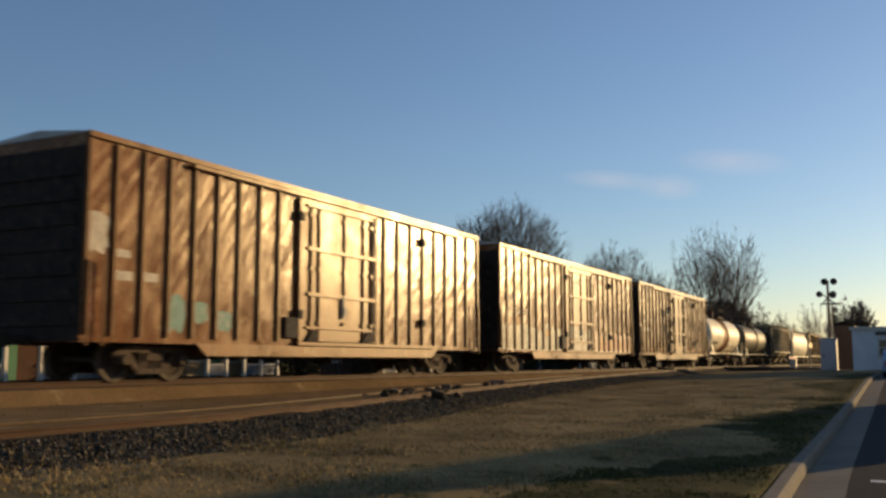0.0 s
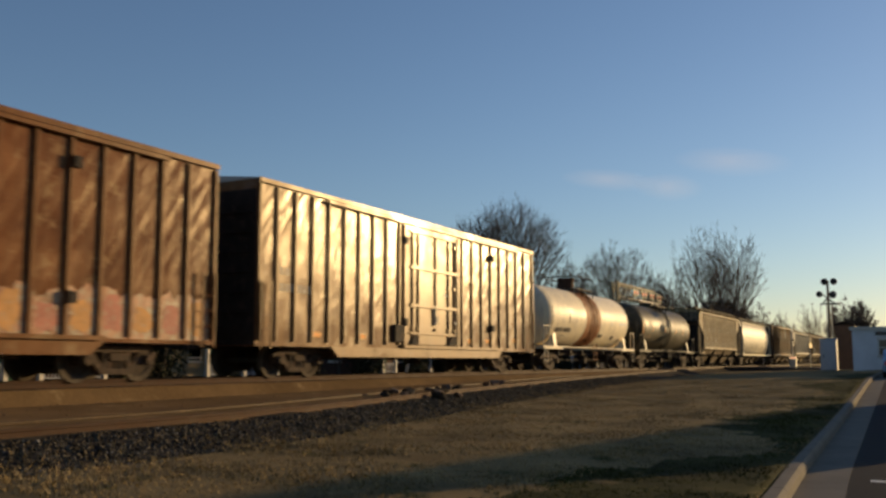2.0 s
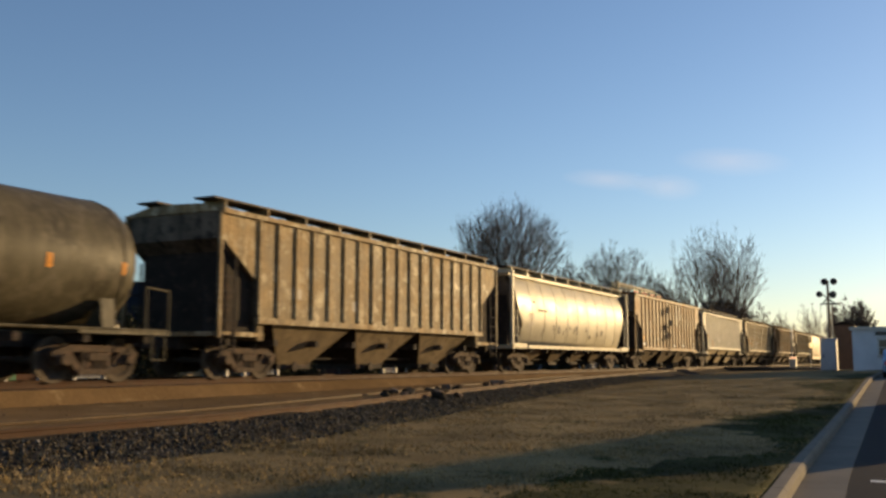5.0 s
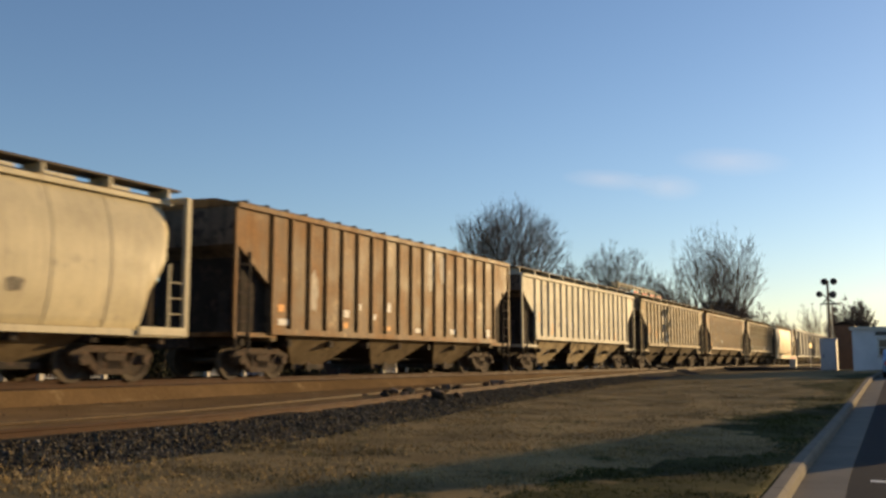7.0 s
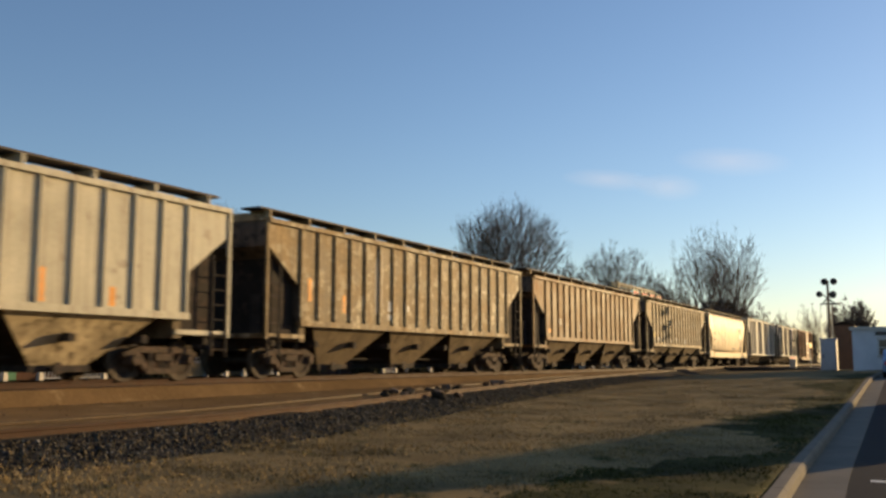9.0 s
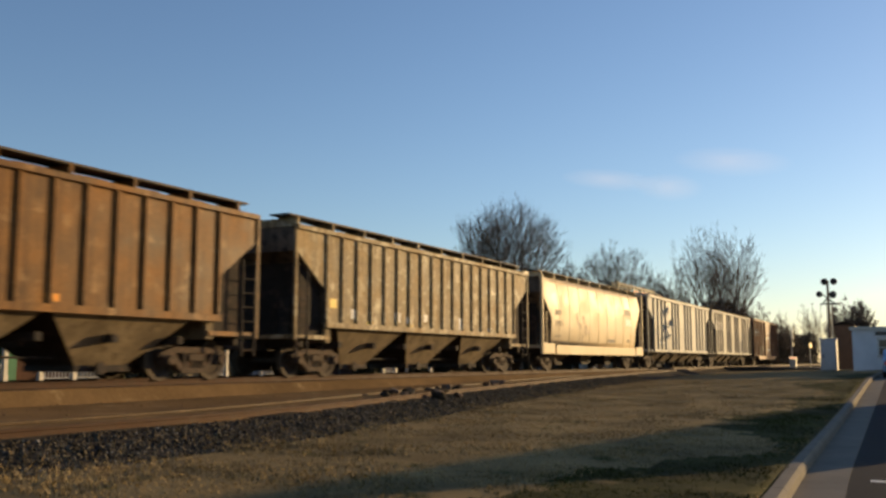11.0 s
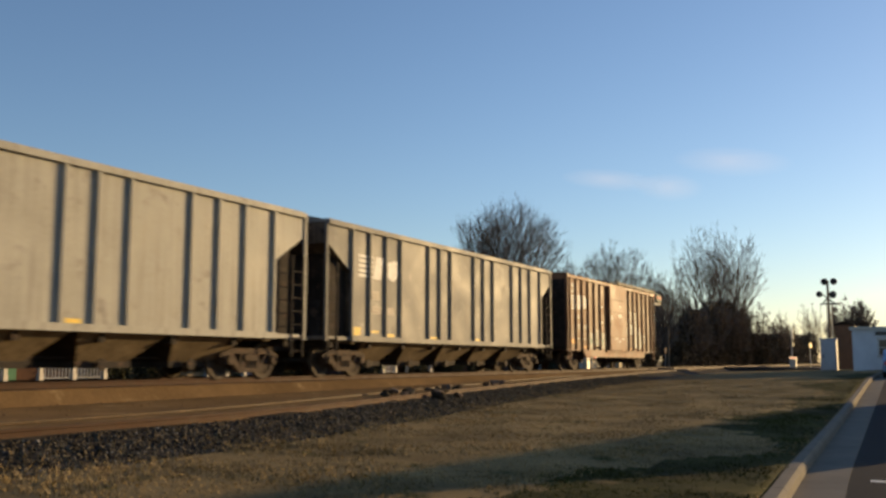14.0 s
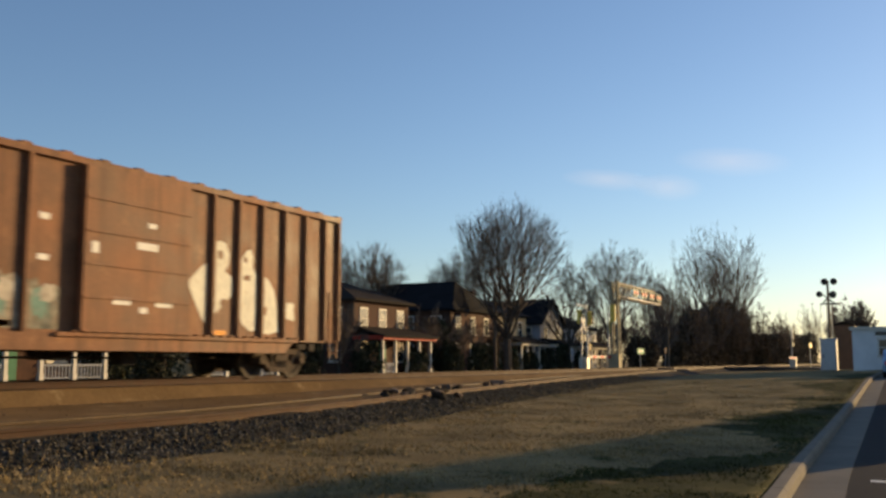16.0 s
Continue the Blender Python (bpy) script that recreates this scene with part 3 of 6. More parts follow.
def boxcar60(s0, s1, body_mat, label, door):
    half = (s1 - s0) / 2
    car = root("boxcar", label, "boxcar", s0, s1)
    m = M[body_mat]
    stiff = M[body_mat + "_plain"]
    bm = bmesh.new()
    box(bm, -half, half, -HALF, HALF, 0.82, 5.16)
    part("body", bm, m, car)
    for s in (-1, 1):
        bm = bmesh.new()
        prism(bm, [(-half + 3.4, 0.84), (half - 3.4, 0.84), (half - 3.8, 0.55), (-half + 3.8, 0.55)], s * (HALF + 0.03) - 0.03, s * (HALF + 0.03) + 0.03)
        part("side_sill", bm, stiff, car)
        bm = bmesh.new()
        box(bm, -half, half, s * (HALF + 0.04) - 0.05, s * (HALF + 0.04) + 0.05, 5.08, 5.20)
        part("eave_rail", bm, stiff, car)
    bm = bmesh.new()
    prism(bm, [(-HALF - 0.05, 5.19), (0, 5.34), (HALF + 0.05, 5.19), (HALF + 0.05, 5.16), (-HALF - 0.05, 5.16)], -half - 0.02, half + 0.02, "x")
    n = 14
    for i in range(n + 1):
        x = -half + 0.1 + i * (2 * half - 0.2) / n
        prism(bm, [(-HALF, 5.21), (0, 5.37), (HALF, 5.21), (0, 5.19)], x - 0.04, x + 0.04, "x")
    part("roof", bm, M["box_roof"], car, "galvanised peaked roof sheet")
    d0, d1 = door
    left = [-half + 0.82 * k for k in range(1, 30) if -half + 0.82 * k < d0 - 0.3]
    right = [half - 0.14 - 0.862 * k for k in range(1, 30) if half - 0.14 - 0.862 * k > d1 + 0.3]
    posts(car, left + right + [-half + 0.06, half - 0.06], 0.95, 5.04, stiff, 0.10, 0.075)
    for s in (-1, 1):
        y = s * (HALF + 0.05)
        bm = bmesh.new()
        box(bm, d0, d1, y - 0.05, y + 0.05, 0.98, 4.92)
        dr = part("door", bm, stiff, car)
        yo = s * (HALF + 0.13)
        for k, x in enumerate((d0 + 0.35, d0 + 0.75, (d0 + d1) / 2 + 0.1, d1 - 0.8, d1 - 0.35)):
            bm = bmesh.new()
            tube(bm, (x, yo, 1.0 if k != 2 else 2.3), (x, yo, 4.75), 0.032, 8)
            for z in (1.5, 3.0, 4.5):
                box(bm, x - 0.06, x + 0.06, yo - 0.04, yo + 0.04, z - 0.05, z + 0.05)
            part("lock_rod", bm, stiff, dr)
        # dark strip stands in for the shaded recess at the door's edge
        bm = bmesh.new()
        box(bm, d1 - 0.24, d1 - 0.06, y - 0.055, y + 0.055, 1.0, 4.85)
        part("door_seal", bm, M["under"], dr, "dark strip in place of the shaded gap at the door edge")
        for z in (2.28, 3.55):
            bm = bmesh.new()
            box(bm, d0 + 0.2, d1 - 0.1, yo - 0.03, yo + 0.03, z - 0.05, z + 0.05)
            part("door_bar", bm, stiff, dr)
        bm = bmesh.new()
        box(bm, (d0 + d1) / 2 - 0.02, (d0 + d1) / 2 + 0.10, yo - 0.05, yo + 0.05, 1.65, 2.3)
        box(bm, (d0 + d1) / 2 + 0.02, (d0 + d1) / 2 + 0.22, yo - 0.07, yo + 0.03, 1.75, 1.95)
        part("lock_handle", bm, M["pale_paint"], dr)
        for x in (d0 + 0.5, d1 - 0.55):
            bm = bmesh.new()
            prism(bm, [(x - 0.34, 0.98), (x + 0.2, 0.98), (x + 0.14, 1.28), (x - 0.05, 1.28)], yo - 0.05, yo + 0.05)
            part("door_roller", bm, M["under"], dr)
        for z in (1.35, 4.75):
            bm = bmesh.new()
            box(bm, d0 + 0.15, d1 - 0.3, yo - 0.03, yo + 0.02, z - 0.035, z + 0.035)
            part("door_rail", bm, stiff, dr)
        bm = bmesh.new()
        box(bm, d0 - 0.75, d0 - 0.2, y - 0.08, y + 0.08, 1.05, 1.6)
        part("defect_card_board", bm, M["under"], car)
        for x in (d0 - 0.08, d1 + 0.08):
            bm = bmesh.new()
            box(bm, x - 0.07, x + 0.07, y - 0.07, y + 0.07, 0.9, 4.9)
            part("door_post", bm, stiff, car)
        for z, x0, x1 in ((5.0, -half + 3.1, half - 1.8), (0.90, d0 - 0.2, d1 + 4.0)):
            bm = bmesh.new()
            box(bm, x0, x1, s * (HALF + 0.11) - 0.05, s * (HALF + 0.11) + 0.05, z - 0.045, z + 0.045)
            part("door_track", bm, stiff, car)
        for x, z in ((d1 + 3.1, 4.45), (d1 + 3.1, 1.7), (d0 - 0.1, 4.4), (d0 - 0.1, 1.7)):
            bm = bmesh.new()
            box(bm, x - 0.1, x + 0.1, s * (HALF + 0.1) - 0.06, s * (HALF + 0.1) + 0.06, z - 0.12, z + 0.12)
            part("door_stop", bm, M["under"], car)
    # corrugated ends; their shade is put into the dark grimy colour
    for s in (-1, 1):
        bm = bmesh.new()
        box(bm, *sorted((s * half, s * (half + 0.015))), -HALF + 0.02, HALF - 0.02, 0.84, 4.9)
        ep = part("end_panel", bm, M["grime_shade"], car, "grimy corrugated end, black with its shade painted in")
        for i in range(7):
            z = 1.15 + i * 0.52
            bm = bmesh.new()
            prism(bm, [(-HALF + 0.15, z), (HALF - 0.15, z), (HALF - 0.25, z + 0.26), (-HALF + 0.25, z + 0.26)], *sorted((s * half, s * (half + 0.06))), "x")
            part("corrugation", bm, M["grime_shade"], ep)
    ladder(car, -half + 0.3, -HALF - 0.11, 0.75, 2.5, stiff)
    ladder(car, half - 0.3, -HALF - 0.11, 0.75, 2.5, stiff)
    underframe(car, half, half - 2.55)
    return car


def darken_ends(body):
    """Recolours the end faces with dust and the shade that lies on them."""
    body.data.materials.append(M["end_dust_shade"])
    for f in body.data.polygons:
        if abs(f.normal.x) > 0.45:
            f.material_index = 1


def hopper(s0, s1, mat, label, zb=1.48, zt=4.18, n_posts=18, bays=3, walkway=True, slope=1.5, groups=None, low=0.2, chute="chute_grime_shade", cut_z=0.36, rise=1.0):
    half = (s1 - s0) / 2
    car = root("hopper_car", label, "hopper car", s0, s1)
    m = M[mat]
    cut = 1.15
    bm = bmesh.new()
    cz = zb + cut_z * (zt - zb)
    prism(bm, [(-half + 0.1, zt), (-half + 0.1, cz + rise), (-half + slope, cz), (-half + slope, zb), (half - slope, zb), (half - slope, cz), (half - 0.1, cz + rise), (half - 0.1, zt)], -HALF, HALF)
    darken_ends(part("body", bm, m, car))
    bm = bmesh.new()
    prism(bm, [(-HALF - 0.04, zt), (-0.9, zt + 0.16), (0, zt + 0.2), (0.9, zt + 0.16), (HALF + 0.04, zt), (HALF + 0.04, zt - 0.05), (-HALF - 0.04, zt - 0.05)], -half + 0.05, half - 0.05, "x")
    part("roof", bm, m, car)
    for s in (-1, 1):
        bm = bmesh.new()
        box(bm, -half + 0.05, half - 0.05, s * (HALF + 0.04) - 0.06, s * (HALF + 0.04) + 0.06, zt - 0.12, zt + 0.0)
        part("top_chord", bm, m, car)
        bm = bmesh.new()
        box(bm, -half + slope - 0.02, half - slope + 0.02, s * (HALF + 0.04) - 0.06, s * (HALF + 0.04) + 0.06, zb - 0.1, zb + 0.06)
        part("bottom_chord", bm, m, car)
    xs = groups or [-half + slope + 0.04 + i * (2 * half - 2 * slope - 0.08) / (n_posts - 1) for i in range(n_posts)]
    posts(car, xs, zb, zt - 0.1, m, 0.11 if groups else 0.09, 0.09 if groups else 0.07)
    cm = M[chute]
    inner = 2 * half - 4.4
    step = inner / bays
    for i in range(bays):
        xc = -inner / 2 + step * (i + 0.5)
        bm = bmesh.new()
        frustum(bm, (xc - 0.72, xc + 0.72, -0.72, 0.72, low + 0.12), (xc - step / 2 + 0.02, xc + step / 2 - 0.02, -HALF + 0.04, HALF - 0.04, zb))
        ch = part("chute", bm, cm, car)
        # thin dark sheets over both slopes stand in for their shade
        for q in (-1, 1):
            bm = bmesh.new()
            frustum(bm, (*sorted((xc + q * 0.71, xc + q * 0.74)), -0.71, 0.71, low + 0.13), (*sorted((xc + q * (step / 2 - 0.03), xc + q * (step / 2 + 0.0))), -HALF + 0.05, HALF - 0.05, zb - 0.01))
            part("slope_sheet", bm, M["grime_shade"], ch, "dark sheet laid over the slope for grime and shade")
        bm = bmesh.new()
        box(bm, xc - 0.78, xc + 0.78, -0.78, 0.78, low, low + 0.14)
        tube(bm, (xc - 0.2, -0.92, low + 0.07), (xc - 0.2, -0.7, low + 0.07), 0.06, 8)
        tube(bm, (xc - 0.2, -0.92, low + 0.07), (xc - 0.2, -0.96, low + 0.07), 0.14, 10)
        part("outlet_gate", bm, M["under"], ch)
    for s in (-1, 1):
        bm = bmesh.new()
        box(bm, *sorted((s * (half - slope - 0.3), s * half)), -HALF, HALF, 1.04, cut)
        part("end_platform", bm, m, car)
        bm = bmesh.new()
        box(bm, *sorted((s * (half - slope - 0.35), s * (half - slope - 0.1))), -HALF + 0.05, HALF - 0.05, 0.95, zb)
        part("bolster_plate", bm, M["chute_grime_shade"], car)
        for k in (-1, 1):
            bm = bmesh.new()
            box(bm, *sorted((s * (half - 0.08), s * half)), k * (HALF + 0.01) - 0.04, k * (HALF + 0.01) + 0.04, 1.0, zt)
            part("corner_post", bm, m, car)
        # fills the end opening; its shade is put into the dark colour
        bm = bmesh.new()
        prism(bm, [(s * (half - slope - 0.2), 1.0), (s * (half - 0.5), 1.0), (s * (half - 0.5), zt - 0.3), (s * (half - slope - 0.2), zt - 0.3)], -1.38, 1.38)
        part("end_web", bm, M["grime_shade"], car, "end bulkhead, dark with grime and painted shade")
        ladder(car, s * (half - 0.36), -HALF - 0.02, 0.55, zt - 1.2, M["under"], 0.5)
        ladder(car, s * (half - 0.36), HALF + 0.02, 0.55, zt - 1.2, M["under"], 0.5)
        # thin sheet over the end face, darkened as if in shade
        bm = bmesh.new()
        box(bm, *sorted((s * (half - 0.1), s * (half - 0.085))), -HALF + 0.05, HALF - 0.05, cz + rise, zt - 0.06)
        part("end_sheet", bm, M["end_dust_shade"], car, "thin dusty brown sheet, darkened for the shaded end")
        bm = bmesh.new()
        tube(bm, (s * (half - 0.5), -0.9, 1.15), (s * (half - 0.5), -0.9, 2.2), 0.18, 10)
        part("brake_cylinder", bm, M["under"], car)
    if walkway:
        roof_walk(car, half, zt, m)
    else:
        bm = bmesh.new()
        box(bm, -half + 0.1, half - 0.1, -HALF - 0.03, HALF + 0.03, zt, zt + 0.05)
        for i in range(0 if groups else 20):
            x = -half + 0.5 + i * (2 * half - 1) / 19
            box(bm, x - 0.03, x + 0.03, -HALF, HALF, zt + 0.0, zt + 0.12)
        part("roof_cover", bm, m if groups else M["grating"], car)
    underframe(car, half, half - 1.75, 0.72, 1.0)
    return car


def roof_walk(car, half, zt, m, y0=-1.28, y1=-0.62, zr=0.34):
    for s in (-1, 1):
        a, b = sorted((s * y0, s * y1))
        bm = bmesh.new()
        box(bm, -half + 0.1, half - 0.1, a, b, zt + zr - 0.05, zt + zr)
        part("running_board", bm, M["grating"], car, "dark steel grating walkway")
        n = 10
        for i in range(n):
            x = -half + 0.5 + i * (2 * half - 1.0) / (n - 1)
            bm = bmesh.new()
            box(bm, x - 0.035, x + 0.035, a - 0.03 if s > 0 else a - 0.06, b, zt + 0.05, zt + zr - 0.05)
            part("board_bracket", bm, m, car)
    for i in range(10):
        x = -half + 1.3 + i * (2 * half - 2.6) / 9
        bm = bmesh.new()
        box(bm, x - 0.5, x + 0.5, -0.45, 0.45, zt + 0.15, zt + 0.32)
        part("roof_hatch", bm, m, car)


def round_hopper(s0, s1, mat, label, zb, zt, bulge, bays, sill, cut_line):
    """A smooth curved-side covered hopper."""
    half = (s1 - s0) / 2
    car = root("hopper_car", label, "hopper car", s0, s1)
    m = M[mat]
    def width_at(z):
        a = (z - zb) / (zt - zb)
        return HALF - bulge * (2 * abs(a - 0.45)) ** 2.4

    k = 14
    zs = [zb + (zt - zb) * i / (k - 1) for i in range(k)]
    prof = [(width_at(z), z) for z in zs]
    bm = bmesh.new()
    # cross-sections along the car; the low corners are cut away on a slant at both ends
    edge = half - 0.12
    cuts = [(-edge + d, lift) for d, lift in cut_line] + [(edge - d, lift) for d, lift in cut_line[::-1]]
    rings = []
    for x, lift in cuts:
        low = zb + (zt - zb) * lift
        half_ring = [(width_at(z), z) for z in (low + (zt - low) * i / (k - 1) for i in range(k))]
        ring = [(-y, z) for y, z in half_ring] + [(y, z) for y, z in half_ring[::-1]]
        rings.append([bm.verts.new((x, y, z)) for y, z in ring])
    for a, b in zip(rings, rings[1:]):
        for i in range(2 * k):
            bm.faces.new((a[i], b[i], b[(i + 1) % (2 * k)], a[(i + 1) % (2 * k)]))
    bm.faces.new(rings[0])
    bm.faces.new(rings[-1][::-1])
    body = part("body", bm, m, car)
    for f in body.data.polygons:
        f.use_smooth = abs(f.normal.y) > 0.5
    darken_ends(body)
    for i in range(9):
        x = -half + 2.3 + i * (2 * half - 4.6) / 8
        bm = bmesh.new()
        pts = [(-(y + 0.012), z) for y, z in prof] + [(-(y - 0.04), z) for y, z in prof[::-1]]
        prism(bm, pts, x - 0.02, x + 0.02, "x")
        part("weld_seam", bm, m, car)
    bm = bmesh.new()
    prism(bm, [(-HALF + 0.25, zt), (-0.8, zt + 0.16), (0.8, zt + 0.16), (HALF - 0.25, zt), (HALF - 0.25, zt - 0.1), (-HALF + 0.25, zt - 0.1)], -half + 0.3, half - 0.3, "x")
    part("roof", bm, m, car)
    for s in (-1, 1):
        bm = bmesh.new()
        box(bm, -half + 1.72, half - 1.72, s * (HALF + 0.02) - 0.05, s * (HALF + 0.02) + 0.05, sill[0], sill[1])
        part("side_sill", bm, m, car)
        for q in (-1, 1):
            bm = bmesh.new()
            box(bm, *sorted((q * (half - 0.1), q * (half - 1.52))), s * (HALF + 0.02) - 0.05, s * (HALF + 0.02) + 0.05, sill[0] + 0.02, sill[1] + 0.06)
            part("platform_sill", bm, m, car)
        bm = bmesh.new()
        box(bm, *sorted((s * (half - 2.1), s * half)), -HALF, HALF, sill[1] - 0.16, sill[1] - 0.02)
        part("end_platform", bm, m, car)
        for k2 in (-1, 1):
            bm = bmesh.new()
            box(bm, *sorted((s * (half - 0.12), s * half)), k2 * HALF - 0.06, k2 * HALF + 0.06, sill[0], zt + 0.1)
            part("corner_post", bm, m, car)
        bm = bmesh.new()
        box(bm, *sorted((s * (half - 0.12), s * half)), -HALF, HALF, zt, zt + 0.12)
        part("end_beam", bm, m, car)
        # overlay that gives the upper end its shaded brown
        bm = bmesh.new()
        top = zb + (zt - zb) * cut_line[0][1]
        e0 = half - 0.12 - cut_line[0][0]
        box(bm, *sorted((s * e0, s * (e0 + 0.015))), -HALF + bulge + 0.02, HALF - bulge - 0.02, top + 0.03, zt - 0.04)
        part("end_sheet", bm, M["end_dust_shade"], car, "thin dusty brown sheet, darkened for the shaded end")
        # dark filler behind the cut corner, coloured as if shaded
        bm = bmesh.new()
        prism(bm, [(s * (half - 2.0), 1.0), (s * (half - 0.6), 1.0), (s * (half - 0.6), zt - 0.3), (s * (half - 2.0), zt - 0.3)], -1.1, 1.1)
        part("end_web", bm, M["grime_shade"], car, "end bulkhead, dark with grime and painted shade")
        ladder(car, s * (half - 0.36), -HALF - 0.01, sill[0], sill[1] + 1.5, m, 0.5)
    inner = 2 * half - 4.6
    step = inner / bays
    for i in range(bays):
        xc = -inner / 2 + step * (i + 0.5)
        bm = bmesh.new()
        frustum(bm, (xc - 0.4, xc + 0.4, -0.6, 0.6, 0.4), (xc - step / 2 + 0.05, xc + step / 2 - 0.05, -HALF + 0.2, HALF - 0.2, zb + 0.02))
        ch = part("chute", bm, M["chute_grime_shade"], car)
        # dark overlay for the shaded slopes of each chute
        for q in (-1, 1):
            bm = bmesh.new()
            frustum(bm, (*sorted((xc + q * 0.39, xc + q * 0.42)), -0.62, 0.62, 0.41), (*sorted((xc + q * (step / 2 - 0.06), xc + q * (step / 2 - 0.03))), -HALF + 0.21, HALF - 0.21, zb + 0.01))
            part("slope_sheet", bm, M["grime_shade"], ch, "dark sheet laid over the slope for grime and shade")
        bm = bmesh.new()
        box(bm, xc - 0.5, xc + 0.5, -0.75, 0.75, 0.27, 0.41)
        part("outlet_gate", bm, M["under"], ch)
    roof_walk(car, half, zt, m, -1.35, -0.75, 0.30)
    underframe(car, half, half - 1.75, 0.72, 1.0)
    return car


def tank(s0, s1, mat, label, radius, zc, band, frame_mat, dome=0.56, reach=1.32):
    half = (s1 - s0) / 2
    car = root("tank_car", label, "tank car", s0, s1)
    m = M[mat]
    tl = half - 0.85
    bm = bmesh.new()
    seg = 40
    prof = [(-tl - 0.55, 0.02), (-tl - 0.5, 0.4), (-tl - 0.36, 0.75), (-tl - 0.12, 1.12), (-tl + 0.1, 1.36), (-tl + 0.3, 1.47), (-tl + 0.5, 1.5)]
    prof = [(x, r / 1.5 * radius) for x, r in prof]
    prof = prof + [(-x, r) for x, r in prof[::-1]]
    rings = [[bm.verts.new((x, r * math.cos(2 * math.pi * i / seg), zc + r * math.sin(2 * math.pi * i / seg))) for i in range(seg)] for x, r in prof]
    for a, b in zip(rings, rings[1:]):
        for i in range(seg):
            bm.faces.new((a[i], b[i], b[(i + 1) % seg], a[(i + 1) % seg]))
    bm.faces.new(rings[0])
    bm.faces.new(rings[-1][::-1])
    part("tank", bm, m, car, smooth=True)

    def ring_band(name, x0, x1, extra, mt, a0=0.0, a1=2 * math.pi):
        bm = bmesh.new()
        n = 48
        rr = [[bm.verts.new((x, (radius + e) * math.cos(a0 + (a1 - a0) * i / n), zc + (radius + e) * math.sin(a0 + (a1 - a0) * i / n))) for i in range(n + 1)] for x, e in ((x0, -0.01), (x0, extra), (x1, extra), (x1, -0.01))]
        for a, b in zip(rr, rr[1:]):
            for i in range(n):
                bm.faces.new((a[i], b[i], b[i + 1], a[i + 1]))
        return part(name, bm, mt, car, smooth=False)

    if band:
        ring_band("stain_band", band[0], band[1], 0.006, M["tank_rust"])
    for x in (-tl + 0.55, -0.35, 0.35, tl - 0.55):
        ring_band("weld_seam", x - 0.02, x + 0.02, 0.012, m if not band or abs(x) > 1 else M["tank_rust"])
    fm = M[frame_mat]
    # dome, platform and hand rails
    bm = bmesh.new()
    tube(bm, (-0.1, 0, zc + radius - 0.15), (-0.1, 0, zc + radius + dome), 0.42, 20)
    tube(bm, (-0.1, 0, zc + radius + dome), (-0.1, 0, zc + radius + dome + 0.08), 0.46, 20)
    part("dome", bm, M["dome_rust"] if band else m, car)
    bm = bmesh.new()
    for k in (-1, 1):
        box(bm, -reach, reach, k * 0.75 - 0.25, k * 0.75 + 0.25, zc + radius + 0.0, zc + radius + 0.05)
    part("platform", bm, M["grating"], car)
    for k in (-1, 1):
        bm = bmesh.new()
        y = k * 0.98
        zt = zc + radius + 0.66
        tube(bm, (-reach, y, zt), (reach, y, zt), 0.028, 8)
        hr = part("hand_rail", bm, M["under"], car)
        for x in (-reach, -0.45, 0.45, reach):
            bm = bmesh.new()
            tube(bm, (x, y, zc + radius - 0.35), (x, y, zt), 0.028, 8)
            part("rail_post", bm, M["under"], hr)
    for x in (-reach, reach):
        bm = bmesh.new()
        tube(bm, (x, -0.98, zc + radius + 0.66), (x, 0.98, zc + radius + 0.66), 0.028, 8)
        part("end_rail", bm, M["under"], car)
    for k in (-1, 1):
        bm = bmesh.new()
        for x in (-0.25, 0.25):
            for i in range(6):
                a0, a1 = [math.radians(-60 + 150 * j / 6) for j in (i, i + 1)]
                p = [(x, k * (radius + 0.12) * math.cos(a), zc + (radius + 0.12) * math.sin(a)) for a in (a0, a1)]
                tube(bm, p[0], p[1], 0.03, 6)
        for i in range(9):
            a = math.radians(-55 + 15 * i)
            tube(bm, (-0.25, k * (radius + 0.12) * math.cos(a), zc + (radius + 0.12) * math.sin(a)), (0.25, k * (radius + 0.12) * math.cos(a), zc + (radius + 0.12) * math.sin(a)), 0.016, 6)
        for x in (-0.25, 0.25):
            tube(bm, (x, k * 1.5, 0.5), (x, k * 1.5, 1.35), 0.025, 6)
        for z in (0.5, 0.85, 1.2):
            tube(bm, (-0.25, k * 1.5, z), (0.25, k * 1.5, z), 0.02, 6)
        part("side_ladder", bm, M["tank_rust"] if band else m, car)
        bm = bmesh.new()
        tube(bm, (-half + 0.05, k * 1.48, 1.1), (half - 0.05, k * 1.48, 1.1), 0.035, 8)
        part("side_rail", bm, fm, car)
    for s in (-1, 1):
        # bolster saddle, end deck and end rail
        bm = bmesh.new()
        x = s * (half - 1.75)
        prism(bm, [(-1.45, 1.0), (1.45, 1.0), (1.35, 1.75), (0.9, 1.2), (-0.9, 1.2), (-1.35, 1.75)], x - 0.18, x + 0.18, "x")
        part("saddle", bm, fm, car)
        bm = bmesh.new()
        box(bm, *sorted((s * (half - 2.6), s * half)), -1.5, 1.5, 1.0, 1.1)
        part("end_deck", bm, fm, car)
        for k in (-1, 1):
            bm = bmesh.new()
            x1 = s * (half - 0.05)
            x2 = s * (half - 0.75)
            tube(bm, (x1, k * 1.48, 1.0), (x1, k * 1.48, 2.0), 0.03, 8)
            tube(bm, (x1, k * 1.48, 2.0), (x2, k * 1.48, 2.05), 0.03, 8)
            tube(bm, (x2, k * 1.48, 1.0), (x2, k * 1.48, 2.05), 0.03, 8)
            part("grab_rail", bm, fm, car)
            bm = bmesh.new()
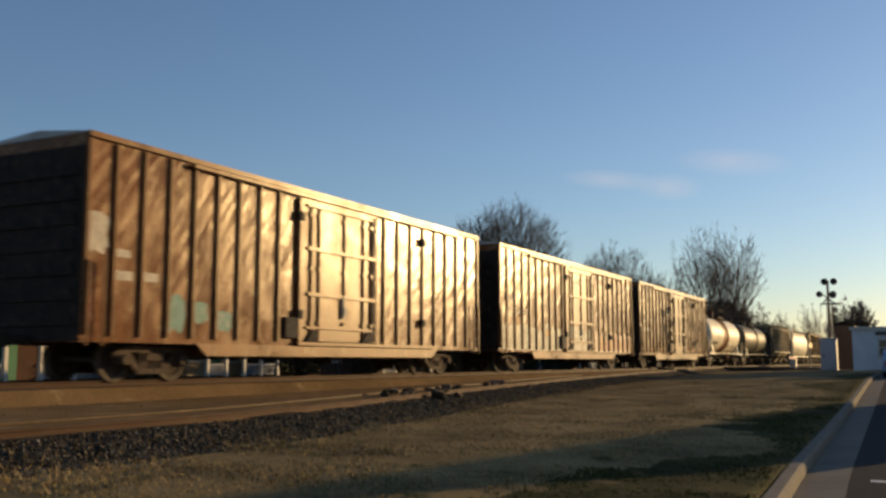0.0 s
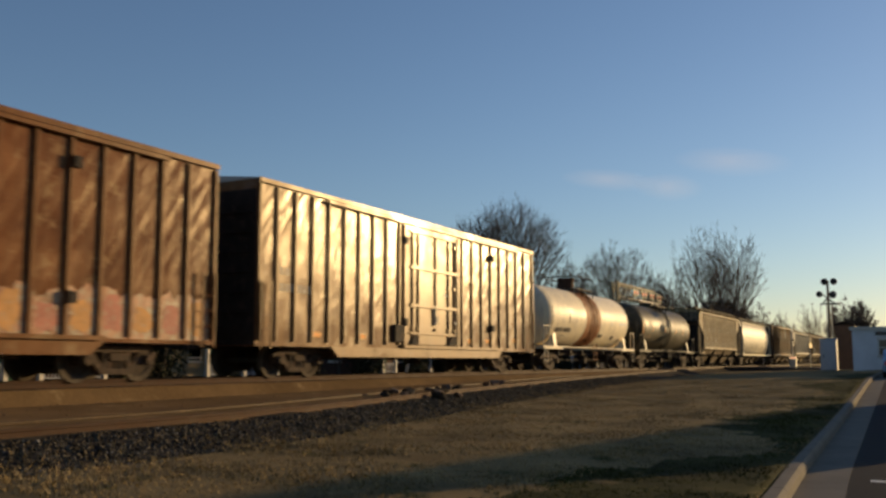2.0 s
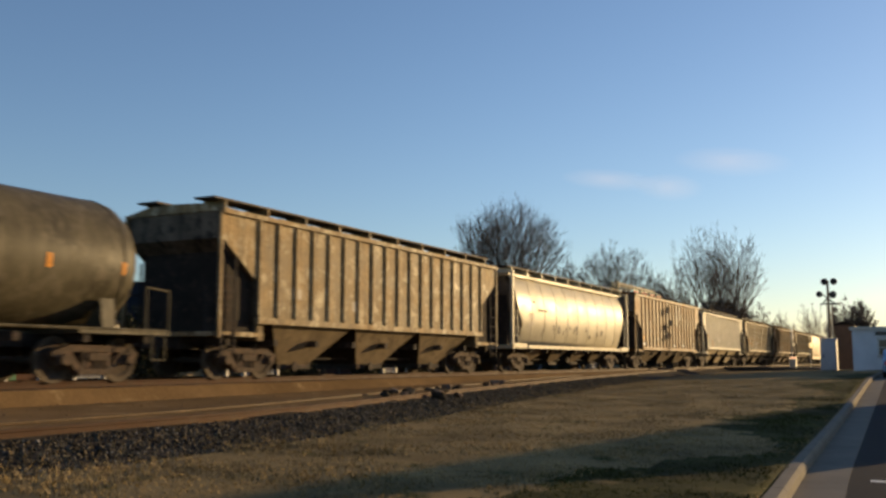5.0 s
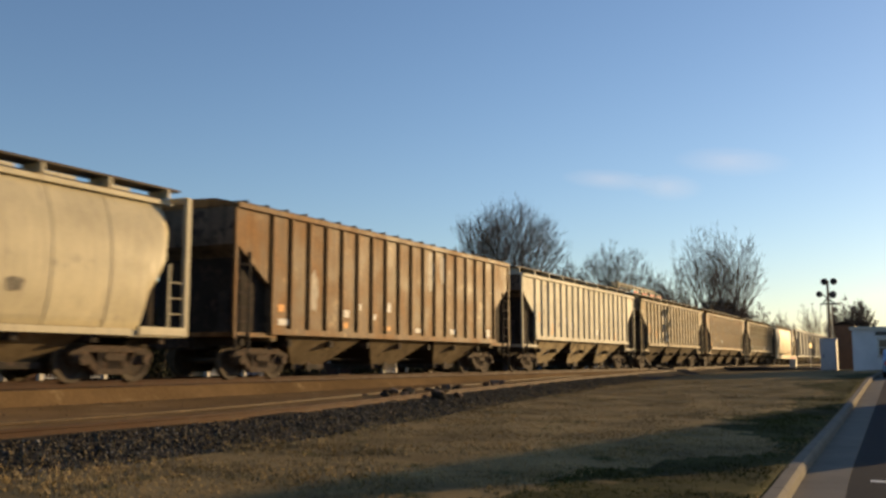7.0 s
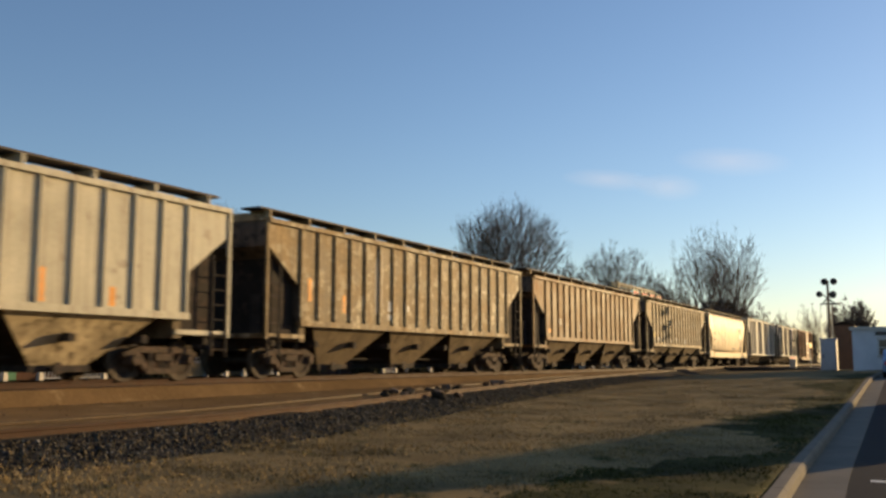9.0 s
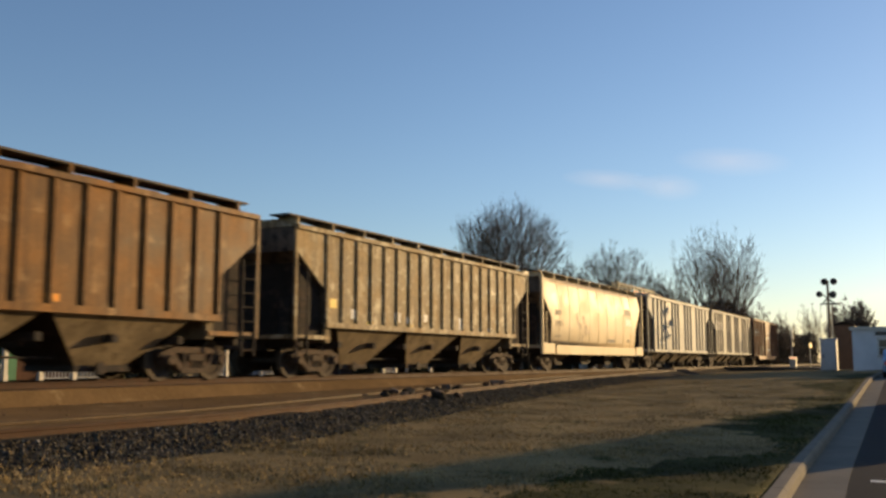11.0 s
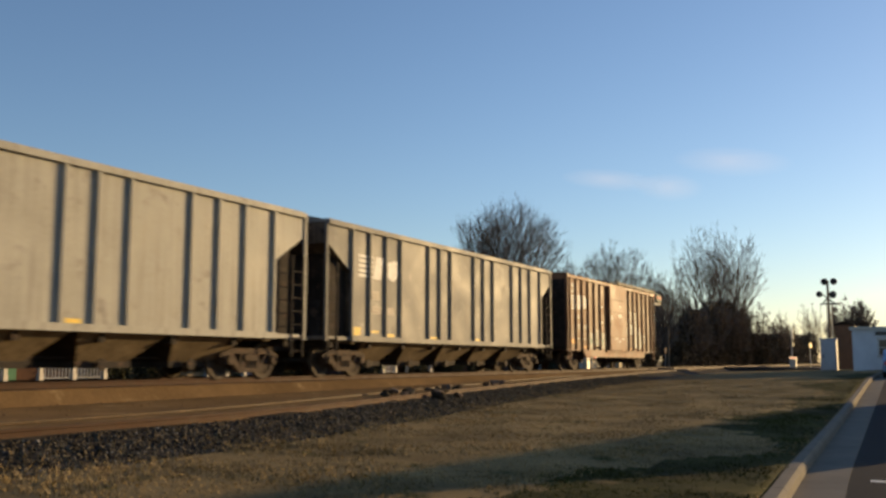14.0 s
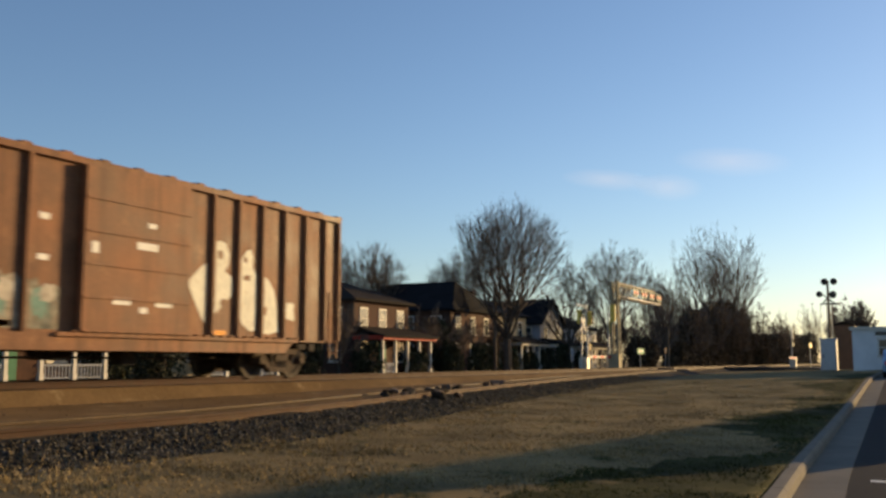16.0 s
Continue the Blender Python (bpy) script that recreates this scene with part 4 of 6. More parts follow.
            for xx in (half - 0.15, half - 0.55):
                tube(bm, (s * xx, k * 1.5, 0.45), (s * xx, k * 1.5, 1.05), 0.02, 6)
            tube(bm, (s * (half - 0.15), k * 1.5, 0.45), (s * (half - 0.55), k * 1.5, 0.45), 0.02, 6)
            part("step", bm, fm, car)
    underframe(car, half, half - 1.75, 0.72, 1.0)
    return car


def boxcar50(s0, s1, label):
    half = (s1 - s0) / 2
    car = root("boxcar", label, "boxcar", s0, s1)
    m = M["box_red"]
    zt = 4.56
    bm = bmesh.new()
    box(bm, -half, half, -HALF + 0.05, HALF - 0.05, 0.95, zt)
    part("body", bm, m, car)
    d0, d1 = -1.85, 1.5
    for s in (-1, 1):
        bm = bmesh.new()
        prism(bm, [(-half + 2.25, 0.98), (half - 2.25, 0.98), (half - 2.65, 0.64), (-half + 2.65, 0.64)], s * HALF - 0.05, s * HALF + 0.03)
        part("side_sill", bm, m, car)
        bm = bmesh.new()
        box(bm, -half, half, s * HALF - 0.06, s * HALF + 0.06, zt - 0.1, zt + 0.04)
        part("eave_rail", bm, m, car)
        y = s * (HALF + 0.02)
        door = part("door", shell(box, d0 + 0.25, d1, *sorted((s * (HALF - 0.04), s * (HALF + 0.17))), 1.02, zt - 0.12), m, car)
        for i in range(5):
            z = 1.02 + i * (zt - 1.14) / 5
            bm = bmesh.new()
            box(bm, d0 + 0.25, d1, s * (HALF + 0.17) - 0.03, s * (HALF + 0.17) + 0.03, z, z + 0.05)
            part("door_rib", bm, m, door)
        bm = bmesh.new()
        box(bm, d0 - 0.3, half - 2.2, s * (HALF + 0.08) - 0.05, s * (HALF + 0.08) + 0.05, 0.92, 1.0)
        for i in range(26):
            x = d0 + 0.1 + i * 0.3
            if x < half - 2.3:
                box(bm, x, x + 0.12, s * (HALF + 0.08) - 0.07, s * (HALF + 0.08) + 0.07, 1.0, 1.05)
        part("door_track", bm, m, car)
    xs = [-7.56, -6.67, -5.75, -4.82, -3.83, -2.85] + [1.55 + 0.955 * k for k in range(7)]
    posts(car, xs + [-half + 0.06, half - 0.06], 1.0, zt - 0.08, m, 0.11, 0.105, HALF - 0.05)
    bm = bmesh.new()
    prism(bm, [(-HALF - 0.04, zt + 0.03), (0, zt + 0.16), (HALF + 0.04, zt + 0.03), (HALF, zt - 0.02), (-HALF, zt - 0.02)], -half, half, "x")
    for i in range(17):
        x = -half + 0.1 + i * (2 * half - 0.2) / 16
        prism(bm, [(-HALF - 0.05, zt + 0.03), (-HALF - 0.05, zt + 0.09), (0, zt + 0.21), (HALF + 0.05, zt + 0.09), (HALF + 0.05, zt + 0.03), (0, zt + 0.12)], x - 0.11, x + 0.11, "x")
    part("roof", bm, m, car)
    # these ends too carry their shade in the dark colour
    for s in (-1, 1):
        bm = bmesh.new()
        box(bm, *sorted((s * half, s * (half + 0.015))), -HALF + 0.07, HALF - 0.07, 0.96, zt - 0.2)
        ep = part("end_panel", bm, M["grime_shade"], car, "grimy corrugated end, black with its shade painted in")
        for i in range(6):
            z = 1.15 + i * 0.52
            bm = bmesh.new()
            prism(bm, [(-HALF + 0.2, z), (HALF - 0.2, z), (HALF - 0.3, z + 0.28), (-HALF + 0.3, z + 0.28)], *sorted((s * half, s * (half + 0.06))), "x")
            part("corrugation", bm, M["grime_shade"], ep)
        ladder(car, s * (half - 0.32), -HALF + 0.0, 0.5, 2.4, m, 0.36)
    underframe(car, half, half - 2.2)
    return car


GROUPED = [-7.75, -6.74, -5.76, -4.8, -2.85, -2.0, -1.15, 0.82, 1.69, 2.6, 4.53, 5.5, 6.5, 7.7]
box1 = boxcar60(21.69, 40.79, "box_brown", "weathered brown high boxcar with shiny warped side panels", (-2.0, 1.9))
box2 = boxcar60(42.84, 61.97, "box_brown", "brown high boxcar with pale graffiti along its lower side", (-1.7, 2.1))
box3 = boxcar60(63.58, 82.70, "box_tan", "tan-brown high boxcar with small orange reflectors", (-1.8, 2.0))
tank1 = tank(84.20, 99.00, "tank_white", "cream white tank car with a rust-stained middle band", 1.5, 2.6, (-1.25, 1.1), "tank_white")
tank2 = tank(100.10, 114.95, "tank_black", "grimy black tank car with orange reflector strips", 1.48, 2.55, None, "tank_black", 0.2)
hop1 = hopper(116.5, 133.2, "hop_dirt", "dirty grey-brown ribbed covered hopper car")
hop2 = round_hopper(134.8, 151.65, "hop_pale", "pale grey round-sided covered hopper car with faint graffiti", 1.12, 4.12, 0.35, 4, (0.98, 1.12), [(0.45, 0.75), (0.6, 0.52), (0.85, 0.38), (1.05, 0.28), (1.12, 0.0)])
hop3 = hopper(153.3, 170.7, "hop_brown", "rusty brown ribbed hopper car with a flat dark top", 1.22, 4.40, 18, 3, False)
hop4 = hopper(172.1, 189.35, "hop_grey", "light grey ribbed covered hopper car with dark roof walkway", chute="chute_pale")
hop5 = hopper(190.8, 208.2, "hop_dirt", "grimy brown-grey ribbed covered hopper car")
hop6 = hopper(209.6, 226.7, "hop_brown", "grimy rust-brown ribbed covered hopper car")
hop7 = hopper(228.3, 245.2, "hop_dirt", "grimy brown-grey ribbed covered hopper car")
hop8 = round_hopper(246.9, 263.5, "hop_cream", "cream smooth-sided covered hopper car with dark lettering", 1.18, 4.25, 0.14, 3, (0.75, 1.18), [(0.05, 0.76), (0.4, 0.64), (0.8, 0.5), (1.18, 0.36), (1.24, 0.0)])
hop9 = hopper(264.85, 283.2, "hop_steel", "plain grey hopper car with grouped side posts", 1.12, 4.5, 15, 5, False, 1.35, GROUPED, 0.28, cut_z=0.58, rise=0.75)
hop10 = hopper(284.2, 302.45, "hop_steel_dark", "dark grey hopper car with a white striped emblem", 1.12, 4.5, 15, 5, False, 1.35, GROUPED, 0.28, cut_z=0.58, rise=0.75)
box4 = boxcar50(304.65, 320.75, "red-brown boxcar with white graffiti on its side")

# ---- stencils, reflectors and graffiti on the car sides ----
def patches(car, mat, name, rows, y):
    for x0, x1, z0, z1 in rows:
        plate(car, x0, x1, z0, z1, y, M[mat], name)


def blob(car, mat, name, x0, x1, z0, z1, y, seed):
    """A sprayed patch with an uneven outline."""
    rng = random.Random(seed)
    n = 18
    pts = []
    for i in range(n):
        a = 2 * math.pi * i / n
        k = rng.uniform(0.72, 1.08)
        c, q = math.cos(a), math.sin(a)
        pts.append(((x0 + x1) / 2 + (x1 - x0) / 2 * k * math.copysign(abs(c) ** 0.6, c), (z0 + z1) / 2 + (z1 - z0) / 2 * k * math.copysign(abs(q) ** 0.6, q)))
    plate(car, 0, 0, 0, 0, y, M[mat], name, pts)


def ragged(car, mat, x0, x1, z0, z1, y, seed):
    """A painted band with a straight foot and an uneven top."""
    rng = random.Random(seed)
    top = [(x1 + (x0 - x1) * i / 7, z1 - (z1 - z0) * rng.uniform(0.0, 0.28)) for i in range(8)]
    plate(car, 0, 0, 0, 0, y, M[mat], "graffiti", [(x0, z0), (x1, z0)] + top)


def digits(car, words, x, z, size, y, mat, wide=1.0):
    """Stencilled characters on the near side, starting at x with their foot at z."""
    cu = bpy.data.curves.new("stencil", "FONT")
    cu.body = words
    cu.size = size * 1.4
    cu.extrude = 0.002
    cu.space_character = wide
    tmp = bpy.data.objects.new("stencil", cu)
    me = bpy.data.meshes.new_from_object(tmp)
    bpy.data.objects.remove(tmp)
    me.materials.append(M[mat])
    o = part("stencil", me, None, car)
    o.matrix_basis = pose(x, y, z, 90, 0, 0)


def on_tank(car, mat, name, rows, radius, zc):
    """Painted bars that follow the near side of a tank."""
    for x0, x1, z0, z1 in rows:
        bm = bmesh.new()
        n = 5
        grid = []
        for i in range(n + 1):
            z = z0 + (z1 - z0) * i / n
            a = math.asin(max(-1, min(1, (z - zc) / radius)))
            for e in (0.012,):
                grid.append([bm.verts.new((x, -(radius + e) * math.cos(a), zc + (radius + e) * math.sin(a))) for x in (x0, x1)])
        for a, b in zip(grid, grid[1:]):
            bm.faces.new((a[0], a[1], b[1], b[0]))
        part(name, bm, M[mat], car)


def on_curve(car, mat, name, rows, zb, zt, bulge):
    """Painted marks on a bulging hopper side: upright bars, or sprayed rounds for graffiti."""
    def depth(z):
        return -(HALF - bulge * (2 * abs((z - zb) / (zt - zb) - 0.45)) ** 2.4 + 0.010)

    for n, (x0, x1, z0, z1) in enumerate(rows):
        bm = bmesh.new()
        if name == "graffiti":
            rng = random.Random(n * 7 + int(x0 * 100))
            mid = bm.verts.new(((x0 + x1) / 2, depth((z0 + z1) / 2), (z0 + z1) / 2))
            ring = []
            for i in range(14):
                a = 2 * math.pi * i / 14
                k = rng.uniform(0.75, 1.15)
                z = (z0 + z1) / 2 + (z1 - z0) / 2 * k * math.sin(a)
                ring.append(bm.verts.new(((x0 + x1) / 2 + (x1 - x0) / 2 * k * math.cos(a) + 0.25 * (z - z0) * (n % 3 - 1), depth(z), z)))
            for i in range(14):
                bm.faces.new((mid, ring[i], ring[(i + 1) % 14]))
        else:
            grid = []
            for i in range(5):
                z = z0 + (z1 - z0) * i / 4
                grid.append([bm.verts.new((x, depth(z), z)) for x in (x0, x1)])
            for a, b in zip(grid, grid[1:]):
                bm.faces.new((a[0], a[1], b[1], b[0]))
        part(name, bm, M[mat], car)


SIDE = -HALF
patches(box1, "pale_paint", "stencil", [(-8.67, -8.24, 2.64, 2.81), (-8.70, -8.16, 2.15, 2.35), (-7.86, -7.38, 2.17, 2.37)], SIDE)
blob(box1, "pale_paint", "paint_patch", -9.47, -8.87, 2.6, 3.6, SIDE, 1)
for k, q in enumerate([(-7.05, -6.45, 1.05, 1.95), (-6.29, -5.7, 1.3, 1.85), (-5.4, -4.8, 1.1, 1.7)]):
    blob(box1, "graf_teal", "graffiti", *q, SIDE, 10 + k)
blob(box1, "graf_pink", "graffiti", -9.5, -9.28, 1.1, 2.5, SIDE, 4)
def edges(stops, seed, mat, y, top):
    for k, (a, b) in enumerate(zip(stops, stops[1:])):
        ragged(box2, mat, a + 0.06, b - 0.06, 0.9, top - 0.1 * (k % 3), y, seed + k)


HB = 9.565
edges([-HB + 0.06] + [-HB + 0.82 * k for k in range(1, 10)], 20, "graf_mix", SIDE, 2.2)
edges([-1.6, -0.95, 0.5, 1.3, 1.82], 30, "graf_mix", SIDE - 0.10, 2.25)
edges([2.3] + [HB - 0.14 - 0.862 * k for k in range(7, 0, -1)] + [HB - 0.12], 40, "graf_warm", SIDE, 2.1)
for k in range(7):
    x0 = HB - 0.14 - 0.862 * (k + 1)
    blob(box2, "graf_pink" if k % 2 else "graf_orange", "graffiti", x0 + 0.14, x0 + 0.70, 0.98, 1.85 - 0.12 * (k % 3), SIDE - 0.004, 72 + k)
for k, q in enumerate([(-8.75, -8.35, 1.95, 2.25), (-7.7, -7.3, 1.95, 2.3), (-4.3, -3.9, 1.5, 1.9)]):
    blob(box2, "graf_orange", "graffiti", *q, SIDE - 0.008, 82 + k)
patches(box2, "pale_paint", "stencil", [(-8.58, -8.36, 2.95, 3.22), (-8.28, -8.04, 2.95, 3.22)], SIDE)
for word, x in (("47", -8.6), ("23", -7.78), ("02", -6.95)):
    digits(box2, word, x, 2.42, 0.26, SIDE - 0.008, "graf_cream", 1.25)
patches(box2, "pale_paint", "stencil", [(-0.84, -0.18, 4.19, 4.28), (-0.09, 0.51, 4.17, 4.30)], SIDE - 0.10)
patches(box3, "orange_paint", "reflector", [(3.08, 3.48, 1.09, 1.24), (4.67, 5.16, 1.13, 1.26), (7.40, 7.70, 1.20, 1.35), (-4.6, -4.2, 1.1, 1.24), (-7.0, -6.6, 1.1, 1.24)], SIDE)
patches(box3, "orange_paint", "reflector", [(0.95, 1.18, 1.29, 1.39)], SIDE - 0.10)
patches(box3, "pale_paint", "stencil", [(x, x + 0.15, 2.28, 2.5) for x in (-8.55, -8.32, -8.1, -7.72, -7.5, -7.28)] + [(-8.55, -8.4, 2.72, 2.94), (-8.3, -8.15, 2.72, 2.94)], SIDE)
patches(box3, "white_paint", "stencil", [(1.63, 1.85, 1.73, 1.83), (0.95, 1.11, 2.69, 2.78)], SIDE - 0.10)
on_tank(tank1, "dark_paint", "stencil", [(-5.47, -5.31, 1.80, 2.01), (-5.25, -5.07, 1.82, 2.02), (-5.0, -4.82, 1.83, 2.03), (-4.73, -4.56, 1.84, 2.04), (-4.37, -4.19, 1.83, 2.04), (-4.12, -3.94, 1.84, 2.04), (-3.85, -3.67, 1.84, 2.04), (-3.57, -3.35, 1.84, 2.04), (1.17, 1.88, 1.68, 1.85), (3.52, 4.02, 1.62, 1.81), (-6.1, -6.04, 2.17, 2.99), (-3.8, -3.72, 2.25, 2.75)], 1.5, 2.6)
on_tank(tank1, "pale_paint", "stencil", [(-5.34, -4.73, 1.63, 1.69), (-4.59, -3.74, 1.63, 1.69), (-5.10, -4.07, 1.50, 1.56)], 1.5, 2.6)
on_tank(tank1, "white_paint", "reflector", [(4.35, 5.78, 2.42, 2.57), (2.97, 3.15, 2.33, 2.57)], 1.5, 2.6)
on_tank(tank2, "orange_paint", "reflector", [(-6.4, -6.28, 2.15, 2.85), (-4.1, -3.99, 2.3, 2.62), (-1.03, -0.92, 2.32, 2.62), (1.95, 2.07, 2.3, 2.58), (3.97, 4.09, 2.28, 2.56), (5.95, 6.05, 2.28, 2.54)], 1.48, 2.55)
on_tank(tank2, "chute_grime_shade", "stencil", [(-6.0, -5.3, 1.85, 2.1), (-5.1, -4.3, 1.85, 2.1)], 1.48, 2.55)
digits(hop8, "247054", -6.57, 2.09, 0.24, -HALF - 0.012, "graf_grey", 1.1)
C2, C8 = (1.12, 4.12, 0.35), (1.18, 4.25, 0.14)
on_curve(hop2, "graf_grey", "graffiti", [(-3.46, -3.21, 1.70, 2.11), (-2.91, -2.45, 1.65, 2.09), (-2.24, -2.02, 1.63, 1.88), (-1.80, -1.64, 1.75, 2.03), (-1.30, -1.04, 1.88, 2.09), (-0.69, -0.48, 1.70, 2.07), (-0.24, 0.04, 1.66, 2.19), (1.11, 1.37, 1.83, 2.12), (1.68, 2.08, 1.51, 1.77), (2.92, 3.22, 1.65, 1.94), (3.57, 3.97, 1.73, 2.05), (-4.91, -4.78, 1.46, 1.87)], *C2)
on_curve(hop2, "dark_paint", "stencil", [(-5.38, -4.34, 2.62, 2.72), (-6.04, -5.74, 2.97, 3.06)], *C2)
on_curve(hop2, "pale_paint", "stencil", [(-6.48, -6.27, 2.25, 2.49), (-6.20, -5.92, 2.27, 2.53), (-6.50, -6.25, 1.91, 2.12), (-6.20, -5.95, 1.96, 2.17)], *C2)
on_curve(hop8, "graf_grey", "stencil", [(-6.53, -6.38, 2.56, 2.80), (-6.33, -6.17, 2.57, 2.81), (-6.12, -5.96, 2.57, 2.81), (-5.90, -5.74, 2.58, 2.82), (-6.48, -6.22, 1.55, 1.62), (-6.12, -5.77, 1.55, 1.63), (1.59, 2.90, 1.42, 1.60), (5.28, 5.71, 1.49, 1.66), (4.72, 5.05, 2.98, 3.36), (5.12, 5.5, 2.98, 3.36), (5.58, 6.0, 2.98, 3.36), (4.72, 6.0, 2.86, 2.90)], *C8)
for k, q in enumerate([(-3.49, -3.17, 2.1, 2.82), (-3.17, -2.69, 1.96, 2.33), (-2.63, -2.22, 2.26, 2.68), (-2.31, -1.81, 1.63, 2.28), (-2.69, -2.38, 1.35, 1.78)]):
    on_curve(hop8, "cream_stain", "graffiti", [q], *C8)
on_curve(hop8, "white_paint", "reflector", [(4.9, 6.0, 2.45, 2.78)], *C8)
patches(hop3, "white_paint", "stencil", [(-6.85, -6.42, 1.38, 1.55), (0.74, 1.1, 1.38, 1.53), (3.34, 3.71, 1.39, 1.56), (6.52, 6.8, 1.35, 1.65), (-3.70, -3.38, 1.71, 1.93), (-2.95, -2.7, 1.96, 2.15), (-2.13, -1.83, 1.71, 1.88), (-1.21, -0.92, 1.98, 2.27)], SIDE)
patches(hop3, "orange_paint", "reflector", [(-1.37, -0.95, 1.39, 1.52), (-3.8, -3.45, 1.39, 1.56), (-6.85, -6.6, 1.73, 1.93)], SIDE)
for k, q in enumerate([(-5.55, -5.0, 1.74, 2.96), (1.54, 2.06, 2.83, 4.18), (2.53, 2.94, 3.14, 4.19)]):
    blob(hop3, "pale_paint", "worn_patch", *q, SIDE, 70 + k)
patches(hop4, "orange_paint", "reflector", [(-6.6, -6.5, 2.16, 2.60), (-5.0, -4.89, 1.61, 2.15), (2.98, 3.12, 1.58, 2.26), (4.79, 4.95, 1.58, 1.99)], SIDE)
patches(hop4, "white_paint", "stencil", [(-3.09, -2.73, 2.18, 2.50), (-2.31, -1.91, 1.96, 2.30), (-1.30, -0.97, 1.70, 2.02), (1.44, 1.80, 1.76, 2.06)], SIDE)
patches(hop4, "hop_stain", "stencil", [(-6.25, -5.86, 2.48, 2.73), (-5.55, -5.2, 2.51, 2.75), (-6.2, -5.88, 1.94, 2.28), (-5.55, -5.2, 1.80, 2.29), (-4.12, -3.7, 2.0, 2.23)], SIDE)
patches(hop5, "orange_paint", "reflector", [(-6.75, -6.62, 2.08, 2.73), (-5.0, -4.86, 1.83, 2.36)], SIDE)
patches(hop5, "white_paint", "stencil", [(-2.35, -2.0, 2.0, 2.32), (-2.36, -2.06, 1.72, 1.91), (-1.30, -1.02, 2.05, 2.26)], SIDE)
blob(hop5, "pale_paint", "worn_patch", -3.15, -2.72, 1.6, 3.97, SIDE, 80)
patches(hop7, "yellow_paint", "reflector", [(-6.7, -6.35, 1.96, 2.22), (-4.65, -4.3, 1.53, 1.63), (-2.12, -1.75, 1.53, 1.63)], SIDE)
patches(hop7, "white_paint", "stencil", [(-5.57, -5.29, 1.69, 1.97), (-2.92, -2.62, 1.68, 1.99), (-2.20, -1.85, 1.66, 1.87), (-0.97, -0.7, 1.76, 2.0), (1.75, 2.1, 1.57, 1.99), (4.35, 4.7, 1.55, 1.72)], SIDE)
patches(hop6, "orange_paint", "reflector", [(-6.6, -6.3, 1.7, 1.9), (2.0, 2.3, 1.6, 1.75)], SIDE)
patches(hop6, "pale_paint", "stencil", [(-5.3, -4.9, 2.1, 2.4), (-2.3, -2.0, 1.9, 2.2)], SIDE)
patches(hop1, "pale_paint", "stencil", [(-5.3, -4.9, 2.1, 2.4), (-2.3, -2.0, 1.9, 2.2)], SIDE)
patches(hop9, "white_paint", "stencil", [(-6.2, -5.9, 1.55, 1.68), (-5.5, -5.0, 1.55, 1.66)], SIDE)
patches(hop9, "yellow_paint", "reflector", [(-5.65, -5.2, 1.18, 1.3), (-2.7, -2.3, 1.18, 1.28), (1.0, 1.4, 1.18, 1.28)], SIDE)
patches(hop9, "orange_paint", "reflector", [(-7.65, -7.5, 1.4, 2.1)], SIDE)
patches(hop10, "white_paint", "emblem_stripe", [(-7.34, -6.80, z, z + 0.09) for z in (2.99, 3.14, 3.29, 3.44, 3.59)], SIDE)
patches(hop10, "white_paint", "emblem_stripe", [(-6.68, -6.5, z, z + 0.09) for z in (2.99, 3.14, 3.29, 3.44, 3.59)], SIDE)
plate(hop10, 0, 0, 0, 0, SIDE, M["white_paint"], "emblem", [(-6.48, 2.97), (-6.02, 2.97), (-5.85, 3.68), (-6.34, 3.68)])
blob(hop10, "white_paint", "emblem", -5.64, -4.90, 2.97, 3.68, SIDE, 130)
patches(hop10, "pale_paint", "stencil", [(-6.54, -6.11, 2.32, 2.60), (-6.51, -6.0, 1.89, 2.12), (-5.66, -5.19, 1.89, 2.12)], SIDE)
patches(hop10, "yellow_paint", "reflector", [(-7.66, -7.20, 1.20, 1.45), (-5.67, -5.15, 1.19, 1.29), (-2.7, -2.1, 1.19, 1.27), (0.9, 1.43, 1.19, 1.27), (-6.65, -6.15, 1.29, 1.37)], SIDE)
B4 = SIDE + 0.05
patches(box4, "white_paint", "emblem_stripe", [(-7.46, -6.75, z, z + 0.065) for z in (2.98, 3.1, 3.22, 3.34, 3.46, 3.58)], B4)
patches(box4, "white_paint", "emblem_stripe", [(-6.6, -6.40 + 0.03 * k, 2.98 + 0.12 * k, 3.045 + 0.12 * k) for k in range(6)], B4)
plate(box4, 0, 0, 0, 0, B4, M["white_paint"], "emblem", [(-6.38, 3.0), (-5.88, 3.0), (-5.83, 3.7), (-6.22, 3.7)])
blob(box4, "white_paint", "emblem", -5.64, -4.92, 3.0, 3.72, B4, 131)
blob(box4, "pale_paint", "emblem", -7.42, -6.8, 3.74, 4.25, B4, 132)
blob(box4, "box_red", "emblem", -7.25, -6.98, 3.85, 4.08, B4 - 0.004, 133)
patches(box4, "pale_paint", "stencil", [(-6.55, -6.36, 2.5, 2.72), (-6.28, -6.1, 2.5, 2.72), (-6.55, -6.36, 2.02, 2.25), (-6.28, -6.05, 2.02, 2.25), (-5.6, -5.42, 2.02, 2.25), (-5.34, -5.16, 2.02, 2.25), (-5.1, -4.94, 2.02, 2.25), (-6.5, -6.1, 1.5, 1.56), (-5.55, -5.1, 1.5, 1.56)], B4)
patches(box4, "white_paint", "stencil", [(-2.55, -2.3, 3.21, 3.34), (-2.55, -2.3, 2.4, 2.52)], B4)
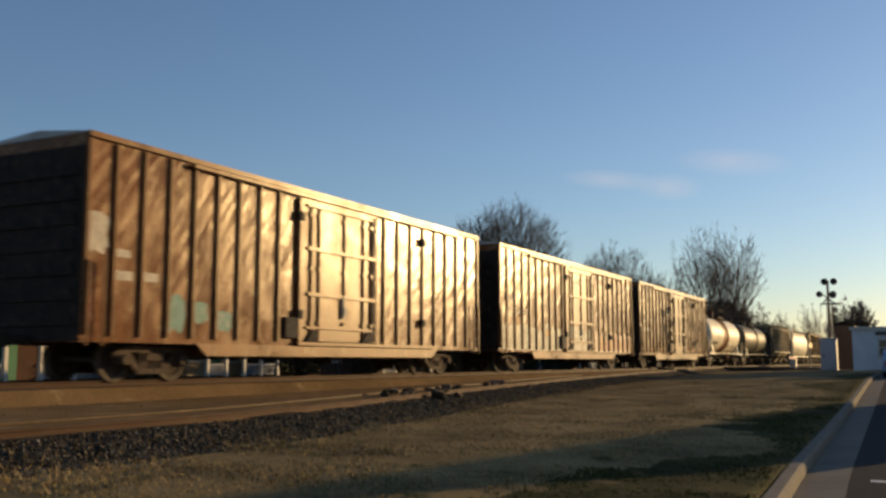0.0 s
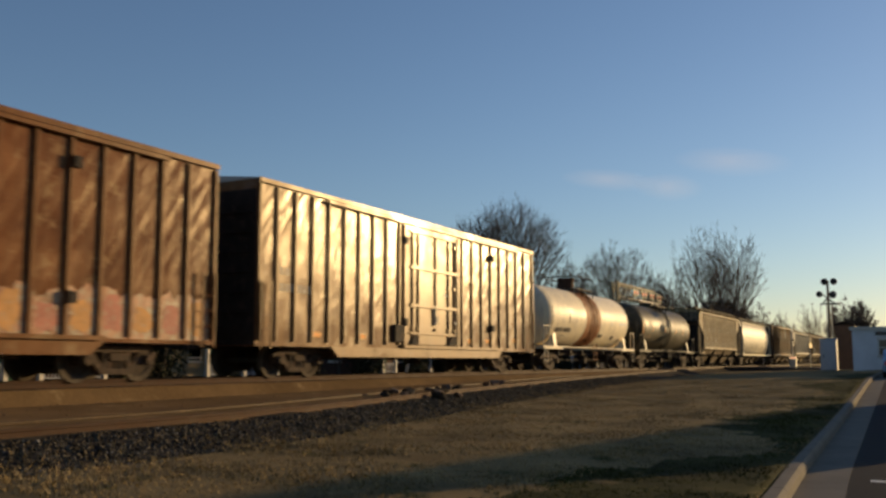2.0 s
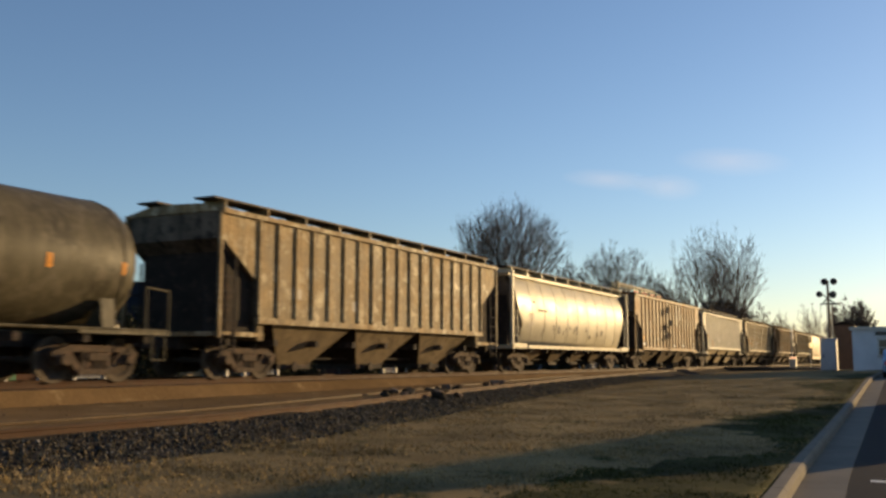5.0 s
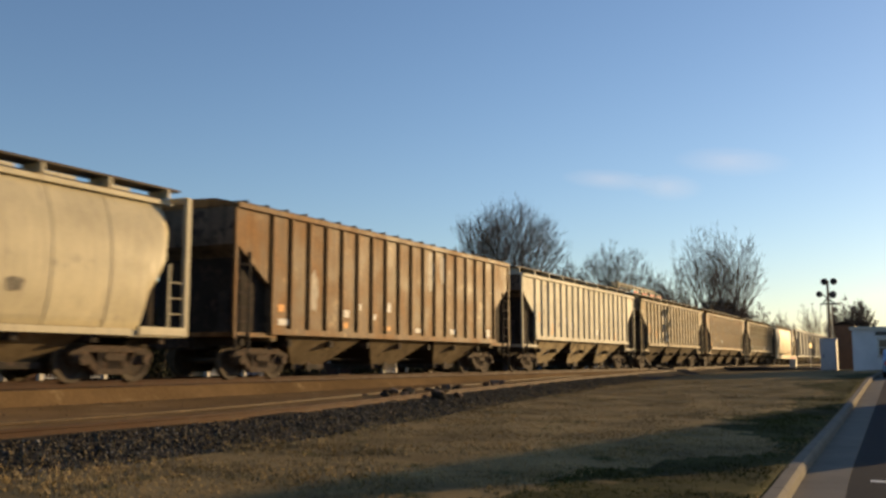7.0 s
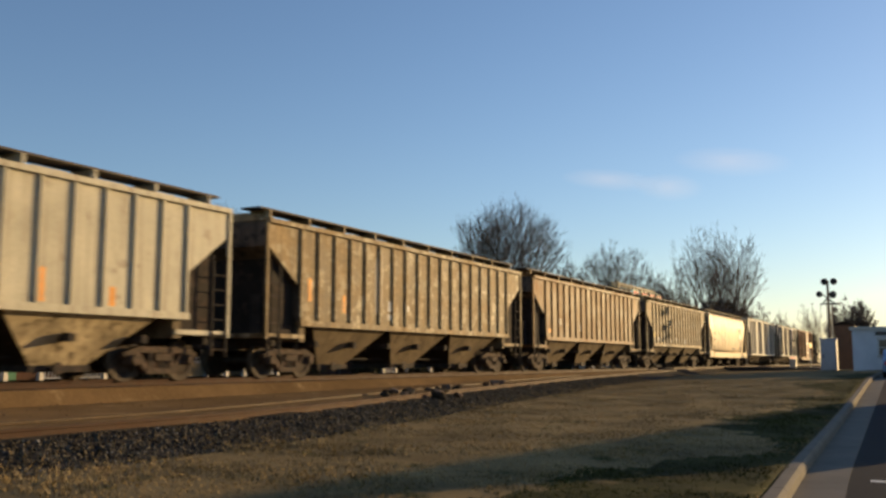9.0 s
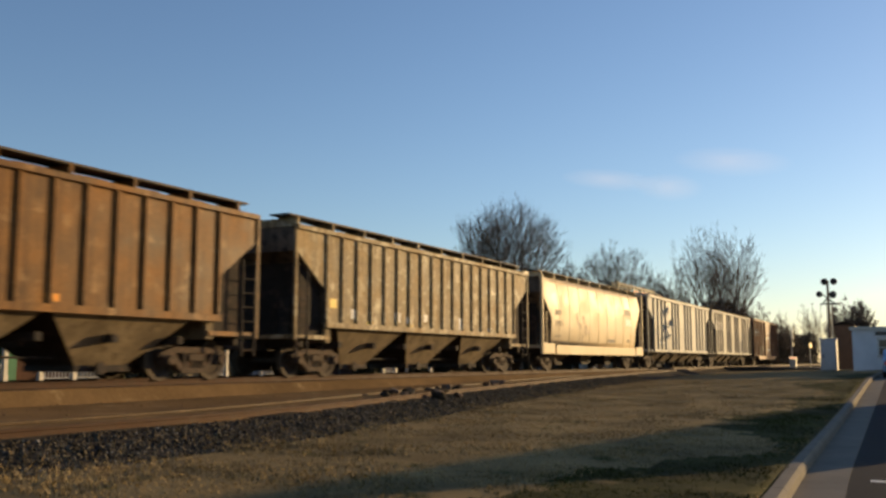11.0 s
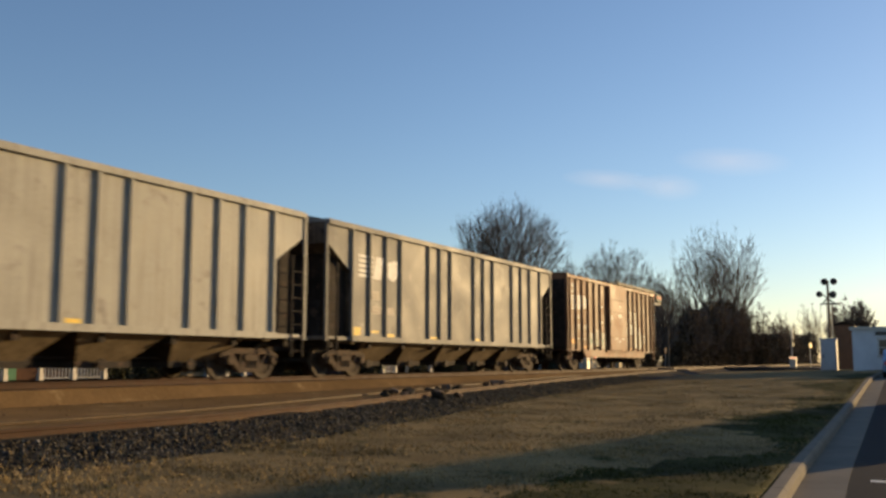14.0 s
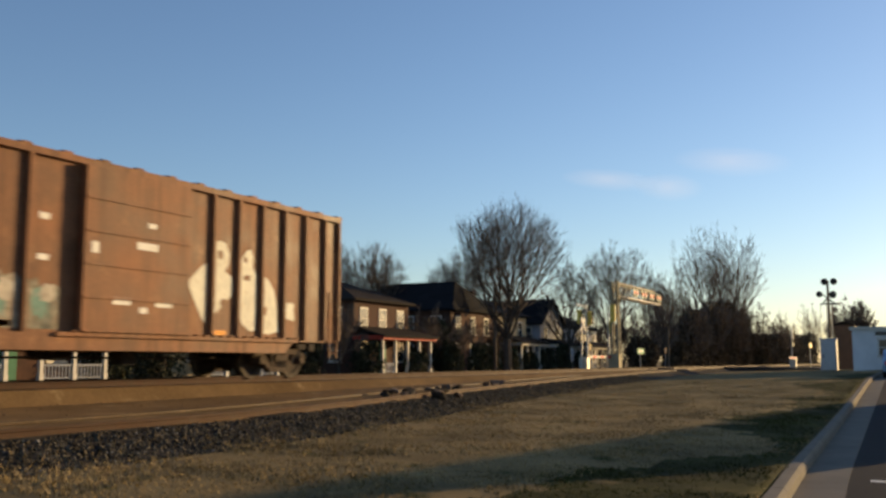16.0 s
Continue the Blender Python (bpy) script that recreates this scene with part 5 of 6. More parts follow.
patches(box4, "white_paint", "stencil", [(0.15, 0.40, 3.33, 3.44), (-0.16, 0.47, 2.83, 2.99), (-1.41, -1.22, 2.64, 2.88), (-0.79, -0.29, 1.61, 1.76), (0.44, 0.95, 1.61, 1.75), (-0.03, 0.20, 1.45, 1.58)], SIDE - 0.17)
patches(box4, "orange_paint", "reflector", [(-3.6, -3.1, 1.08, 1.2), (2.62, 3.08, 1.04, 1.17), (-5.6, -5.05, 1.08, 1.18)], B4)
patches(box4, "orange_paint", "reflector", [(-7.42, -6.88, 1.28, 1.5)], B4)
patches(box4, "yellow_paint", "reflector", [(-0.12, 0.33, 0.70, 0.83), (1.88, 2.26, 0.74, 0.84)], SIDE - 0.03)
for outline in ([(1.66, 2.3), (1.85, 2.42), (2.05, 2.6), (2.32, 2.78), (2.32, 1.3), (2.2, 1.42), (2.05, 1.65), (1.85, 1.95)],
                [(2.48, 3.1), (2.62, 3.3), (2.82, 3.37), (3.02, 3.3), (3.16, 3.05), (3.12, 2.8), (3.0, 2.62), (3.27, 2.5), (3.27, 2.05), (3.1, 1.85), (2.82, 1.7), (2.48, 1.35)],
                [(3.44, 2.7), (3.6, 2.95), (3.8, 3.2), (4.0, 3.28), (4.12, 3.02), (4.08, 2.8), (4.23, 2.65), (4.23, 1.2), (4.0, 1.18), (3.7, 1.35), (3.44, 1.9)],
                [(4.4, 2.68), (4.6, 2.62), (4.8, 2.5), (5.0, 2.25), (5.1, 1.9), (5.2, 1.2), (4.8, 1.12), (4.4, 1.15)]):
    plate(box4, 0, 0, 0, 0, B4, M["graf_cream"], "graffiti", outline)
for k, q in enumerate([(2.7, 2.92, 2.9, 3.15), (2.82, 3.2, 1.75, 1.95), (3.7, 4.0, 2.45, 2.6), (4.5, 4.7, 1.6, 1.85), (3.7, 3.86, 2.9, 3.05)]):
    blob(box4, "box_red", "graffiti", *q, B4 - 0.004, 110 + k)
blob(box4, "graf_cream", "graffiti", 5.4, 5.95, 1.5, 2.02, B4, 90)
for k, q in enumerate([(-4.74, -3.92, 1.05, 2.0), (-3.75, -2.94, 1.05, 2.15), (-2.77, -2.0, 1.05, 2.1)]):
    ragged(box4, "graf_mix", *q, B4, 93 + k)
    blob(box4, "graf_teal", "graffiti", q[0] + 0.12, q[1] - 0.25, q[2] + 0.2, q[3] - 0.2, B4 - 0.004, 97 + k)
    blob(box4, "pale_paint", "graffiti", q[0] + 0.3, q[1] - 0.1, q[2] + 0.5, q[3] - 0.15, B4 - 0.008, 103 + k)


def motions():
    lag = ((0, 0), (4, 0), (8, 0), (12, 0), (14.3, 0), (14.8, 0.1), (15.3, 0.3), (15.7, 0.38), (16, 0.4))
    for car, x in CARS:
        walk(car, [(t, pose(x - SPEED * t + d, TRACK_Y, RAIL_Z)) for t, d in lag])
    turn = math.degrees(SPEED / 30 / 0.457)
    for w, x in AXLES:
        walk(w, [(k / 30, pose(x, 0, 0.457, 0, -turn * k, 0)) for k in range(481)])


# ---- houses along the street ----
def window(parent, x, z, w, h, y, out, face="y"):
    """A sash window with frame, sill and two panes, proud of the wall; out: -1 or 1."""
    def put(a, b, c0, c1, z0, z1):
        bm = bmesh.new()
        lo, hi = sorted((y + out * c0, y + out * c1))
        if face == "y":
            box(bm, a, b, lo, hi, z0, z1)
        else:
            box(bm, lo, hi, a, b, z0, z1)
        return bm
    bm = put(x - w / 2 - 0.1, x + w / 2 + 0.1, -0.06, 0.05, z - 0.1, z + h + 0.12)
    wn_ = part("window", bm, M["trim"], parent)
    for k in range(2):
        z0 = z + k * (h / 2 + 0.02)
        part("pane", put(x - w / 2, x + w / 2, 0.05, 0.06, z0, z0 + h / 2 - 0.03), M["pane"], wn_)
    part("sill", put(x - w / 2 - 0.15, x + w / 2 + 0.15, 0.0, 0.14, z - 0.14, z - 0.06), M["trim"], wn_)


def house(x, y, w, d, eave, ridge, wall, roof, label, porch="white", hip=True, chimney=True, gable_front=False, turn=0.0):
    h = tagged(new("house"), label, "house", "houses along the street")
    h.matrix_basis = pose(x, y, 0.55, 0, 0, turn)
    a, b = w / 2, d / 2
    bm = bmesh.new()
    box(bm, -a, a, -b, b, -0.3, eave)
    if gable_front:
        prism(bm, [(-a, eave), (a, eave), (0, ridge)], -b, b)
    part("wall", bm, M[wall], h)
    o = 0.45
    bm = bmesh.new()
    if gable_front:
        for s in (-1, 1):
            prism(bm, [(s * (a + o), eave - 0.25), (0, ridge + 0.03), (0, ridge + 0.2), (s * (a + o), eave - 0.07)], -b - o, b + o)
    else:
        inset = a * 0.55 + b * 0.5 if hip is True else float(hip)
        lo = [bm.verts.new(p) for p in ((-a - o, -b - o, eave - 0.02), (a + o, -b - o, eave - 0.02), (a + o, b + o, eave - 0.02), (-a - o, b + o, eave - 0.02))]
        up = [bm.verts.new((p.co.x, p.co.y, eave + 0.14)) for p in lo]
        r = [bm.verts.new((-a - o + inset, 0, ridge)), bm.verts.new((a + o - inset, 0, ridge))]
        bm.faces.new(lo)
        for i in range(4):
            bm.faces.new((lo[i], lo[(i + 1) % 4], up[(i + 1) % 4], up[i]))
        bm.faces.new((up[0], up[1], r[1], r[0]))
        bm.faces.new((up[2], up[3], r[0], r[1]))
        bm.faces.new((up[1], up[2], r[1]))
        bm.faces.new((up[3], up[0], r[0]))
    rf = part("roof", bm, M[roof], h)
    if chimney:
        bm = bmesh.new()
        box(bm, a * 0.3, a * 0.3 + 0.7, 0.4, 1.1, eave, ridge + 0.8)
        box(bm, a * 0.3 - 0.08, a * 0.3 + 0.78, 0.32, 1.18, ridge + 0.8, ridge + 0.95)
        part("chimney", bm, M["brick"], rf)
    k = max(2, int(w / 2.4))
    for i in range(k):
        wx = -a + w * (i + 0.5) / k
        window(h, wx, eave - 1.95, 0.9, 1.4, -b, -1)
        if abs(wx) > 0.8:
            window(h, wx, 1.0, 0.95, 1.5, -b, -1)
    for i in range(3):
        wy = -b + d * (i + 0.5) / 3
        for s in (-1, 1):
            window(h, wy, eave - 1.95, 0.85, 1.4, s * a, s, "x")
            window(h, wy, 1.0, 0.85, 1.5, s * a, s, "x")
    bm = bmesh.new()
    box(bm, -0.5, 0.5, -b - 0.06, -b + 0.02, 0.1, 2.2)
    part("door", bm, M["green_door"], h)
    if porch:
        pm = M["trim"]
        bm = bmesh.new()
        box(bm, -a + 0.1, a - 0.1, -b - 2.4, -b, -0.3, 0.12)
        pd = part("porch_deck", bm, M["shingle_b"], h)
        n = 5
        for i in range(n):
            px = -a + 0.4 + i * (w - 0.8) / (n - 1)
            bm = bmesh.new()
            box(bm, px - 0.09, px + 0.09, -b - 2.26, -b - 2.08, 0.1, 2.55)
            box(bm, px - 0.11, px + 0.11, -b - 2.28, -b - 2.06, 0.1, 0.4)
            part("porch_column", bm, pm, pd, bevel=0.0)
        bm = bmesh.new()
        box(bm, -a - 0.1, a + 0.1, -b - 2.5, -b, 2.5, 2.78)
        part("porch_beam", bm, M["red_trim"] if porch == "red" else pm, pd)
        bm = bmesh.new()
        prism(bm, [(-b - 2.7, 2.78), (-b, 3.5), (-b, 3.35), (-b - 2.7, 2.66)], -a - 0.2, a + 0.2, "x")
        part("porch_roof", bm, M[roof], pd)
        for i in range(n - 1):
            if i == n // 2 - 1:
                continue
            x0 = -a + 0.55 + i * (w - 0.8) / (n - 1)
            x1 = x0 + (w - 0.8) / (n - 1) - 0.3
            bm = bmesh.new()
            box(bm, x0, x1, -b - 2.22, -b - 2.14, 0.75, 0.83)
            box(bm, x0, x1, -b - 2.22, -b - 2.14, 0.2, 0.26)
            part("railing", bm, M["grey_wall"], pd)
            for q in range(8):
                xx = x0 + (x1 - x0) * (q + 0.5) / 8
                part("baluster", shell(box, xx - 0.025, xx + 0.025, -b - 2.2, -b - 2.16, 0.26, 0.75), M["grey_wall"], pd)
    return h


house(61.6, 41.0, 8.0, 9.0, 5.3, 7.3, "brick", "shingle_b", "dark brick two-storey house with a white and red porch", "red")
house(78.5, 42.5, 11.0, 9.0, 5.4, 8.3, "brick", "shingle", "dark house with a broad black roof", "", hip=2.2, chimney=False, turn=-90)
house(88.0, 41.5, 7.0, 9.0, 5.4, 7.4, "cream_wall", "shingle_b", "cream two-storey house with a pale porch", "white")
house(101.5, 42.5, 7.0, 9.0, 5.2, 7.8, "grey_wall", "shingle", "pale grey gabled house with white trim", "white", gable_front=True, chimney=False)
house(118.0, 44.0, 9.0, 9.0, 5.0, 7.4, "white_wall", "shingle_b", "white two-storey house behind bare trees", "white")
house(43.4, 41.0, 7.0, 8.0, 3.2, 5.6, "cream_wall", "shingle", "low cream cottage with a columned porch", "white", gable_front=True)
house(29.0, 41.0, 8.0, 9.0, 5.2, 7.6, "brick", "shingle", "dark brick house with a white columned porch", "white")
house(136.0, 52.0, 10.0, 9.0, 4.0, 6.5, "white_wall", "shingle", "low white house far down the street", "")


# ---- bare trees ----
def limb_tube(vs, fs, p, q, r0, r1, seg):
    turn = (q - p).to_track_quat("Z", "Y").to_matrix()
    k = len(vs)
    for c, r in ((p, r0), (q, r1)):
        for i in range(seg):
            a = 2 * math.pi * i / seg
            vs.append(tuple(c + turn @ Vector((r * math.cos(a), r * math.sin(a), 0))))
    for i in range(seg):
        fs.append((k + i, k + (i + 1) % seg, k + seg + (i + 1) % seg, k + seg + i))


def from_lists(name, vs, fs, mat):
    me = bpy.data.meshes.new(name)
    me.from_pydata(vs, [], fs)
    me.materials.append(mat)
    return me


def bare_tree(x, y, z, height, crown, seed, label, twig="twig", trunk_r=0.3, low=0.3, count=900, twigs=4, top=1.0, twig_r=0.010, spread=58, limbs=8):
    """A leafless tree: limbs fan upwards out of the trunk, fork again and again and end in fine twigs along a rounded, lumpy crown.
    crown: its radius; low: the share of the height below it; top: how far the crown narrows upwards; spread: the widest limb's lean in degrees."""
    rng = random.Random(seed)
    t = tagged(new("tree"), label, "tree", "bare winter trees")
    t.matrix_basis = pose(x, y, z)
    zc = height * (low + (1 - low) * 0.5)
    tall = (height - height * low) / 2
    shift = Vector((seed * 3.1, 0, 0))

    def inside(p):
        w = crown * (1.0 if p.z < zc else 1.0 - (1 - 1 / top) * (p.z - zc) / tall)
        q = Vector((p.x / w, p.y / w, (p.z - zc) / (tall if p.z > zc else tall * 1.35)))
        return q.length < 0.86 + 0.26 * noise.noise(q.normalized() * 2.3 + shift)

    step = 0.036 * height + 0.14
    fork = height * low * 0.7
    tv, tf, cv, cf = [], [], [], []

    def bit(p, q, r0, r1):
        if r0 > 0.05:
            limb_tube(tv, tf, p, q, r0, r1, 6)
        else:
            limb_tube(cv, cf, p, q, r0, r1, 3)

    lean = Vector((rng.uniform(-0.05, 0.05), rng.uniform(-0.05, 0.05), 1)).normalized()
    foot = Vector((0, 0, -0.2))
    bit(foot, Vector((0, 0, 0.5)), trunk_r * 1.35, trunk_r)
    crotch = Vector((0, 0, 0.5)) + lean * max(0.1, fork - 0.5)
    bit(Vector((0, 0, 0.5)), crotch, trunk_r, trunk_r * 0.88)
    queue = [(crotch, lean, trunk_r * 0.52, 0)]
    for k in range(limbs):
        az = 2.4 * k + rng.uniform(-0.4, 0.4)
        tilt = math.radians(spread * (0.25 + 0.75 * ((k * 0.618) % 1.0)))
        d = Vector((math.sin(tilt) * math.cos(az), math.sin(tilt) * math.sin(az), math.cos(tilt)))
        queue.append((crotch - lean * rng.uniform(0, 0.35) * fork * 0.5, d, trunk_r * rng.uniform(0.4, 0.58), 0))
    made, ends, i = 0, [], 0
    while i < len(queue) and made < count * 4:
        p, d, r, age = queue[i]
        i += 1
        q = p + d * step * rng.uniform(0.75, 1.2)
        r1 = max(0.009, r * 0.88)
        bit(p, q, r, r1)
        made += 1
        if not inside(q) and q.z > zc - tall or r1 < 0.0095:
            ends.append((q, d))
            continue
        jig = Vector((rng.uniform(-1, 1), rng.uniform(-1, 1), rng.uniform(-0.6, 1.0)))
        queue.append((q, (d + jig * 0.13 + Vector((0, 0, 0.045))).normalized(), r1, age + 1))
        if age > 0 and rng.random() < 0.66:
            side = d.cross(Vector((rng.uniform(-1, 1), rng.uniform(-1, 1), rng.uniform(-1, 1)))).normalized()
            a = math.radians(rng.uniform(22, 46))
            queue.append((q, (d * math.cos(a) + side * math.sin(a) + Vector((0, 0, 0.06))).normalized(), r1 * rng.uniform(0.55, 0.8), age + 1))
    ends += [(p, d) for p, d, r, age in queue[i:]]
    rng.shuffle(ends)
    for p, d in ends[:int(count * 1.3)]:
        for _ in range(twigs):
            way = (d + Vector((rng.uniform(-1, 1), rng.uniform(-1, 1), rng.uniform(-0.5, 0.9))) * 0.62).normalized()
            a = p - d * rng.random() * step
            limb_tube(cv, cf, a, a + way * rng.uniform(0.3, 0.85) * (0.4 + height / 26), twig_r, twig_r * 0.5, 3)
    part("trunk", from_lists("trunk", tv, tf, M["bark"]), None, t, "grey-brown trunk and limbs")
    part("crown", from_lists("crown", cv, cf, M[twig]), None, t, "fine bare twigs")
    return t


def thicket(name, x, y, z, rx, ry, h, n, seed, label, mat, category, leaf=0.16):
    """A shrub or evergreen: leaning stems and many small leaf clumps with an uneven outline."""
    rng = random.Random(seed)
    t = tagged(new(name), label, category)
    t.matrix_basis = pose(x, y, z)
    sv, sf, lv, lf = [], [], [], []
    for _ in range(14):
        a = rng.uniform(0, 6.28)
        limb_tube(sv, sf, Vector((rng.uniform(-rx, rx) * 0.4, rng.uniform(-ry, ry) * 0.4, -0.1)), Vector((math.cos(a) * rx * 0.7, math.sin(a) * ry * 0.7, h * rng.uniform(0.5, 0.9))), 0.06, 0.02, 4)
    for _ in range(n):
        a, u = rng.uniform(0, 6.28), rng.random() ** 0.5
        hz = rng.random()
        lump = 0.75 + 0.45 * noise.noise((math.cos(a) * 2 + seed, math.sin(a) * 2, hz * 3))
        wide = math.sin(math.pi * min(1, 0.25 + hz * 0.68)) ** 0.42 * lump
        c = Vector((math.cos(a) * rx * u * wide, math.sin(a) * ry * u * wide, h * hz * (0.8 + 0.3 * lump)))
        k = len(lv)
        s = leaf * rng.uniform(0.6, 1.6)
        nrm = Vector((rng.uniform(-1, 1), rng.uniform(-1, 1), rng.uniform(-1, 1))).normalized()
        e1 = nrm.orthogonal().normalized()
        e2 = nrm.cross(e1)
        lv += [tuple(c + e1 * s), tuple(c + e2 * s * 0.6 + nrm * s * 0.2), tuple(c - e1 * s), tuple(c - e2 * s * 0.6 + nrm * s * 0.2)]
        lf += [(k, k + 1, k + 2), (k, k + 2, k + 3)]
    part("stem", from_lists("stem", sv, sf, M["bark"]), None, t)
    part("foliage", from_lists("foliage", lv, lf, M[mat]), None, t)
    return t


bare_tree(78.4, 33.5, 0.5, 15.3, 5.6, 11, "large bare shade tree in front of the houses", trunk_r=0.42, low=0.28, top=0.92, limbs=8, spread=58, count=2800, twigs=2, twig_r=0.009)
bare_tree(76.5, 47.0, 0.5, 12.3, 4.2, 31, "bare shade tree behind the houses", low=0.3)
bare_tree(95.0, 45.5, 0.5, 13.5, 5.0, 12, "bare shade tree behind the cream house", low=0.3, count=1000)
bare_tree(100.0, 35.5, 0.5, 12.2, 3.6, 32, "bare shade tree along the street", low=0.3)
bare_tree(71.0, 50.0, 0.5, 13.6, 4.6, 13, "bare tree behind the brick house", low=0.25)
bare_tree(62.5, 53.0, 0.5, 14.0, 4.8, 14, "bare tree behind the brick house", low=0.25)
bare_tree(116.0, 34.5, 0.5, 16.2, 5.6, 15, "bare tree beyond the level crossing", low=0.3, count=1300)
bare_tree(131.0, 32.5, 0.5, 13.6, 4.8, 16, "bare tree beyond the level crossing", low=0.2, count=1200)
bare_tree(115.5, 23.4, 0.5, 17.8, 4.2, 17, "slender bare tree with upright branches", trunk_r=0.26, low=0.26, top=0.85, twigs=3, spread=36, count=800, limbs=7, twig_r=0.011)
bare_tree(126.0, 22.0, 0.5, 18.2, 3.8, 18, "slender bare tree with upright branches", trunk_r=0.26, low=0.26, top=0.85, twigs=3, spread=30, count=800, limbs=7, twig_r=0.011)
for i, (px, py, rr, hh) in enumerate(((110.0, 24.6, 2.8, 10.2), (116.0, 23.4, 3.0, 11.4), (123.5, 22.6, 3.4, 12.0), (131.0, 22.0, 3.4, 11.6), (105.0, 27.2, 2.8, 11.4))):
    bare_tree(px, py, 0.5, hh, rr, 20 + i, "dense dark twiggy tree beside the tracks", trunk_r=0.16, low=0.02, count=2200, twigs=4, twig_r=0.026, limbs=12, spread=75)
for i, (px, py, rr, hh) in enumerate(((107.0, 25.2, 3.2, 3.4), (112.5, 24.6, 4.2, 6.6), (118.5, 23.6, 4.8, 7.8), (124.5, 22.8, 5.0, 8.2), (130, 22.2, 4.6, 7.4), (100.0, 27.3, 2.2, 3.4), (136, 21.8, 3.2, 4.4))):
    thicket("shrub", px, py, 0.5, rr, 2.0, hh, 9000, 150 + i, "dark brown tangled brush under the trees", "brush", "shrub", 0.12)
for i, (px, py, r, hh) in enumerate(((136, 21.0, 4, 4.6), (146, 20.5, 5, 4.6), (157, 20.5, 5, 4.8), (168, 21, 6, 5.2), (181, 21.5, 7, 5.4), (130, 25, 5, 4.4), (196, 21, 7, 6.0))):
    thicket("shrub", px, py, 0.5, r, 2.6, hh, 7000, 40 + i, "brown leafless brush beside the tracks", "brush", "shrub", 0.11)
for i, (px, py, hh) in enumerate(((150, 20.6, 9.3), (158, 20.5, 9.0), (216, 21.8, 17.6), (222, 23.4, 16.2))):
    bare_tree(px, py, 0.5, hh, 2.6, 60 + i, "pale bare tree far down the line", twig="twig_pale", trunk_r=0.16, low=0.12, count=450, top=1.3, twig_r=0.02)
bare_tree(124.0, 8.4, 0.8, 8.6, 3.0, 70, "dark bushy tree behind the signal", trunk_r=0.2, low=0.1, count=900, twigs=9, twig_r=0.022)
for i, (px, py, rr, hh) in enumerate(((67.3, 36.0, 1.7, 5.8), (70.0, 36.2, 1.9, 6.4), (73.5, 35.8, 2.0, 5.4), (55.0, 36, 2.2, 5.0), (82.5, 37.0, 1.6, 4.0), (92.5, 37.2, 1.8, 3.6))):
    bare_tree(px, py, 0.55, hh, rr, 100 + i, "dark twiggy garden tree in front of a house", trunk_r=0.1, low=0.04, count=420, twigs=8, twig_r=0.018)
for i, (px, py, rr, hh) in enumerate(((16, 37, 2.2, 3.5), (34.5, 36, 2.0, 3.2), (37.5, 36, 2.4, 3.6), (46.8, 35.6, 2.2, 3.4), (50.5, 35.6, 2.4, 3.6), (22, 36, 2, 3.2))):
    thicket("shrub", px, py, 0.55, rr, 1.6, hh, 3500, 120 + i, "dark evergreen shrub in a front garden", "evergreen", "shrub", 0.09)
for i, (px, py, r, hh) in enumerate(((57, 35, 1.6, 2.2), (66, 36, 1.4, 1.9), (70, 35.5, 1.8, 2.6), (80, 36.5, 1.8, 2.2), (91, 37, 1.6, 2.0), (70.5, 36.5, 1.9, 4.2))):
    thicket("shrub", px, py, 0.55, r, r, hh, 1800, 80 + i, "dark garden shrub in front of a house", "evergreen", "shrub", 0.1)
for i, (px, py, rr, hh) in enumerate(((128, 41, 3.2, 8.0), (137, 40, 3.4, 9.0), (146, 38, 3.6, 8.5), (155, 37, 3.6, 9.0), (165, 39, 4.0, 9.5), (110, 47, 3.4, 8.5))):
    bare_tree(px, py, 0.5, hh, rr, 140 + i, "dense brown twiggy tree along the far street", trunk_r=0.14, low=0.03, count=800, twigs=9, twig_r=0.024)
for i, (px, py, rr, hh) in enumerate(((69.5, 34.6, 2.0, 2.0), (74.5, 34.4, 2.2, 2.4), (82.0, 34.8, 2.4, 1.9), (86.5, 34.6, 2.2, 1.7), (91.5, 34.8, 2.4, 2.1), (97.0, 35.0, 2.4, 2.6), (102.5, 34.8, 2.2, 2.0), (63.0, 34.4, 2.0, 1.6))):
    thicket("hedge", px, py, 0.55, rr, 0.9, hh, 2600, 170 + i, "dark clipped hedge along the front gardens", "evergreen", "hedge", 0.09)
# far belt of woods along the horizon
rng = random.Random(5)
vs, fs = [], []
for i in range(9000):
    ax = rng.uniform(-250, 900)
    ay = 95 + rng.uniform(0, 60) + max(0, ax) * 0.12
    hz = rng.random() ** 1.3 * (9 + 4 * noise.noise((ax * 0.05, 1, 0)))
    s = rng.uniform(0.5, 1.3)
    k = len(vs)
    for j in range(3):
        vs.append((ax + rng.uniform(-s, s), ay + rng.uniform(-s, s), 0.5 + max(0, hz + rng.uniform(-s, s))))
    fs.append((k, k + 1, k + 2))
tagged(new("far_woods", from_lists("far_woods", vs, fs, M["brush"])), "brown leafless woods behind the street", "woods", kind="stuff")


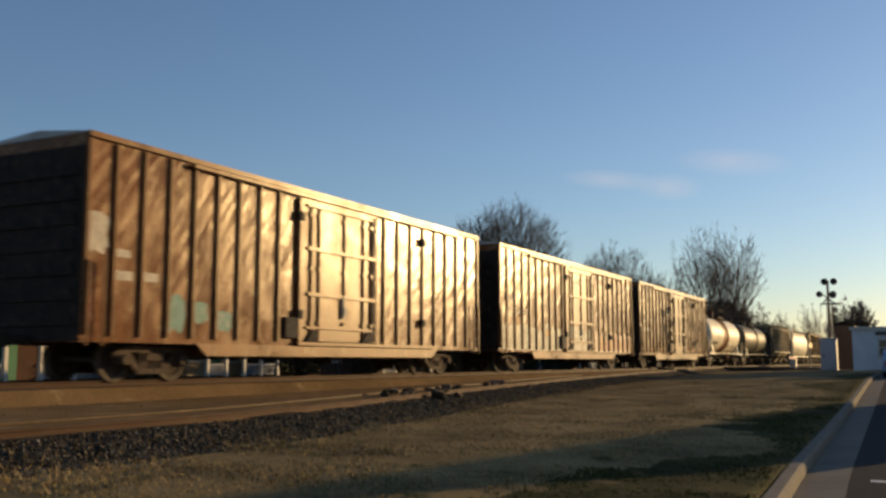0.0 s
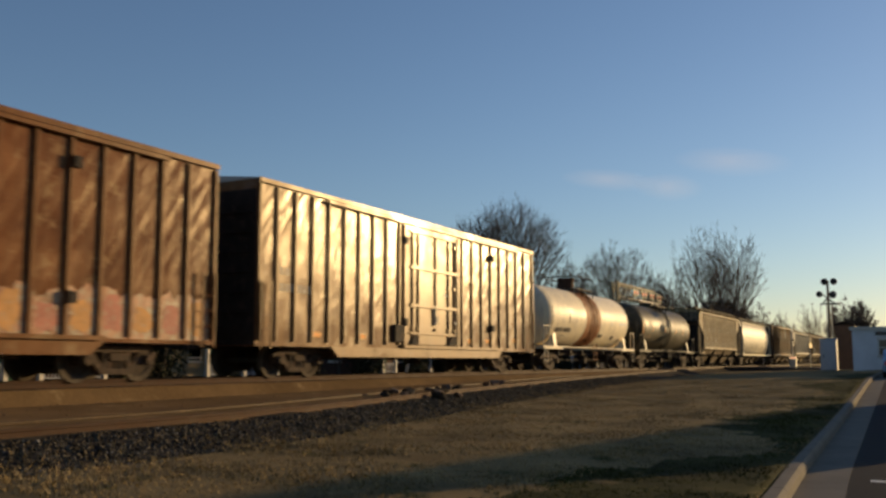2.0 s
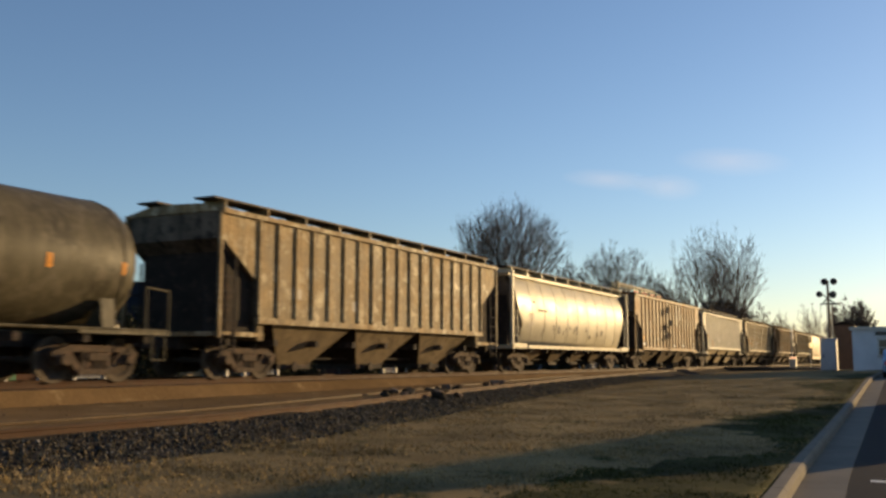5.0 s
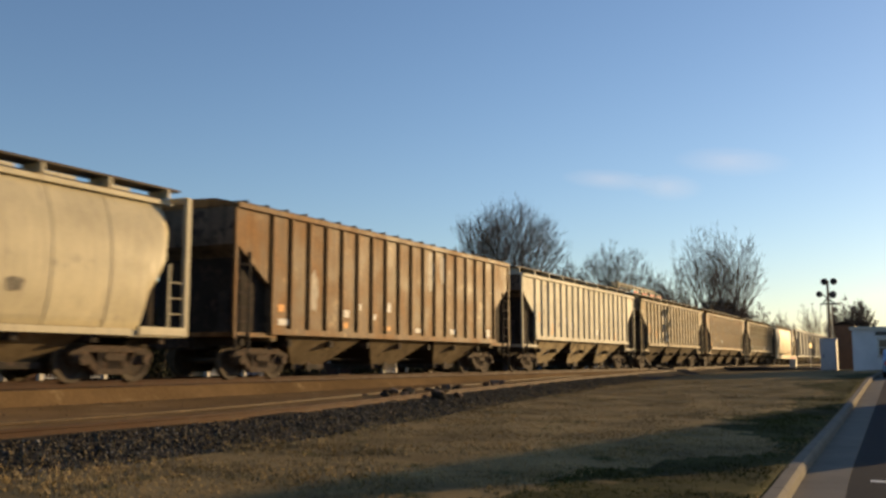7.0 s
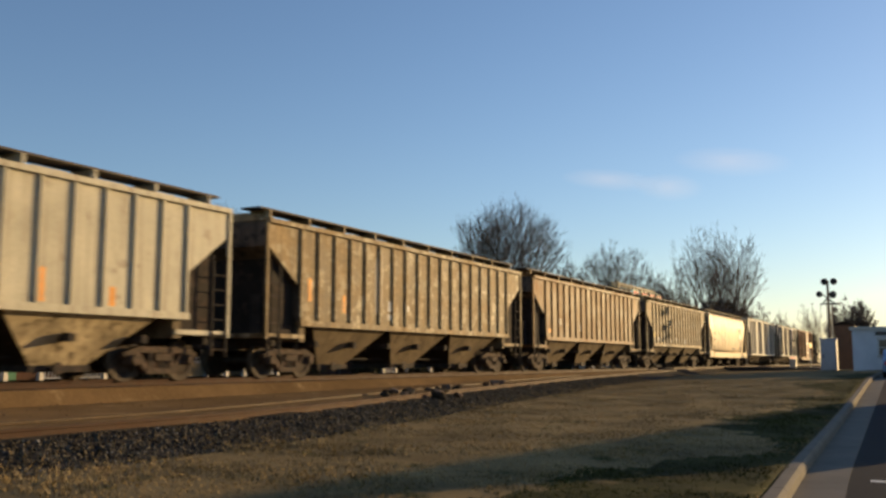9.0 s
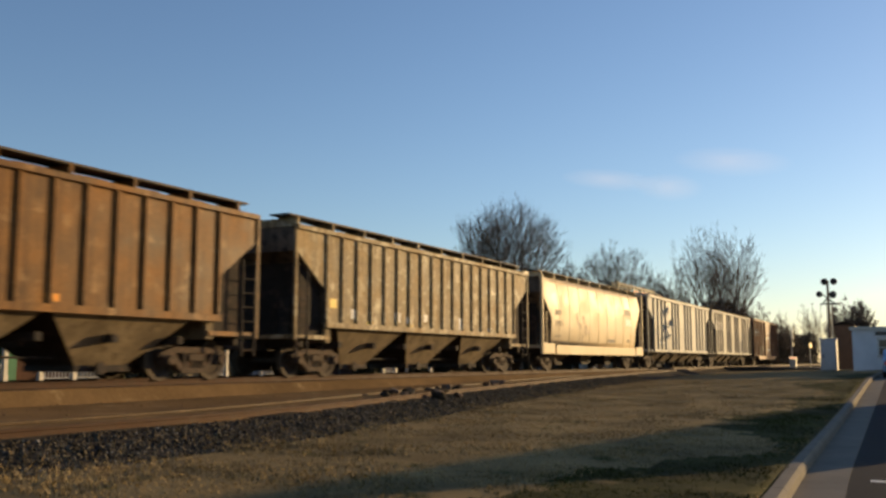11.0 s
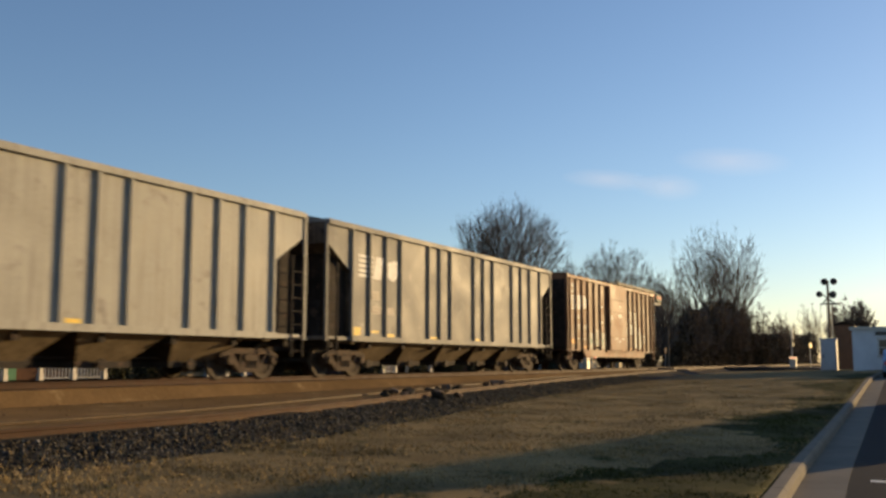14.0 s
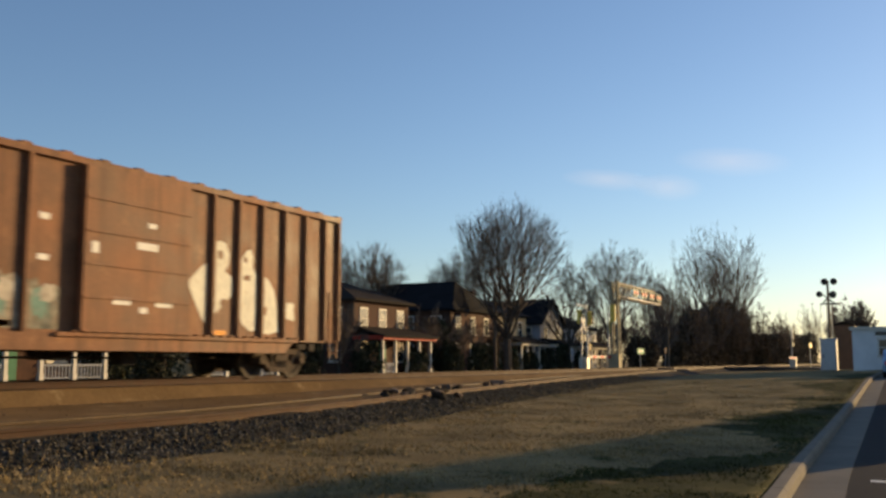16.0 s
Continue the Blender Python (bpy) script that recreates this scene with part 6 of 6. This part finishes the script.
# ---- level crossing ----
def cantilever_signal():
    g = tagged(new("cantilever_signal"), "galvanised level-crossing gantry with an arm over the road", "crossing signal")
    g.matrix_basis = pose(70.2, 21.1, 0.55)
    for dx in (-0.28, 0.28):
        for dy in (-0.28, 0.28):
            bm = bmesh.new()
            tube(bm, (dx, dy, 0), (dx * 0.8, dy * 0.8, 7.0), 0.085, 10)
            part("mast_leg", bm, M["gantry"], g)
    bm = bmesh.new()
    for i in range(9):
        z = 0.5 + i * 0.72
        for a, b in (((-0.27, -0.27), (0.27, -0.27)), ((0.27, -0.27), (0.27, 0.27)), ((0.27, 0.27), (-0.27, 0.27)), ((-0.27, 0.27), (-0.27, -0.27))):
            tube(bm, (*a, z), (*b, z + 0.6), 0.03, 5)
    part("lattice", bm, M["gantry"], g)
    for z in (5.85, 6.85):
        for dy in (-0.3, 0.3):
            bm = bmesh.new()
            tube(bm, (-0.3, dy, z), (10.4, dy, z), 0.08, 8)
            part("arm_chord", bm, M["gantry"], g)
    bm = bmesh.new()
    for i in range(9):
        x0 = 0.2 + i * 1.07
        for dy in (-0.3, 0.3):
            tube(bm, (x0, dy, 5.85), (x0 + 1.0, dy, 6.85), 0.035, 5)
        tube(bm, (x0, -0.3, 6.85), (x0, 0.3, 6.85), 0.03, 5)
    part("arm_bracing", bm, M["gantry"], g)
    bm = bmesh.new()
    box(bm, 0.5, 10.4, -0.85, -0.35, 5.72, 5.8)
    part("walkway", bm, M["trim"], g)
    for x in (2.2, 4.6, 7.0, 9.2):
        lp = part("lamp_pair", shell(box, x - 0.45, x + 0.45, -0.95, -0.87, 6.2, 6.3), M["black_paint"], g)
        for dx in (-0.42, 0.42):
            bm = bmesh.new()
            tube(bm, (x + dx, -0.98, 6.25), (x + dx, -1.02, 6.25), 0.34, 18)
            part("backing_disc", bm, M["black_paint"], lp)
            bm = bmesh.new()
            tube(bm, (x + dx, -1.02, 6.25), (x + dx, -1.06, 6.25), 0.15, 14)
            part("red_lens", bm, M["red_paint"], lp)
    bm = bmesh.new()
    box(bm, -0.9, -0.5, -0.5, 0.3, 0.0, 1.5)
    part("relay_box", bm, M["gantry"], g)
    bm = bmesh.new()
    tube(bm, (-0.6, 0, 5.2), (-0.6, 0, 3.9), 0.2, 10)
    part("bell_lamp", bm, M["yellow_paint"], g)


cantilever_signal()


def crossing_gate(x, y, arm, label):
    g = tagged(new("crossing_gate"), label, "crossing gate")
    g.matrix_basis = pose(x, y, 0.55)
    bm = bmesh.new()
    box(bm, -0.28, 0.28, -0.3, 0.3, 0.0, 1.25)
    part("gate_mechanism", bm, M["galv"], g, bevel=0.03)
    bm = bmesh.new()
    tube(bm, (-0.5, 0, 0), (-0.5, 0, 4.0), 0.06, 10)
    part("mast", bm, M["galv"], g)
    n = 7
    for i in range(n):
        bm = bmesh.new()
        box(bm, arm * i / n, arm * (i + 1) / n, -0.36, -0.32, 1.2 - 0.0, 1.36)
        part("gate_board", bm, M["red_paint"] if i % 2 else M["trim"], g)
    for dx in (-0.3, 0.3):
        bm = bmesh.new()
        tube(bm, (-0.5 + dx, -0.08, 2.6), (-0.5 + dx, -0.14, 2.6), 0.25, 16)
        part("backing_disc", bm, M["black_paint"], g)
    for s in (-1, 1):
        bm = bmesh.new()
        box(bm, -0.65, 0.65, -0.02, 0.02, -0.11, 0.11)
        o = part("crossbuck", bm, M["trim"], g)
        o.matrix_basis = pose(-0.5, -0.1 - 0.03 * (s + 1), 3.5, 0, 45 * s, 0)
    return g


crossing_gate(64.2, 21.6, 6.0, "lowered red and white level-crossing gate")
crossing_gate(97.5, 11.8, -5.5, "level-crossing gate with crossbuck beside the road")


def traffic_light(x, y, z, poles, label):
    t = tagged(new("traffic_light"), label, "traffic light")
    t.matrix_basis = pose(x, y, 0.55)
    bm = bmesh.new()
    tube(bm, (0, 0, 0), (0, 0, z + 1.2), 0.1, 10, 0.07)
    part("pole", bm, M["galv"], t)
    if poles:
        bm = bmesh.new()
        tube(bm, (0, 0, z + 0.9), (poles, 0, z + 1.0), 0.06, 8)
        part("mast_arm", bm, M["galv"], t)
    for dx in ((0.0, poles) if poles else (0.0,)):
        bm = bmesh.new()
        box(bm, dx - 0.18, dx + 0.18, -0.42, -0.12, z - 0.55, z + 0.55)
        hd = part("signal_head", bm, M["yellow_paint"], t, bevel=0.03)
        for k in range(3):
            bm = bmesh.new()
            tube(bm, (dx, -0.42, z - 0.35 + k * 0.35), (dx, -0.55, z - 0.35 + k * 0.35), 0.14, 12)
            part("lens_hood", bm, M["black_paint"], hd)
    return t


traffic_light(73.6, 24.5, 4.4, -2.6, "yellow traffic lights on a mast arm by the crossing")
traffic_light(82.3, 25.4, 4.0, 0.0, "yellow traffic light on a steel pole")


def utility_pole(x, y, z, h, arms, label):
    p = tagged(new("utility_pole"), label, "utility pole")
    p.matrix_basis = pose(x, y, z)
    bm = bmesh.new()
    tube(bm, (0, 0, -0.2), (0, 0, h), 0.16, 10, 0.1)
    part("pole", bm, M["wood_pole"], p)
    for k in range(arms):
        bm = bmesh.new()
        box(bm, -1.1, 1.1, -0.07, 0.07, h - 0.5 - 0.7 * k, h - 0.38 - 0.7 * k)
        c = part("crossarm", bm, M["wood_pole"], p)
        for dx in (-1.0, -0.4, 0.4, 1.0):
            bm = bmesh.new()
            tube(bm, (dx, 0, h - 0.38 - 0.7 * k), (dx, 0, h - 0.2 - 0.7 * k), 0.045, 8)
            part("insulator", bm, M["trim"], c)


utility_pole(76.8, 29.5 + 4.5, 0.5, 8.2, 1, "brown timber utility pole on the street")
utility_pole(150.0, 15.0 - 2.6, 0.8, 9.0, 2, "distant timber utility pole beside the line")
utility_pole(92.5, 22.6, 0.5, 4.2, 0, "short timber post beside the crossing")


def street_sign(x, y, mat, w, label, zc=2.3):
    s = tagged(new("street_sign"), label, "sign")
    s.matrix_basis = pose(x, y, 0.55)
    bm = bmesh.new()
    tube(bm, (0, 0, 0), (0, 0, zc + 0.3), 0.04, 8)
    part("post", bm, M["galv"], s)
    bm = bmesh.new()
    box(bm, -w / 2, w / 2, -0.07, -0.045, zc - 0.25, zc + 0.25)
    part("sign_board", bm, M[mat], s)
    bm = bmesh.new()
    for i in range(3):
        box(bm, -w * 0.35 + i * w * 0.25, -w * 0.17 + i * w * 0.25, -0.078, -0.07, zc - 0.09, zc + 0.09)
    part("sign_bars", bm, M["trim"], s)


street_sign(88.2, 24.2, "sign_green", 2.2, "green street sign with pale lettering on a post", 1.9)
street_sign(92.4, 22.9, "orange_paint", 0.6, "small orange warning sign on a post", 2.0)
street_sign(81.8, 27.0, "yellow_paint", 0.4, "narrow yellow marker sign on a post", 2.2)
street_sign(105.0, 11.0, "yellow_paint", 2.6, "pale yellow sign board beside the crossing", 2.6)


def block_signal():
    g = tagged(new("railway_signal"), "railway signal mast with two round black target heads", "railway signal")
    g.matrix_basis = pose(78.5, 6.75, 0.3)
    bm = bmesh.new()
    tube(bm, (0, 0, 0), (0, 0, 7.4), 0.09, 10)
    part("mast", bm, M["brown_metal"], g)
    for (dx, z, r) in ((-0.22, 7.3, 0.26), (0.44, 7.3, 0.26), (-0.62, 6.35, 0.24), (0.34, 6.3, 0.28)):
        bm = bmesh.new()
        tube(bm, (-0.05, -dx, z), (0.02, -dx, z), r, 20)
        tube(bm, (-0.25, -dx, z + 0.02), (-0.05, -dx, z), 0.13, 12)
        hd = part("target_head", bm, M["black_paint"], g)
    bm = bmesh.new()
    box(bm, -0.3, 0.3, -0.75, 0.6, 5.55, 5.63)
    part("platform", bm, M["black_paint"], g)
    bm = bmesh.new()
    tube(bm, (0, -0.6, 5.5), (0, 0.35, 6.3), 0.05, 8)
    tube(bm, (0, 0.35, 5.7), (0, -0.3, 6.4), 0.05, 8)
    part("bracket", bm, M["black_paint"], g)
    ladder(g, 0.3, 0.0, 0.2, 6.0, M["galv"], 0.35, 0.4, "y")


block_signal()
cb = tagged(new("relay_cabinet"), "white steel relay cabinet below the signal", "cabinet")
cb.matrix_basis = pose(75.5, 6.6, 0.75)
part("body", shell(box, -0.6, 0.6, -0.55, 0.55, 0.0, 2.35), M["cabinet_white"], cb, bevel=0.03)
part("roof_cap", shell(box, -0.68, 0.68, -0.62, 0.62, 2.35, 2.43), M["cabinet_white"], cb)
part("door", shell(box, -0.64, -0.6, -0.45, 0.45, 0.15, 2.2), M["cabinet_white"], cb)
part("handle", shell(box, -0.68, -0.64, 0.3, 0.36, 1.0, 1.25), M["black_paint"], cb)
sh = tagged(new("equipment_shed"), "narrow brown metal equipment shed", "shed")
sh.matrix_basis = pose(84.0, 6.0, 0.8)
part("wall", shell(box, -1.0, 1.0, -0.75, 0.75, 0.0, 3.6), M["brown_metal"], sh)
part("roof", shell(prism, [(-0.9, 3.6), (0.9, 3.6), (0, 4.0)], -1.1, 1.1, "x"), M["shingle_b"], sh)


def white_building():
    w = tagged(new("building"), "white flat-roofed building with dark windows", "building")
    w.matrix_basis = pose(72.0, 1.2, 0.8)
    part("wall", shell(box, -4, 6, -6.0, 3.3, -0.3, 2.75), M["white_wall"], w)
    part("roof", shell(box, -4.15, 6.15, -6.15, 3.45, 2.75, 2.95), M["trim"], w)
    for yy in (1.2, -0.6, -2.6, -4.4):
        window(w, yy, 1.1, 1.0, 1.0, -4, -1, "x")
    part("sign_board", shell(box, -4.1, -4.0, -0.6, 1.9, 2.4, 2.62), M["dark_paint"], w)


white_building()


def parked_car(x, y, z, turn):
    c = tagged(new("car"), "pale blue car parked on the asphalt", "car")
    c.matrix_basis = pose(x, y, z, 0, 0, turn)
    bm = bmesh.new()
    prism(bm, [(-2.2, 0.3), (2.2, 0.3), (2.25, 0.6), (2.1, 0.85), (1.1, 0.95), (0.5, 1.4), (-1.0, 1.42), (-1.7, 1.0), (-2.2, 0.92), (-2.28, 0.6)], -0.86, 0.86)
    part("body", bm, M["blue_car"], c, bevel=0.06)
    bm = bmesh.new()
    prism(bm, [(1.0, 0.97), (0.48, 1.34), (-0.95, 1.36), (-1.55, 1.0)], -0.875, 0.875)
    part("side_window", bm, M["pane"], c)
    for sx in (-1.4, 1.4):
        for sy in (-0.8, 0.8):
            bm = bmesh.new()
            tube(bm, (sx, sy - 0.1, 0.32), (sx, sy + 0.1, 0.32), 0.32, 20)
            wh = part("wheel", bm, M["rubber"], c)
            bm = bmesh.new()
            tube(bm, (sx, sy - 0.11, 0.32), (sx, sy + 0.11, 0.32), 0.19, 14)
            part("rim", bm, M["galv"], wh)
    for sy in (-0.6, 0.6):
        part("tail_light", shell(box, -2.3, -2.22, sy - 0.18, sy + 0.18, 0.65, 0.82), M["red_paint"], c)


parked_car(54.4, 1.25, 0.68, 0)

# unseen block beside the car park, added and shaped so its shadow falls over the verge
st = tagged(new("shadow_caster"), "unseen block beside the car park that shades the verge", "building")
st.matrix_basis = pose(0, 0, 0)
part("wall", shell(prism, [(26.4, -5.1), (49.5, -8.5), (72.0, -20.5), (60.0, -22.3)], -0.2, 3.82, "z"), M["brick"], st)
part("roof", shell(prism, [(26.3, -5.0), (49.6, -8.4), (72.1, -20.5), (59.9, -22.4)], 3.82, 3.92, "z"), M["shingle"], st)

# ---- debris along the bank ----
rng = random.Random(9)
for i in range(26):
    x = rng.choice((rng.uniform(19, 24), rng.uniform(23, 32)))
    y = siding(x) + rng.uniform(-0.3, 1.1)
    bm = bmesh.new()
    s = rng.uniform(0.08, 0.2)
    vs = [bm.verts.new(Vector((rng.uniform(-1, 1), rng.uniform(-1, 1), rng.uniform(-0.4, 0.9))) * s) for _ in range(9)]
    bmesh.ops.convex_hull(bm, input=vs)
    for v in [v for v in bm.verts if not v.link_faces]:
        bm.verts.remove(v)
    o = tagged(part("clod", bm, M["tie"] if i % 3 else M["gravel"]), "dark lump of earth and broken timber", "debris", "debris on the bank")
    o.location = (x, y, ground_z(x, y) + s * 0.25)


# ---- thin high cloud wisps far away ----
def wisp_material():
    m = bpy.data.materials.new("cloud_wisp")
    m.use_nodes = True
    n, l = m.node_tree.nodes, m.node_tree.links
    n.remove(n["Principled BSDF"])
    tc = n.new("ShaderNodeTexCoord")
    ns = n.new("ShaderNodeTexNoise")
    ns.inputs["Scale"].default_value = 3.0
    ns.inputs["Detail"].default_value = 6
    mp = n.new("ShaderNodeMapping")
    mp.inputs["Scale"].default_value = (1.0, 1.0, 3.0)
    l.new(tc.outputs["Generated"], mp.inputs["Vector"])
    l.new(mp.outputs[0], ns.inputs["Vector"])
    gr = n.new("ShaderNodeTexGradient")
    gr.gradient_type = "SPHERICAL"
    m2 = n.new("ShaderNodeMapping")
    m2.inputs["Location"].default_value = (-1, 0, -1)
    m2.inputs["Scale"].default_value = (2, 0, 2)
    l.new(tc.outputs["Generated"], m2.inputs["Vector"])
    l.new(m2.outputs[0], gr.inputs["Vector"])
    mu = n.new("ShaderNodeMath")
    mu.operation = "MULTIPLY"
    l.new(ns.outputs[0], mu.inputs[0])
    l.new(gr.outputs["Fac"], mu.inputs[1])
    m3 = n.new("ShaderNodeMath")
    m3.operation = "MULTIPLY"
    m3.inputs[1].default_value = 0.24
    l.new(mu.outputs[0], m3.inputs[0])
    tr = n.new("ShaderNodeBsdfTransparent")
    em = n.new("ShaderNodeEmission")
    em.inputs["Color"].default_value = (0.95, 0.93, 0.92, 1)
    em.inputs["Strength"].default_value = 0.75
    mx = n.new("ShaderNodeMixShader")
    l.new(m3.outputs[0], mx.inputs[0])
    l.new(tr.outputs[0], mx.inputs[1])
    l.new(em.outputs[0], mx.inputs[2])
    l.new(mx.outputs[0], n["Material Output"].inputs["Surface"])
    return m


wisp = wisp_material()
for along, h, w, tall in ((0.2415, 556, 110, 46), (0.178, 580, 160, 36), (0.31, 640, 190, 50)):
    x = 3000 * (0.891 + along * 0.454)
    y = 3000 * (0.454 - along * 0.891)
    bm = bmesh.new()
    box(bm, -w, w, -2, 2, -tall, tall)
    ob = tagged(part("cloud", bm, wisp), "faint thin white cloud wisp high in the sky", "cloud", "cloud wisps", "structure")
    ob.matrix_basis = pose(x, y, h, 0, 6, math.degrees(math.atan2(y, x)) - 90)


motions()
